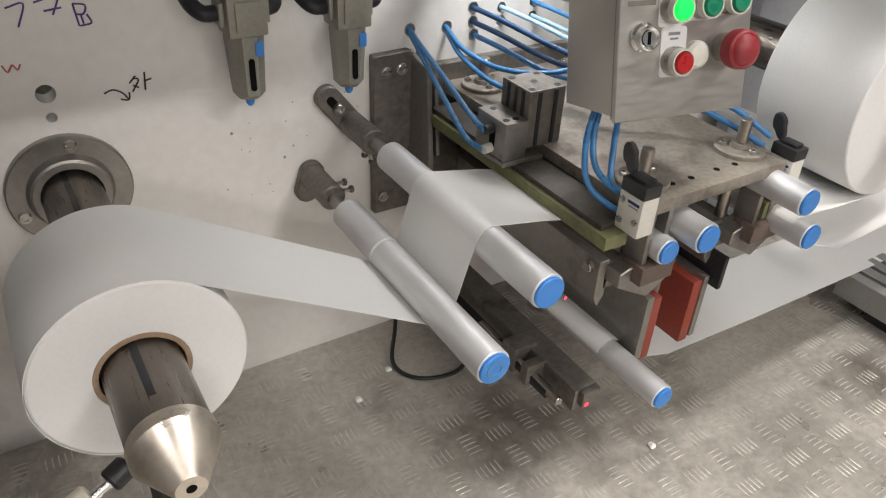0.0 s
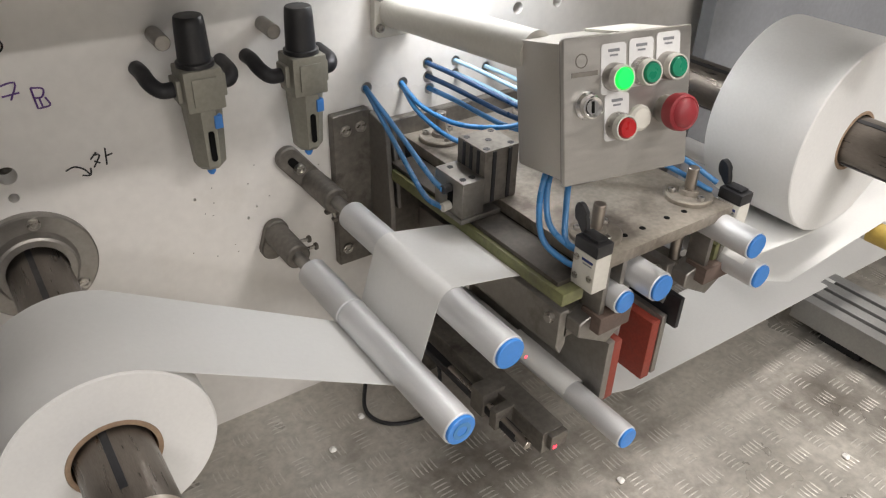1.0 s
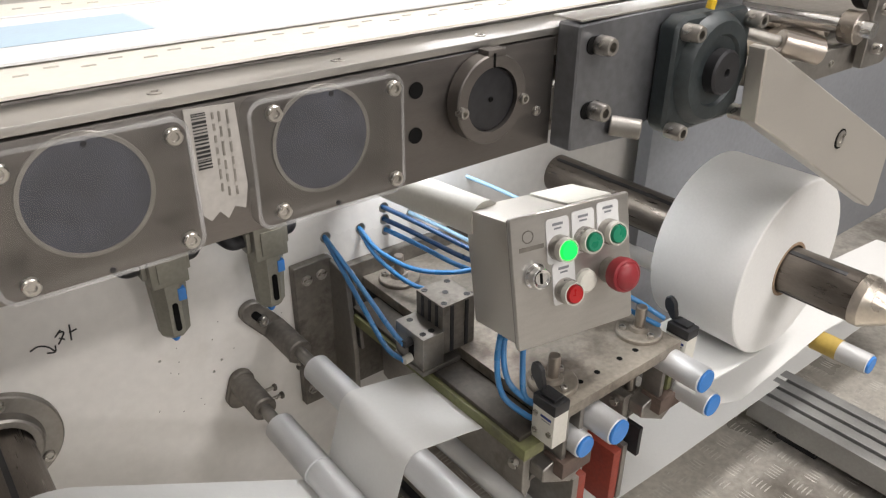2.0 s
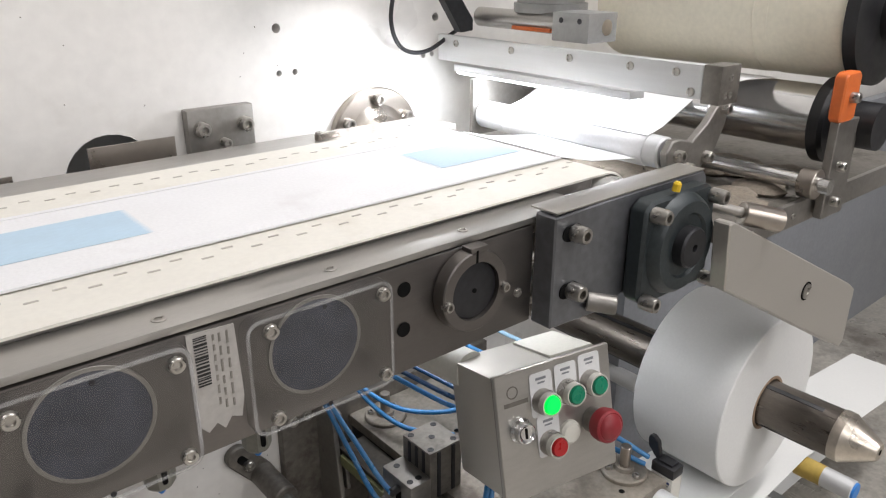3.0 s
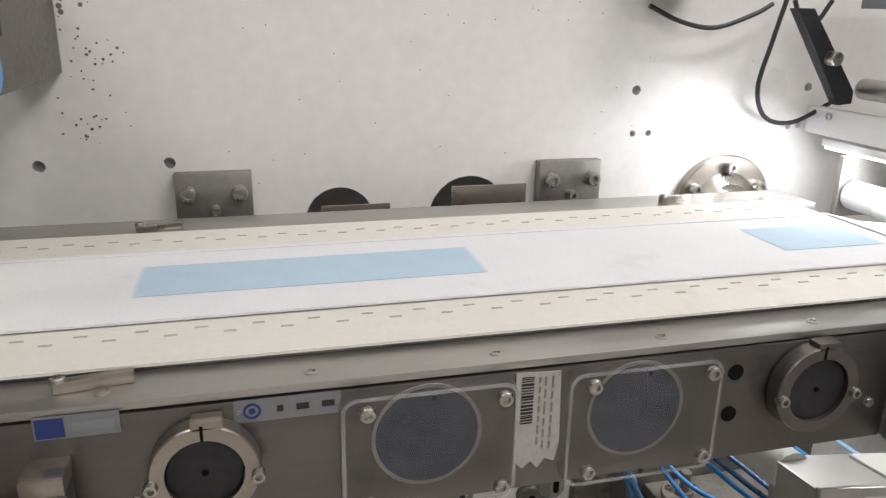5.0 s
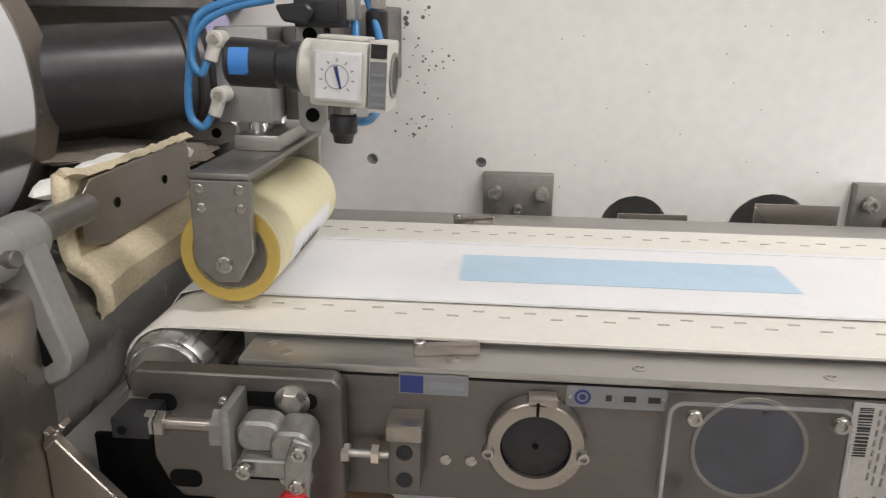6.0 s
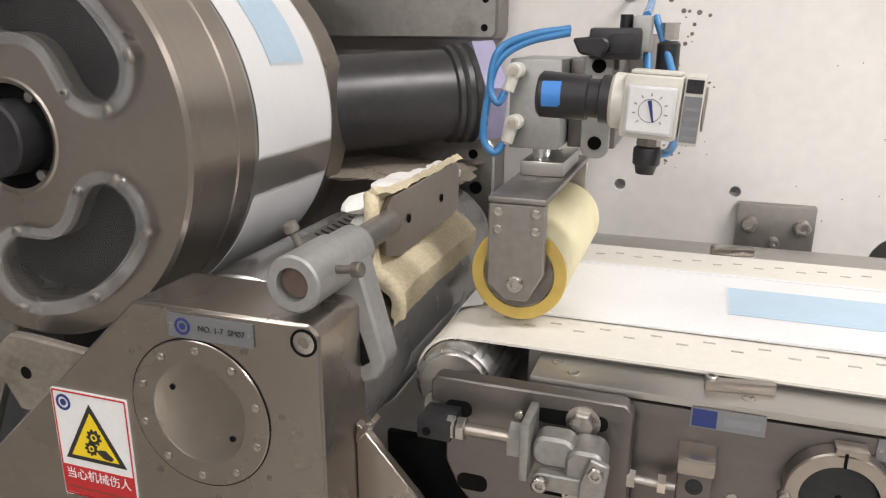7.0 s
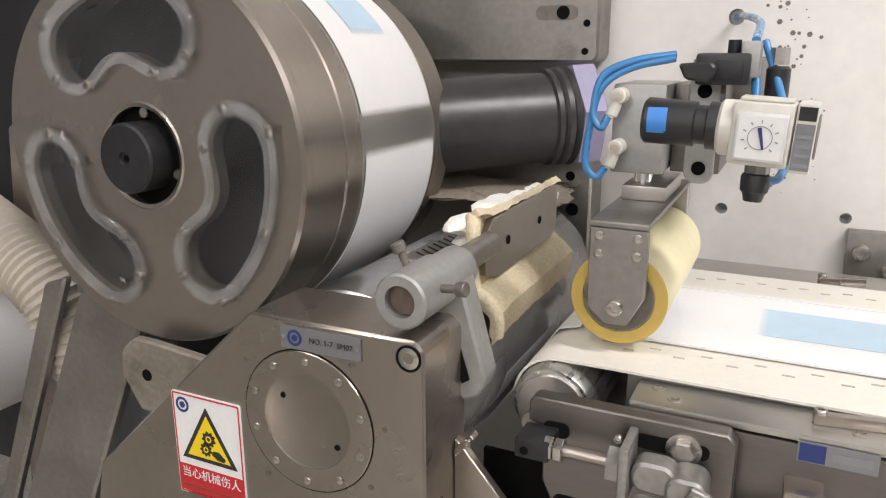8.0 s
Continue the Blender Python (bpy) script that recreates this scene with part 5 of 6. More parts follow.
for k in range(4):
    part("print_bar", on_reg(box(0.0485, 0.0572, -0.0192, -0.0189, -0.019 + 0.006 * k, -0.017 + 0.006 * k, 0)), GREYPANEL, gbx)
part("dark_mark", on_reg(box(0.0478, 0.0580, -0.0190, -0.0186, 0.0100, 0.0185, 0)), DARK, gbx)
part("port", on_reg(spin([(0, 0.0125), (0.0008, 0.0125)], (0.0590, 0, -0.001), (1, 0, 0), 28)), DARK, gbx)
part("port_thread", on_reg(pipe((0.0591, 0, -0.001), (0.0605, 0, -0.001), 0.0145, 0.0118, 28, 0.0004)), PLATED, gbx)
part("top_rib", on_reg(box(0.012, 0.044, -0.012, 0.012, 0.0192, 0.0215, 0.0008)), PALEPLASTIC, gbx)
gg = part("gauge", on_reg(box(0.0125, 0.0435, -0.0232, -0.0192, -0.0180, 0.0130, 0.0015)), ALU, gbx, "square pressure gauge")
part("gauge_face", on_reg(box(0.0145, 0.0415, -0.0237, -0.0233, -0.0160, 0.0110, 0)), LABELWHITE, gg)
part("dial_ring", on_reg(pipe((0.028, -0.0237, -0.0025), (0.028, -0.0240, -0.0025), 0.0075, 0.0070, 30, 0)), GREYPANEL, gg)
for k in range(9):
    a = radians(225 - 33.75 * k)
    part("dial_tick", on_reg(box(-0.0004, 0.0004, -0.0240, -0.0237, 0.0092, 0.0112, 0, m=Matrix.Translation((0.028, 0, -0.0025)) @ pose(0, 0, 0, 0, 90 - math.degrees(a), 0))), GREYPANEL, gg)
part("needle", on_reg(slab([(0.0258, 0.0035), (0.0282, 0.0042), (0.0312, -0.0095), (0.0300, -0.0098)], -0.0243, -0.0240, 0)), INKBLUE, gg)
part("drain_nut", on_reg(rod((0.028, -0.002, -0.0215), (0.028, -0.002, -0.0285), 0.0080, 8, 0.001)), PLATED, gbx)
part("drain_cap", on_reg(spin([(0, 0.0085), (0.002, 0.0095), (0.011, 0.0090), (0.013, 0.0072), (0.018, 0.0060)], (0.028, -0.002, -0.0287), (0, 0, -1), 24)), BLACK, gbx)
part("blue_tube", tube([(-0.224, -0.408, 1.113), (-0.214, -0.394, 1.114), (-0.210, -0.350, 1.132), (-0.222, -0.312, 1.168), (-0.237, -0.295, 1.205)], 0.0030, 12), HOSE, pc)

# ---- guide roller, bar, cream roll at the head of the belt ----
gr = thing("guide_roller", (0.70, -0.26, 0.93), "white wrapped guide roller with curved steel side plate", "guide roller")
part("roll", rod((0.70, -0.405, 0.960), (0.70, -0.10, 0.960), 0.019, 40, 0.002), ALU, gr)
part("web_wrap", sheet(arc(0.70, 0.960, 0.0193, 250, 100, 24), -0.385, -0.155, 0.0006), NONWOVEN, gr)
part("side_plate", slab([(0.680, 0.965), (0.690, 0.978), (0.705, 0.978), (0.730, 0.972), (0.758, 0.990), (0.785, 1.018), (0.800, 1.015), (0.798, 0.985), (0.782, 0.955), (0.752, 0.935), (0.705, 0.932), (0.686, 0.942)], -0.420, -0.410, 0.0015), PLATED, gr)
for x, z in ((0.700, 0.960), (0.787, 1.004), (0.760, 0.950), (0.722, 0.942)):
    screw(gr, (x, -0.420, z), 0.007, 0.010)
part("rear_plate", box(0.68, 0.80, -0.098, -0.090, 0.93, 1.01), PLATED, gr)
part("roll_upper", rod((0.79, -0.41, 1.000), (0.79, -0.09, 1.000), 0.017, 36, 0.002), CHROME, gr)
inf = thing("infeed_web", (0.8, -0.3, 0.97), "white nonwoven web climbing from the guide roller to the rolls", "nonwoven web")
part("web", sheet([(0.690, 0.9780), (0.72, 0.9850), (0.80, 1.0200), (0.90, 1.022), (0.985, 1.0165)], -0.385, -0.155, 0.0007), NONWOVEN, inf)
part("blue_layer", sheet([(0.79, 1.0175), (0.86, 1.0375)], -0.32, -0.24, 0.0004), BLUEPRINT, inf)
part("web", sheet([(0.548, 0.9750), (0.60, 0.962), (0.681, 0.952)], -0.379, -0.222, 0.0007), NONWOVEN, inf)
br = thing("vacuum_bar", (0.70, -0.25, 1.02), "dusty aluminium cross bar with screws over the web", "cross bar")
part("bar", box(0.680, 0.690, -0.452, -0.02, 1.030, 1.066, 0.001), ALU, br)
part("end_block", box(0.6795, 0.7165, -0.474, -0.4525, 1.0265, 1.067, 0.001), GRIMY, br, "brown stained end block")
for y in (-0.06, -0.17, -0.27, -0.36, -0.42):
    screw(br, (0.680, y, 1.056), 0.0048, 0.002, (-1, 0, 0))
for z in (1.037,):
    screw(br, (0.680, -0.44, z), 0.0048, 0.002, (-1, 0, 0))
for x, z in ((0.69, 1.036), (0.70, 1.036), (0.698, 1.054)):
    screw(br, (x, -0.474, z), 0.0035, 0.001)
sl = thing("unseen_strip_lamp", (0.695, -0.2, 1.012), "white light strip under the cross bar", "strip light")
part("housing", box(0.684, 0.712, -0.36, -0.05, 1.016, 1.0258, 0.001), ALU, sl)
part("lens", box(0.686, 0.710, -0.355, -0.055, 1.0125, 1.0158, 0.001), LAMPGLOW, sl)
wb = thing("rod_holder", (0.68, -0.08, 1.07), "dark steel arm holding a chrome rod", "holder")
part("link", slab([(0.605, 1.19), (0.632, 1.19), (0.712, 1.088), (0.712, 1.072), (0.690, 1.070)], -0.06, -0.045, 0.001), DARK, wb)
part("rod", rod((0.735, -0.05, 1.090), (0.735, -0.255, 1.088), 0.0135, 30), STEEL, wb)
part("carriage", box(0.712, 0.768, -0.270, -0.210, 1.070, 1.106), ALUDULL, wb)
part("bore", spin([(0, 0.010), (0.0006, 0.010)], (0.748, -0.270, 1.088), FRONT, 24), CONE, wb)
for y, z in ((-0.225, 1.096), (-0.255, 1.096)):
    screw(wb, (0.712, y, z), 0.0035, 0.0006, (-1, 0, 0), mat=DARK)
part("joint_screw", rod((0.665, -0.06, 1.130), (0.665, -0.075, 1.130), 0.009, 20, 0.001), BOLT, wb)
part("orange_strip", box(0.719, 0.724, -0.20, -0.13, 1.078, 1.083, 0.0005), ORANGE, wb)
cyl = thing("grey_motor", (0.80, -0.18, 1.10), "pale grey round motor with flange", "motor")
part("body", spin([(0, 0.051), (0.012, 0.051), (0.013, 0.046), (0.09, 0.046)], (0.772, -0.152, 1.100), (0, 0, 1), 44), ALUDULL, cyl)
part("beam", box(0.68, 0.86, -0.24, -0.08, 1.1905, 1.225), GREYPANEL, cyl)
cr = thing("cream_roll", (1.043, -0.28, 1.017), "large cream rubber covered roll with black end", "roll")
part("cover", spin([(0, 0.02), (0, 0.086), (0.004, 0.088), (0.10, 0.088), (0.101, 0.087), (0.12, 0.087), (0.121, 0.088), (0.38, 0.088), (0.384, 0.086), (0.384, 0.02)], (1.043, -0.470, 1.105), (0, 1, 0), 72), CREAMROLL, cr)
part("end_disc", spin([(0, 0.092), (0.016, 0.092), (0.02, 0.085), (0.02, 0.035), (0.06, 0.035), (0.06, 0.0002)], (1.043, -0.471, 1.105), FRONT, 56), BLACK, cr, "black end disc")
lr = thing("chrome_roll", (0.990, -0.28, 0.926), "polished chrome roll with black flanges", "roll")
part("barrel", rod((0.990, -0.455, 0.970), (0.990, -0.09, 0.970), 0.044, 56, 0.002), CHROME, lr)
part("flange", spin([(0, 0.056), (0.014, 0.056), (0.018, 0.05), (0.018, 0.03), (0.07, 0.03), (0.07, 0.0002)], (0.990, -0.456, 0.970), FRONT, 48), BLACK, lr, "black end flange")
for z, r, x in ((0.910, 0.010, 0.885), (1.206, 0.012, 0.93)):
    rr = thing("tie_rod", (x, -0.3, z - r), "bright steel cross rod between the side plates", "rod")
    part("rod", rod((x, -0.52, z), (x, -0.02, z), r, 24), CHROME, rr)
    part("collar", pipe((x, -0.505, z), (x, -0.485, z), r + 0.009, r, 28), SATIN, rr)
op = thing("orange_handle", (0.92, -0.505, 0.86), "orange plastic clamp handle with screw", "handle")
part("handle", slab(rounded(0.893, 0.935, 0.985, 1.045, 0.008, 5), -0.512, -0.497, 0.002), ORANGE, op)
part("plate", slab(rounded(0.905, 0.965, 0.86, 0.985, 0.004, 3), -0.508, -0.497, 0.001), PLATED, op)
for z in (1.015, 0.93, 0.885):
    screw(op, (0.915, -0.512, z), 0.0065, 0.010)
tp2 = thing("slanted_side_plate", (0.77, -0.55, 0.68), "slanted satin steel side plate with socket bolt", "side plate")
part("plate", slab([(0.600, 0.868), (0.592, 0.938), (0.600, 0.938), (0.671, 0.904), (0.920, 0.783), (0.940, 0.770), (0.940, 0.694), (0.930, 0.688)], -0.553, -0.535, 0.0015), SIDEPLATE, tp2)
screw(tp2, (0.790, -0.553, 0.811), 0.0095, 0.002)
part("bolt_well", pipe((0.790, -0.5530, 0.811), (0.790, -0.5538, 0.811), 0.0115, 0.0095, 28, 0.0001), SHADEBLACK, tp2)
ks = thing("adjusting_knob", (0.66, -0.53, 0.91), "threaded rod with a knurled steel knob", "knob")
part("rod", rod((0.612, -0.503, 0.944), (0.655, -0.536, 0.930), 0.0055, 18), PLATED, ks)
part("knob", rod((0.650, -0.532, 0.9315), (0.684, -0.557, 0.9215), 0.0122, 36, 0.0012), SATIN, ks)
sp = thing("lower_ledge", (0.85, -0.3, 0.83), "dusty steel ledge under the rolls with fibre dust", "ledge")
part("ledge", box(0.72, 1.25, -0.485, -0.02, 0.862, 0.884), GRIMY, sp)
part("front_lip", box(0.72, 1.25, -0.492, -0.4852, 0.856, 0.887, 0.001), PLATED, sp)
for x in (0.76, 0.86, 0.96):
    screw(sp, (x, -0.492, 0.871), 0.004, 0.002)
b = bmesh.new()
for k in range(44):
    p = Vector((rf.uniform(0.76, 1.0), rf.uniform(-0.46, -0.10), 0.888))
    c = bmesh.new()
    bmesh.ops.create_icosphere(c, subdivisions=2, radius=rf.uniform(0.010, 0.022))
    for v in c.verts:
        v.co = p + Vector((v.co.x * 1.5, v.co.y * 1.7, v.co.z * 0.45)) + 0.004 * noise.noise_vector(v.co * 90 + p * 40)
    merge(b, c)
solid("fibre_dust", b, DUST, "brown fibre dust heaped on the ledge", "dust", "stuff")
for pts, r in (([(0.43, -0.012, 1.19), (0.47, -0.02, 1.172), (0.52, -0.02, 1.165), (0.575, -0.02, 1.182), (0.60, -0.02, 1.195)], 0.003),
               ([(0.612, -0.03, 1.20), (0.600, -0.03, 1.15), (0.588, -0.03, 1.09), (0.606, -0.03, 1.052), (0.65, -0.03, 1.045), (0.70, -0.035, 1.070)], 0.003),
               ([(0.62, -0.035, 1.20), (0.63, -0.04, 1.175), (0.65, -0.04, 1.170), (0.672, -0.04, 1.20)], 0.003)):
    solid("black_cable", tube(pts, r, 10), BLACK, "thin dark cable hanging on the white plate", "cable", "", "cables on the plate")
dm = thing("dark_lamp_housing", (0.47, -0.06, 1.205), "round dark lamp housing on the plate", "housing")
part("housing", spin([(0, 0.05), (0.06, 0.05), (0.07, 0.04)], (0.455, 0.0, 1.250), FRONT, 40), DARK, dm)

# ---- unwinding roll with its shaft ----


def film_roll(x, z, y0, y1, r, core, label, shaft_front, shaft_back, mark):
    t = thing("film_roll", (x, (y0 + y1) / 2, z - r), label, "film roll", "white film rolls")
    part("winding", spin([(0, core), (0, r - 0.002), (0.0015, r), (y1 - y0 - 0.0015, r), (y1 - y0, r - 0.002), (y1 - y0, core), (0, core)], (x, y0, z), (0, 1, 0), 96), ROLLSIDE, t)
    part("core", pipe((x, y0 - 0.0006, z), (x, y1 + 0.0006, z), core - 0.0002, core - 0.005, 56, 0.0005), CORE, t, "brown cardboard core")
    s = thing("air_shaft", (x, (shaft_front + shaft_back) / 2, z - 0.036), "dark expanding air shaft with a bright conical nose", "shaft", "air shafts")
    body = part("body", rod((x, shaft_front + 0.055, z), (x, shaft_back, z), 0.0355, 48, 0.001), SHAFT, s)
    part("nose", spin([(0, 0.0125), (0.0015, 0.0140), (0.040, 0.0355), (0.042, 0.0368), (0.0548, 0.0368)], (x, shaft_front, z), (0, 1, 0), 48), CONE, s, "turned bright nose cone")
    part("nose_face", spin([(0, 0.0125), (0.0006, 0.0125)], (x, shaft_front - 0.0004, z), (0, 1, 0), 32), CONE, s)
    part("centre_bore", spin([(0, 0.0042), (0.0005, 0.0042)], (x, shaft_front - 0.0008, z), (0, 1, 0), 20), SHADEBLACK, s)
    for a in mark:
        m = Matrix.Translation((x, 0, z)) @ pose(0, 0, 0, 0, -a, 0)
        part("key_strip", box(-0.0035, 0.0035, shaft_front + 0.075, shaft_back - 0.01, 0.0345, 0.0362, 0.0004, m=m), BLACK, body)
    return t


film_roll(-0.031, 0.430, -0.366, -0.225, 0.095, 0.043, "large white film roll on an air shaft", -0.512, 0.0, (8, 128, 248))
film_roll(0.950, 0.550, -0.467, -0.325, 0.138, 0.043, "white film roll on a dark shaft beside the control box", -0.625, 0.0, (20, 140, 260))
fl = thing("shaft_flange", (-0.031, -0.01, 0.36), "round grey steel flange bolted to the white plate", "flange")
part("disc", spin([(0, 0.072), (0.009, 0.072), (0.011, 0.070), (0.011, 0.050), (0.022, 0.047), (0.024, 0.044), (0.024, 0.036), (0.0, 0.036)], (-0.031, 0, 0.436), FRONT, 64), PLATED, fl)
for a in (80, 200, 320):
    screw(fl, (-0.031 + 0.0605 * math.cos(radians(a)), -0.011, 0.436 + 0.0605 * math.sin(radians(a))), 0.0075, 0.005)
lh = thing("lower_clamp", (-0.09, -0.25, FLOOR_Z), "black knuckle joint with a pale plastic sleeve on a post", "joint")
part("sleeve", rod((-0.165, -0.275, 0.165), (-0.105, -0.262, 0.185), 0.020, 28, 0.003), CREAMROLL, lh)
part("bar", rod((-0.105, -0.262, 0.185), (-0.03, -0.235, 0.21), 0.007, 18), CHROME, lh)
part("knuckle", rod((-0.085, -0.256, 0.192), (-0.060, -0.246, 0.20), 0.015, 24, 0.003), BLACK, lh)
part("block", box(-0.05, -0.01, -0.26, -0.20, 0.185, 0.235, 0.004), BLACK, lh)
part("post", rod((-0.03, -0.23, FLOOR_Z), (-0.03, -0.23, 0.186), 0.014), DARK, lh)

# ---- guide rollers on the plate ----


def idler(x, z, y_end, y_start, r, label, seam=0, cap_ring=False, cap=BLUECAP):
    t = thing("guide_roller", (x, (y_end + y_start) / 2, z - r), label, "guide roller", "guide rollers")
    if seam:
        part("sleeve", spin([(0, r - 0.001), (0.001, r), (seam - y_end - 0.002, r), (seam - y_end, r - 0.0015), (seam - y_end + 0.001, r + 0.0006), (y_start - y_end - 0.002, r + 0.0006), (y_start - y_end, r - 0.001)], (x, y_end, z), (0, 1, 0), 40), ALU, t)
    else:
        part("sleeve", rod((x, y_end, z), (x, y_start, z), r, 40, 0.001), ALU, t)
    c = part("end_cap", spin([(0, r - 0.0022), (0.003, r - 0.0022), (0.004, r - 0.0035), (0.004, 0.0001)], (x, y_end, z), FRONT, 36), cap, t, "blue plastic end cap")
    if cap_ring:
        part("moulded_ring", pipe((x, y_end - 0.004, z), (x, y_end - 0.0048, z), r * 0.55, r * 0.32, 28, 0.0002), HOSE, c)
    part("axle", rod((x, y_start, z), (x, min(0, y_start + 0.1), z), r * 0.45, 24), PLATED, t)
    return t


idler(0.281, 0.382, -0.473, -0.128, 0.0205, "aluminium guide roller with ringed blue cap", -0.238, True)
idler(0.345, 0.453, -0.468, -0.130, 0.0205, "aluminium guide roller carrying the film")
idler(0.559, 0.214, -0.484, -0.02, 0.0175, "lower aluminium guide roller near the floor")
idler(0.730, 0.466, -0.490, -0.02, 0.0190, "upper guide roller beside the second roll")
idler(0.769, 0.403, -0.487, -0.02, 0.0190, "lower guide roller beside the second roll")
idler(0.547, 0.424, -0.446, -0.05, 0.0170, "guide roller inside the splicing unit")
idler(0.580, 0.447, -0.470, -0.05, 0.0195, "guide roller under the splicing plate")
idler(1.150, 0.333, -0.551, -0.02, 0.0180, "guide roller with worn yellow tape", cap=BLUECAP)
tpw = thing("yellow_tape", (1.15, -0.44, 0.31), "worn yellow tape wound round a roller", "tape")
part("band", pipe((1.15, -0.50, 0.333), (1.15, -0.455, 0.333), 0.0186, 0.0182, 36, 0.0001), POLYYELLOW, tpw)


def wall_clamp(x, z, tilt, slot, label):
    """A slotted foot on the plate with a split barrel that grips the roller axle."""
    t = thing("roller_clamp", (x, -0.02, z - 0.03), label, "shaft clamp", "roller clamps")
    m = Matrix.Translation((x, 0, z)) @ pose(0, 0, 0, 0, tilt, 0)
    b = slab(rounded(-0.018, 0.018, -0.022, 0.072, 0.0175, 6) if slot else rounded(-0.0185, 0.0185, -0.042, 0.022, 0.018, 6), -0.013, 0, 0.002)
    bmesh.ops.transform(b, matrix=m, verts=b.verts[:])
    part("foot", b, GRIMY, t)
    b = rod((0, -0.010, 0), (0, -0.085, 0), 0.0185, 36, 0.002)
    bmesh.ops.transform(b, matrix=m, verts=b.verts[:])
    barrel = part("barrel", b, GRIMY, t)
    if slot:
        b = slab(rounded(-0.006, 0.006, 0.024, 0.056, 0.0058, 5), -0.0136, -0.013, 0)
        bmesh.ops.transform(b, matrix=m, verts=b.verts[:])
        part("slot", b, SHADEBLACK, t)
        screw(t, m @ Vector((0, -0.0136, 0.034)), 0.008, 0.008)
    for y in (-0.045, -0.068):
        p0 = m @ Vector((0.017, y, 0.004 if not slot else -0.004))
        p1 = m @ Vector((0.032, y, 0.008 if not slot else -0.008))
        if slot:
            p0, p1 = m @ Vector((-0.012, y, -0.016)), m @ Vector((-0.018, y, -0.030))
        part("grub_screw", rod(p0, p1, 0.0028, 12), BOLT, barrel)
        part("screw_head", rod(p1, p1 + (p1 - p0).normalized() * 0.005, 0.0055, 14, 0.001), GRIMY, barrel)
    return t


wall_clamp(0.345, 0.453, -38, True, "slotted grey steel foot and clamp barrel of a roller")
wall_clamp(0.281, 0.382, 18, False, "rounded grey steel clamp of a roller on the plate")

# ---- the film's way ----
fw = thing("film_web", (0.2, -0.3, 0.34), "white film web running from the roll over the guide rollers", "film web")
t0 = 57
part("roll_run", sheet(arc(-0.031, 0.430, 0.0956, 262, t0, 40) + arc(0.281, 0.382, 0.0209, 232, 292, 6), -0.366, -0.225, 0.0006), PAPER, fw)
part("roller_run", sheet(arc(0.281, 0.382, 0.0209, 292, 352, 6) + arc(0.345, 0.453, 0.0209, 172, 82, 12) + [(0.42, 0.460), (0.46, 0.4505), (0.53, 0.444), (0.66, 0.436)], -0.366, -0.225, 0.0006), PAPER, fw)
fw2 = thing("film_web", (0.9, -0.3, 0.13), "white film web running low under the splicing unit", "film web")
part("web", sheet([(0.66, 0.436), (0.642, 0.40), (0.638, 0.30), (0.636, 0.215)] + arc(0.559, 0.214, 0.0179, 40, -80, 12) + [(0.60, 0.178), (0.70, 0.146), (0.90, 0.137), (1.70, 0.120)], -0.378, -0.236, 0.0006), PAPER, fw2)
part("front_run", sheet(arc(0.559, 0.214, 0.0184, 175, 60, 10), -0.378, -0.15, 0.0005), PAPER, fw2)
fw3 = thing("film_web", (0.85, -0.4, 0.40), "white film web leaving the second roll to its guide rollers", "film web")
part("web", sheet(arc(0.950, 0.550, 0.1386, 300, 262, 8) + [(0.86, 0.415)] + arc(0.769, 0.403, 0.0194, 92, 140, 6), -0.467, -0.325, 0.0006), PAPER, fw3)
part("web", sheet([(0.765, 0.385), (0.90, 0.330), (1.15, 0.355), (1.7, 0.30)], -0.467, -0.325, 0.0006), PAPER, fw3)

# ---- splicing unit ----
S = thing("splicing_unit", (0.6, -0.22, 0.28), "grimy steel film splicing unit with plates, bars and posts", "splicing unit")
part("wall_plate", slab([(0.380, 0.292), (0.380, 0.546), (0.440, 0.548), (0.47, 0.52), (0.80, 0.52), (0.80, 0.292)], -0.016, -0.0005, 0.0015), GRIMY, S)
part("rib", slab([(0.0, 0.545), (-0.060, 0.535), (-0.075, 0.40), (-0.075, 0.30), (0.0, 0.30)], 0.440, 0.448, 0.001, plane="yz"), PLATED, S)
part("rib", slab([(0.0, 0.540), (-0.055, 0.530), (-0.07, 0.40), (0.0, 0.40)], 0.456, 0.462, 0.001, plane="yz"), PLATED, S)
for x, z in ((0.400, 0.521), (0.394, 0.321), (0.425, 0.523)):
    screw(S, (x, -0.016, z), 0.0085, 0.004)
tpl = part("top_plate", box(0.497, 0.748, -0.436, -0.0165, 0.476, 0.493, 0.0015), DUSTY, S, "dusty brown steel top plate")
for x, y in ((0.570, -0.410), (0.602, -0.410), (0.648, -0.409), (0.680, -0.410), (0.60, -0.16), (0.67, -0.16)):
    screw(tpl, (x, y, 0.493), 0.0042, 0.0004, UP, mat=SHADEBLACK)
for x, y in ((0.540, -0.390), (0.716, -0.386), (0.538, -0.060), (0.72, -0.060)):
    f = part("post_flange", spin([(0, 0.0325), (0.005, 0.0325), (0.0065, 0.031), (0.0065, 0.014), (0.012, 0.0125), (0.012, 0.0002)], (x, y, 0.4932), UP, 44), DUSTY, S)
    part("post", rod((x, y, 0.36), (x, y, 0.537), 0.0078, 28, 0.001), SATIN, f)
    for a in (20, 140, 260):
        screw(f, (x + 0.023 * math.cos(radians(a)), y + 0.023 * math.sin(radians(a)), 0.4998), 0.005, 0.005, UP)
part("green_bar", box(0.445, 0.478, -0.440, -0.07, 0.4530, 0.470, 0.0015), GREENBAR, S, "faded green painted bar")
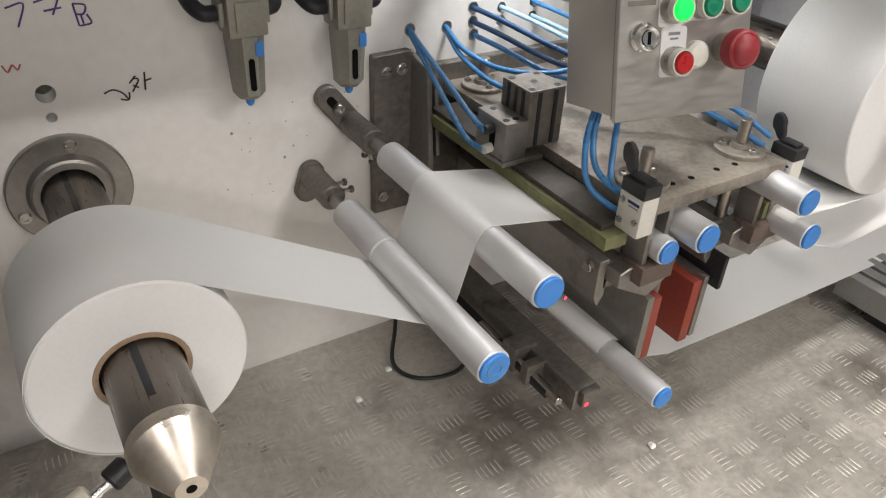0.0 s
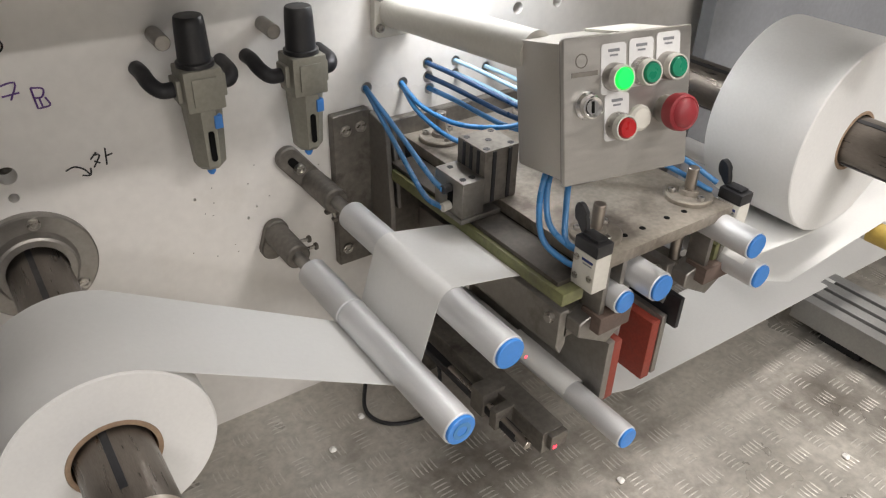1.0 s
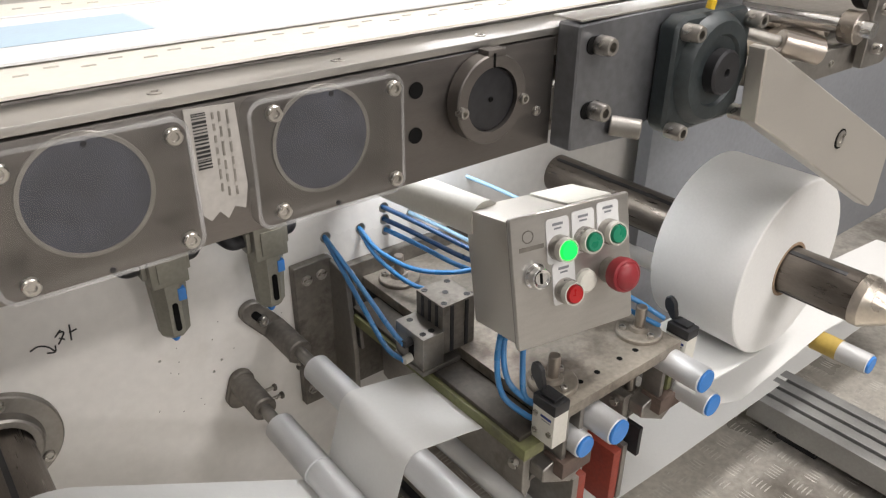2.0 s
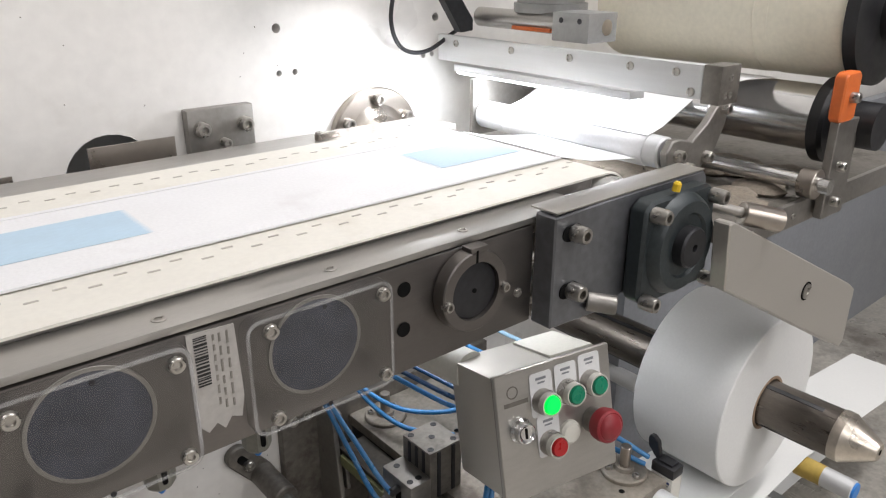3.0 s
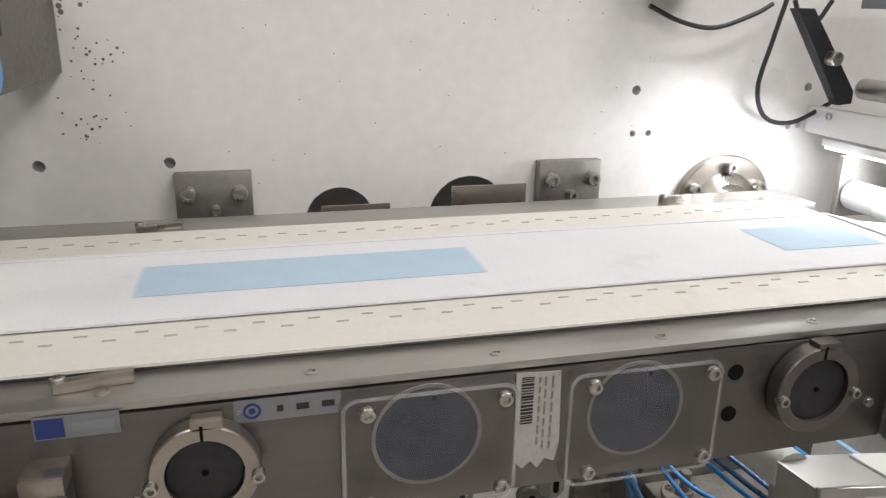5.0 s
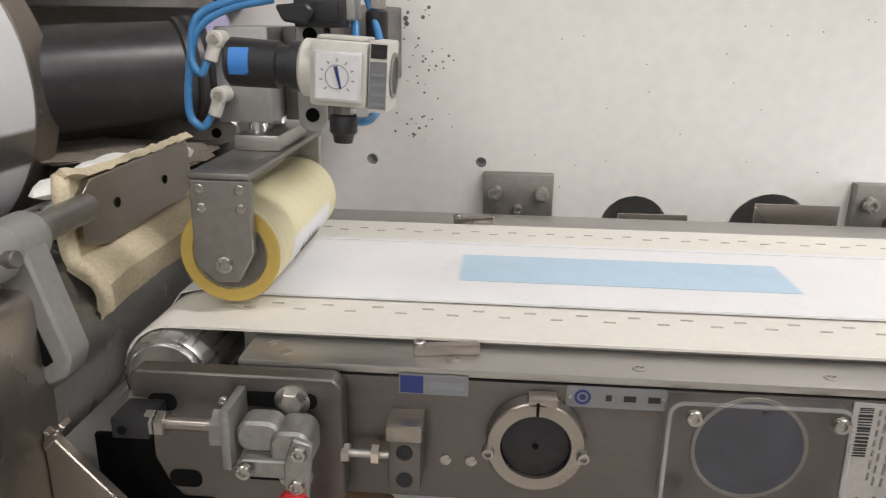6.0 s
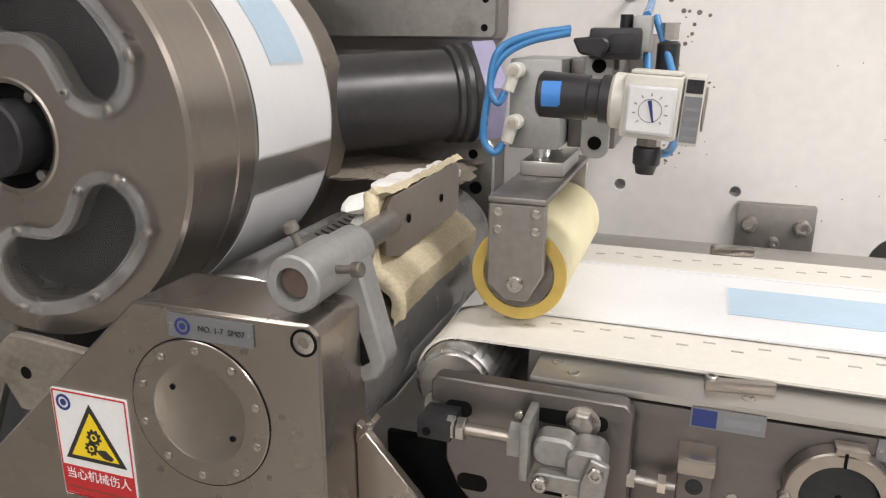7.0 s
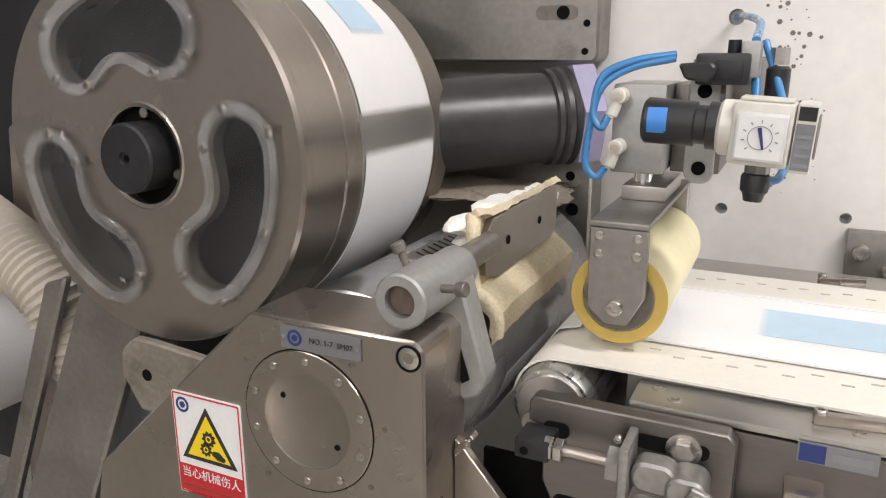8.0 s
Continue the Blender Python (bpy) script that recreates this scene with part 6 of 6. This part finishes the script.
part("dark_bar", box(0.450, 0.496, -0.425, -0.06, 0.4702, 0.4770, 0.001), DARKBROWN, S)
part("rear_beam", box(0.50, 0.745, -0.06, -0.02, 0.40, 0.476), DARK, S)
# near-black block stands in for the shade under the plate's left edge
part("under_plate_shade", box(0.502, 0.526, -0.40, -0.03, 0.4592, 0.4758), SHADEBLACK, S)
# cylinder block on the plate
cb = part("cylinder_block", box(0.467, 0.522, -0.258, -0.200, 0.4932, 0.568, 0.0015), GRIMY, S, "ribbed grey cylinder block")
for y in (-0.245, -0.230, -0.215):
    part("groove", box(0.4658, 0.468, y - 0.0028, y + 0.0028, 0.500, 0.566, 0.0003), DARK, cb)
for x in (0.482, 0.507):
    part("groove", box(x - 0.0028, x + 0.0028, -0.2595, -0.257, 0.495, 0.566, 0.0003), DARK, cb)
for x, y in ((0.475, -0.250), (0.514, -0.250), (0.475, -0.208), (0.514, -0.208), (0.494, -0.229)):
    screw(cb, (x, y, 0.568), 0.0045, 0.0005, UP, mat=DARK)
cb2 = part("port_block", box(0.432, 0.4662, -0.262, -0.200, 0.4842, 0.534, 0.0015), PLATED, S)
part("block_foot", box(0.430, 0.494, -0.264, -0.198, 0.4772, 0.4840, 0.001), PLATED, cb2)
for y, z in ((-0.235, 0.520), (-0.235, 0.494)):
    part("air_fitting", rod((0.432, y, z), (0.418, y - 0.002, z), 0.006, 16, 0.001), BLACK if z > 0.5 else PALEPLASTIC, cb2)
part("port_slot", box(0.4312, 0.4322, -0.241, -0.230, 0.494, 0.518, 0), SHADEBLACK, cb2)
for x, y in ((0.440, -0.250), (0.454, -0.250), (0.447, -0.212)):
    screw(cb2, (x, y, 0.534), 0.0045, 0.0005, UP, mat=DARK)
# jaws and pads under the plate
for x0, x1, dx in ((0.500, 0.592, 0), (0.700, 0.792, 0)):
    j = part("jaw_bar", slab([(x0, 0.372), (x0 + 0.055, 0.340), (x1, 0.365), (x1 + 0.004, 0.385), (x0 + 0.03, 0.402), (x0, 0.392)], -0.424, -0.395, 0.0015), PLATED, S)
    part("brown_pad", box(x0 + 0.018, x0 + 0.072, -0.440, -0.405, 0.378, 0.404, 0.0015), BROWN, j)
    part("jaw_arm", box(x0 - 0.002, x0 + 0.028, -0.40, -0.06, 0.356, 0.396), GRIMY, j)
    part("leg", box(x0 + 0.022, x0 + 0.030, -0.432, -0.400, 0.402, 0.4758, 0.001), PLATED, S)
    part("leg", box(x0 + 0.050, x0 + 0.058, -0.432, -0.400, 0.402, 0.4758, 0.001), PLATED, S)
    part("jaw_pin", rod((x0 - 0.008, -0.385, 0.388), (x0 - 0.022, -0.388, 0.388), 0.006, 18, 0.001), BOLT, j)
    part("pin_head", rod((x0 - 0.016, -0.386, 0.388), (x0 - 0.0195, -0.3866, 0.388), 0.008, 6), BOLT, j)
    part("face_plate", slab([(x0 - 0.012, 0.400), (x0 - 0.012, 0.345), (x0 - 0.004, 0.330), (x0 + 0.004, 0.345), (x0 + 0.004, 0.400)], -0.40, -0.08, 0.001), PLATED, j)
for x0, x1, xr0, xr1 in ((0.578, 0.590, 0.5905, 0.608), (0.686, 0.696, 0.668, 0.6855)):
    p = part("pad_plate", box(x0, x1, -0.412, -0.10, 0.212, 0.318, 0.001), PLATED, S, "dull steel pad carrier")
    part("red_pad", box(xr0, xr1, -0.410, -0.10, 0.206, 0.312, 0.002), REDPAD, p, "worn red silicone pad")
part("pad_hanger", box(0.575, 0.70, -0.30, -0.10, 0.318, 0.345), GRIMY, S)
part("steel_pin", rod((0.690, -0.40, 0.310), (0.690, -0.10, 0.310), 0.007, 20), PLATED, S)
part("rear_guard", box(0.520, 0.575, -0.36, -0.06, 0.326, 0.352, 0.001), GRIMY, S)
part("dark_flap", box(0.700, 0.708, -0.425, -0.12, 0.300, 0.352, 0.001), DARK, S)
part("green_tab", box(0.742, 0.782, -0.43, -0.405, 0.405, 0.430, 0.001), GREENBAR, S)


def toggle_valve(x, y, z, turn, label):
    t = thing("toggle_valve", (x, y, z), label, "air valve", "toggle valves")
    m = Matrix.Translation((x, y, z)) @ pose(0, 0, 0, 0, 0, turn)
    part("body", box(-0.0175, 0.0175, -0.012, 0.012, 0, 0.047, 0.0015, m=m), PALEPLASTIC, t, "off-white valve body")
    cap = part("cap", box(-0.0180, 0.0180, -0.0125, 0.0125, 0.0472, 0.063, 0.002, m=m), BLACK, t)
    part("rocker", box(-0.012, 0.012, -0.008, 0.008, 0.0632, 0.067, 0.001, m=m), DARK, cap)
    lean = pose(-0.014, 0, 0.064, 0, -24, 0)
    b = slab([(0.0100 * math.cos(a) * (1.0 if math.sin(a) > 0 else 0.75), 0.017 + 0.018 * math.sin(a)) for a in (math.tau * k / 20 for k in range(20))], -0.005, 0.003, 0.0015)
    bmesh.ops.transform(b, matrix=lean, verts=b.verts[:])
    bmesh.ops.transform(b, matrix=m, verts=b.verts[:])
    part("lever", b, BLACK, t)
    for u, v in ((-0.011, 0.012), (0.011, 0.018), (-0.012, 0.037)):
        s = screw(t, (0, 0, 0), 0.0042, 0.0018)
        s.matrix_basis = Matrix.Translation(-Vector((x, y, z))) @ m @ Matrix.Translation((u, -0.012, v)) @ Vector((0, 0, 1)).rotation_difference(Vector(FRONT)).to_matrix().to_4x4()
    part("print_bar", box(-0.004, 0.013, -0.0123, -0.012, 0.037, 0.0405, 0, m=m), INKBLUE, t)
    part("print_bar", box(-0.002, 0.012, -0.0123, -0.012, 0.033, 0.0345, 0, m=m), GREYPANEL, t)
    return t


toggle_valve(0.482, -0.441, 0.472, -90, "pale toggle valve with black lever on the plate corner")
toggle_valve(0.763, -0.425, 0.446, -90, "pale toggle valve with black lever on the far corner")
for k, pts in enumerate([[(0.484, -0.424, 0.508), (0.478, -0.406, 0.508), (0.470, -0.380, 0.526), (0.480, -0.360, 0.560), (0.505, -0.345, 0.605)],
                         [(0.484, -0.424, 0.486), (0.477, -0.406, 0.486), (0.464, -0.378, 0.506), (0.468, -0.362, 0.550), (0.490, -0.350, 0.600)],
                         [(0.530, -0.35, 0.60), (0.512, -0.362, 0.572), (0.492, -0.382, 0.540), (0.478, -0.402, 0.512), (0.484, -0.424, 0.508)],
                         [(0.745, -0.405, 0.515), (0.71, -0.36, 0.545), (0.66, -0.30, 0.56), (0.60, -0.24, 0.57)],
                         [(0.745, -0.400, 0.500), (0.70, -0.34, 0.530), (0.65, -0.28, 0.545), (0.58, -0.22, 0.56)],
                         [(0.446, 0.004, 0.572), (0.441, -0.06, 0.554), (0.433, -0.13, 0.538), (0.424, -0.20, 0.522), (0.419, -0.236, 0.520)],
                         [(0.446, 0.004, 0.570), (0.437, -0.06, 0.545), (0.427, -0.13, 0.518), (0.416, -0.20, 0.496), (0.419, -0.236, 0.494)],
                         [(0.508, 0.004, 0.568), (0.510, -0.05, 0.548), (0.530, -0.12, 0.54), (0.575, -0.18, 0.55), (0.62, -0.20, 0.57)],
                         [(0.508, 0.004, 0.566), (0.506, -0.05, 0.538), (0.520, -0.13, 0.520), (0.56, -0.20, 0.525)]]):
    solid("air_tube", tube(pts, 0.0037, 12), HOSE, "blue polyurethane air tube", "air tube", "", "blue air tubes")
for k, (y0, z0, mat, pts) in enumerate([(0.553, 0.591, HOSEDARK, None), (0.554, 0.570, HOSEDARK, None), (0.557, 0.550, HOSE, None), (0.605, 0.586, HOSEPALE, None), (0.605, 0.566, HOSEPALE, None), (0.666, 0.588, HOSE, None), (0.666, 0.566, HOSEPALE, None), (0.724, 0.60, HOSEPALE, None)]):
    solid("air_tube", tube([(y0, 0.004, z0), (y0 + 0.015, -0.05, z0 - 0.006), (y0 + 0.04, -0.13, z0 - 0.020), (y0 + 0.05, -0.22, z0 - 0.024 + 0.006 * (k % 3)), (y0 + 0.02, -0.31, z0 - 0.010)], 0.0040 if k < 3 else 0.0034, 10), mat, "air tube coming out of the white plate", "air tube", "", "air tubes from the plate")

# ---- control box on its arm ----
BO = Vector((0.458, -0.380, 0.740))
BU = Vector((0.983, -0.183, 0.0)).normalized()
BW = (math.cos(radians(13)) * Vector((-0.183, -0.983, 0)).normalized() + math.sin(radians(13)) * Vector((0, 0, 1))).normalized()
BV = BW.cross(BU).normalized()
if BV.z < 0:
    BV = -BV
BM = Matrix(((BU.x, -BW.x, BV.x, BO.x), (BU.y, -BW.y, BV.y, BO.y), (BU.z, -BW.z, BV.z, BO.z), (0, 0, 0, 1)))
cbx = thing("control_box", (0.54, -0.33, 0.59), "brushed stainless control box with push buttons and emergency stop", "control box")


def on_box(b):
    bmesh.ops.transform(b, matrix=BM, verts=b.verts[:])
    return b


BH, BWID = 0.150, 0.163
# housing paler than the door: light from behind is put into its colour
part("housing", on_box(box(0.004, BWID - 0.004, 0.011, 0.105, -BH + 0.004, -0.002, 0.003)), SIDEPLATE, cbx)
part("rain_lip", on_box(box(0.002, BWID - 0.002, 0.0065, 0.0105, -BH + 0.002, 0.001, 0.001)), PLATED, cbx)
part("door", on_box(slab(rounded(0, BWID, -BH, 0.004, 0.003, 3), 0.0, 0.006, 0.0012)), STEEL, cbx, "brushed stainless door")
part("top_insert", on_box(box(0.090, BWID - 0.010, 0.018, 0.095, -0.0018, 0.0015, 0.0005)), PALEPLASTIC, cbx)


def on_door(u, v, w):
    return BM @ Vector((u, -w, v))


def disc(u, v, w0, w1, prof=None, r=0.01, seg=32):
    out = (BM.to_3x3() @ Vector((0, -1, 0))).normalized()
    if prof:
        return spin(prof, on_door(u, v, w0), out, seg)
    return spin([(0, r), (w1 - w0 - 0.001, r), (w1 - w0, r - 0.001)], on_door(u, v, w0), out, seg)


def button(u, v, mat, label, clear=True):
    p = part("push_button", disc(u, v, 0.001, 0.012, [(0, 0.0148), (0.008, 0.0148), (0.011, 0.0138), (0.011, 0.0112), (0.0, 0.0112)]), BOLT, cbx, label)
    part("lens", disc(u, v, 0.010, 0.022, [(0, 0.0108), (0.010, 0.0108), (0.0125, 0.0095), (0.0128, 0.0001)]), mat, p)
    part("guard_ring", disc(u, v, 0.012, 0.020, [(0, 0.0118), (0, 0.0138), (0.008, 0.0134), (0.008, 0.0118), (0, 0.0118)]), PALEPLASTIC, p)
    return p


for u, v, w, h in ((0.061, -0.030, 0.031, 0.052), (0.096, -0.027, 0.031, 0.050), (0.131, -0.024, 0.031, 0.050), (0.066, -0.081, 0.031, 0.050)):
    lp = part("legend_plate", on_box(slab(rounded(u - w / 2, u + w / 2, v - h / 2 - 0.002, v + h / 2 - 0.002, 0.004, 3), -0.0010, -0.0001, 0)), LABELWHITE, cbx, "white legend plate")
    part("print_bar", on_box(box(u - 0.007, u + 0.007, -0.0014, -0.0010, v + h / 2 - 0.0105, v + h / 2 - 0.0075, 0)), GREYPANEL, lp)
    part("print_bar", on_box(box(u - 0.005, u + 0.005, -0.0014, -0.0010, v + h / 2 - 0.015, v + h / 2 - 0.013, 0)), GREYPANEL, lp)
button(0.061, -0.040, GREENLIT, "glowing green push button")
button(0.096, -0.038, GREENOFF, "dark green push button")
button(0.130, -0.036, GREENOFF, "dark green push button")
button(0.066, -0.092, REDBTN, "red push button")
kb = part("key_switch", disc(0.028, -0.066, 0.0005, 0.01, [(0, 0.0150), (0.003, 0.0150), (0.006, 0.0125), (0.013, 0.0120), (0.014, 0.0105), (0.012, 0.0075), (0.012, 0.0001)]), CHROME, cbx, "round chrome key switch")
part("key_slot", on_box(box(0.0268, 0.0292, -0.0136, -0.0122, -0.072, -0.060, 0)), SHADEBLACK, kb)
part("blank_plug", disc(0.095, -0.088, 0.0002, 0.008, [(0, 0.0145), (0.004, 0.0140), (0.007, 0.0110), (0.008, 0.0001)]), PALEPLASTIC, cbx, "pale round blanking plug")
es = part("emergency_stop", disc(0.130, -0.083, 0.0005, 0.02, [(0, 0.0155), (0.014, 0.0150), (0.016, 0.0120)]), PLATED, cbx)
part("mushroom", disc(0.130, -0.083, 0.015, 0.04, [(0, 0.0150), (0.003, 0.0195), (0.010, 0.0205), (0.017, 0.0195), (0.019, 0.0172), (0.0185, 0.0160), (0.021, 0.0145), (0.024, 0.0100), (0.0248, 0.0001)]), ESTOP, es, "dusty red mushroom knob")
part("print_mark", disc(0.022, -0.020, 0.0001, 0.0004, [(0, 0.0062), (0, 0.0075), (0.0003, 0.0075), (0.0003, 0.0062), (0, 0.0062)]), GRIMY, cbx)
part("print_bar", on_box(box(0.010, 0.042, -0.0004, -0.0001, -0.036, -0.031, 0)), GRIMY, cbx)
arm = thing("box_holder", (0.49, -0.15, 0.64), "round pale steel tube carrying the control box", "holder")
part("tube", rod((0.487, -0.012, 0.682), (0.497, -0.300, 0.702), 0.024, 40), PALEPLASTIC, arm)
part("foot", slab(rounded(0.455, 0.520, 0.645, 0.718, 0.008, 4), -0.012, -0.0005, 0.001), PALEPLASTIC, arm)
for x, z in ((0.463, 0.703), (0.463, 0.660), (0.512, 0.705), (0.512, 0.658)):
    screw(arm, (x, -0.012, z), 0.006, 0.006)

# ---- filter regulators ----


def regulator(x, z, label):
    """z: the drain's lower end."""
    y = -0.048
    t = thing("filter_regulator", (x, y, z), label, "filter regulator", "filter regulators on the plate")
    part("drain", spin([(0, 0.003), (0.004, 0.0055), (0.009, 0.0055), (0.010, 0.0075), (0.014, 0.0075)], (x, y, z), UP, 18), BLUECAP, t)
    b = bmesh.new()
    rings = []
    for zz, r in ((0.012, 0.0135), (0.018, 0.0185), (0.088, 0.0220), (0.092, 0.0215)):
        rings.append([b.verts.new((x + r * math.cos(radians(22.5 + 45 * k)) * 1.08, y + r * math.sin(radians(22.5 + 45 * k)) * 1.08, z + zz)) for k in range(8)])
    for A, B in zip(rings, rings[1:]):
        for k in range(8):
            b.faces.new((A[k], A[(k + 1) % 8], B[(k + 1) % 8], B[k]))
    b.faces.new(rings[0])
    b.faces.new(rings[-1])
    bowl = part("bowl_guard", b, REGBODY, t)
    part("sight_slot", slab(rounded(x - 0.0035, x + 0.0035, z + 0.026, z + 0.066, 0.003, 3), y - 0.0225, y - 0.0205, 0), SHADEBLACK, bowl)
    part("blue_latch", box(x + 0.006, x + 0.016, y - 0.0235, y - 0.014, z + 0.068, z + 0.085, 0.001), BLUECAP, bowl, "blue plastic latch")
    body = part("body", box(x - 0.0235, x + 0.0235, y - 0.024, y + 0.022, z + 0.0925, z + 0.143, 0.003), REGBODY, t)
    part("gauge_cover", box(x - 0.015, x + 0.015, y - 0.0265, y - 0.024, z + 0.100, z + 0.134, 0.002), REGBODY, body)
    part("side_port", box(x - 0.030, x - 0.0238, y - 0.014, y + 0.014, z + 0.104, z + 0.132, 0.002), REGBODY, body)
    part("side_port", box(x + 0.0238, x + 0.030, y - 0.014, y + 0.014, z + 0.104, z + 0.132, 0.002), REGBODY, body)
    part("knob", spin([(0, 0.0225), (0.005, 0.0225), (0.006, 0.0195), (0.045, 0.0180), (0.056, 0.0170), (0.058, 0.0155)], (x, y, z + 0.143), UP, 32), BLACK, t, "black ribbed regulator knob")
    e = part("elbow", tube([(x - 0.029, y, z + 0.118), (x - 0.044, y, z + 0.119), (x - 0.053, y + 0.010, z + 0.126), (x - 0.055, y + 0.03, z + 0.133), (x - 0.056, 0.0, z + 0.134)], 0.0095, 16), DARK, t)
    part("elbow", tube([(x + 0.029, y, z + 0.118), (x + 0.038, y, z + 0.120), (x + 0.044, y + 0.012, z + 0.124), (x + 0.046, 0.0, z + 0.126)], 0.0100, 16), DARK, t)
    part("wall_stud", rod((x - 0.030, 0, z + 0.172), (x - 0.030, y + 0.01, z + 0.170), 0.0095, 18, 0.001), PLATED, t)
    return t


regulator(0.190, 0.523, "grey green air filter regulator with black knob on the plate")
regulator(0.326, 0.516, "second grey green air filter regulator with a blue latch")

# ---- sensor light spots ----
# glowing discs drawn where the sensor's red light falls
for p in ((0.366, -0.4725, 0.4405), (0.5590, -0.3775, 0.1955)):
    solid("light_spot", spin([(0, 0.0022), (0.0004, 0.0018)], p, FRONT, 12), LASER, "tiny red sensor light spot", "light spot", "", "red sensor spots")

# ---- low things near the floor ----
sb = thing("sensor_bar", (0.52, -0.28, 0.14), "dark greasy sensor bar with small fittings near the floor", "sensor bar")
part("bar", box(0.486, 0.524, -0.402, -0.06, 0.150, 0.188), GRIMY, sb)
part("side_rail", box(0.462, 0.476, -0.37, -0.06, 0.158, 0.172), DARK, sb)
part("rod_end", rod((0.469, -0.392, 0.168), (0.469, -0.20, 0.168), 0.0065, 18, 0.001), SATIN, sb)
part("bracket", box(0.458, 0.500, -0.30, -0.27, 0.150, 0.194), GRIMY, sb)
part("bracket", box(0.455, 0.490, -0.335, -0.32, 0.155, 0.190), GRIMY, sb)
part("sensor_head", box(0.494, 0.524, -0.412, -0.4022, 0.160, 0.186), GRIMY, sb)
part("sensor_led", box(0.498, 0.504, -0.4130, -0.4120, 0.163, 0.168, 0), LASER, sb)
part("post", box(0.48, 0.53, -0.08, -0.03, FLOOR_Z, 0.150), GRIMY, sb)
solid("black_cable", tube([(0.43, -0.004, 0.11), (0.40, -0.05, 0.075), (0.365, -0.11, 0.056), (0.39, -0.16, 0.055), (0.46, -0.17, 0.055), (0.50, -0.13, 0.09), (0.50, -0.10, 0.150)], 0.0035, 10), BLACK, "black cable looped on the floor", "cable")
af = thing("aluminium_profile", (1.25, -0.6, FLOOR_Z), "slotted aluminium profile beam lying low beside the web", "profile beam")
for k in range(4):
    x = 1.178 + k * 0.036
    part("rail", box(x, x + 0.026, -1.3, -0.36, 0.080, 0.130, 0.0015), ALUDULL, af)
part("core", box(1.180, 1.310, -1.298, -0.362, 0.080, 0.115, 0.001), DARK, af)
part("foot", box(1.20, 1.28, -0.50, -0.42, FLOOR_Z, 0.0798), DARK, af)
part("foot", box(1.20, 1.28, -1.2, -1.12, FLOOR_Z, 0.0798), DARK, af)
for x, z, y in ((0.353, -0.1135, 0.05), (0.280, -0.152, 0.05), (0.960, -0.618, 0.05), (0.62, -0.45, 0.05)):
    c = bmesh.new()
    bmesh.ops.create_icosphere(c, subdivisions=2, radius=0.006)
    for v in c.verts:
        v.co = Vector((x, z, 0.0535)) + Vector((v.co.x, v.co.y, v.co.z * 0.5)) + 0.002 * noise.noise_vector(v.co * 200)
    solid("paper_scrap", c, LINT, "small pale scrap lying on the floor", "scrap", "", "scraps on the floor")

# ---- what moves ----
PITCH, PRINT, SPEED = 0.565, 0.275, 1.70
PIECES = 5
LOOP = 4 * PITCH
TOP0, TOP1, TOP_Z, LOW_Z = 0.545, -0.352, 0.9745, 0.915
prints = []
for p in range(4):
    for k in range(PIECES):
        n = PRINT / PIECES
        ob = solid("printed_layer", box(-n / 2, n / 2 , -0.0345, 0.0345, 0, 0.0002, 0), BLUEPRINT, "pale blue printed piece of the moving product web", "printed layer", "", "blue printed layers on the belt")
        prints.append((ob, p * PITCH + k * n + n / 2))


def belt_place(s):
    """A place on the run of the belt: over the top to the drum, then back beneath."""
    s %= LOOP
    top = TOP0 - TOP1
    if s < top:
        return TOP0 - s, TOP_Z
    low = LOOP - top - 2 * (TOP_Z - LOW_Z)
    if s < top + (TOP_Z - LOW_Z):
        return TOP1, TOP_Z - (s - top)
    s -= top + (TOP_Z - LOW_Z)
    if s < low:
        return TOP1 + (TOP0 - TOP1) * s / low, LOW_Z
    return TOP0, LOW_Z + (s - low)


def clock(t):
    """The time for what moves, run ahead over the last tenth of a second to fit the view."""
    return t + 0.3 * max(0.0, t - 7.9)


def motions():
    start = TOP0 + 0.159 - SPEED * 5.5
    for ob, off in prints:
        rows = []
        for f in range(0, 241):
            t = f / FPS
            x, z = belt_place(start + SPEED * clock(t) + off)
            rows.append((t, pose(x, -0.2960, z)))
        walk(ob, rows)
    for ob, speed, phase, t0 in TURNING:
        at = ob.location.copy()
        rows = [(f / FPS, Matrix.Translation(at) @ pose(0, 0, 0, 0, speed * (clock(f / FPS) - t0) - phase, 0)) for f in range(0, 241)]
        walk(ob, rows)


motions()
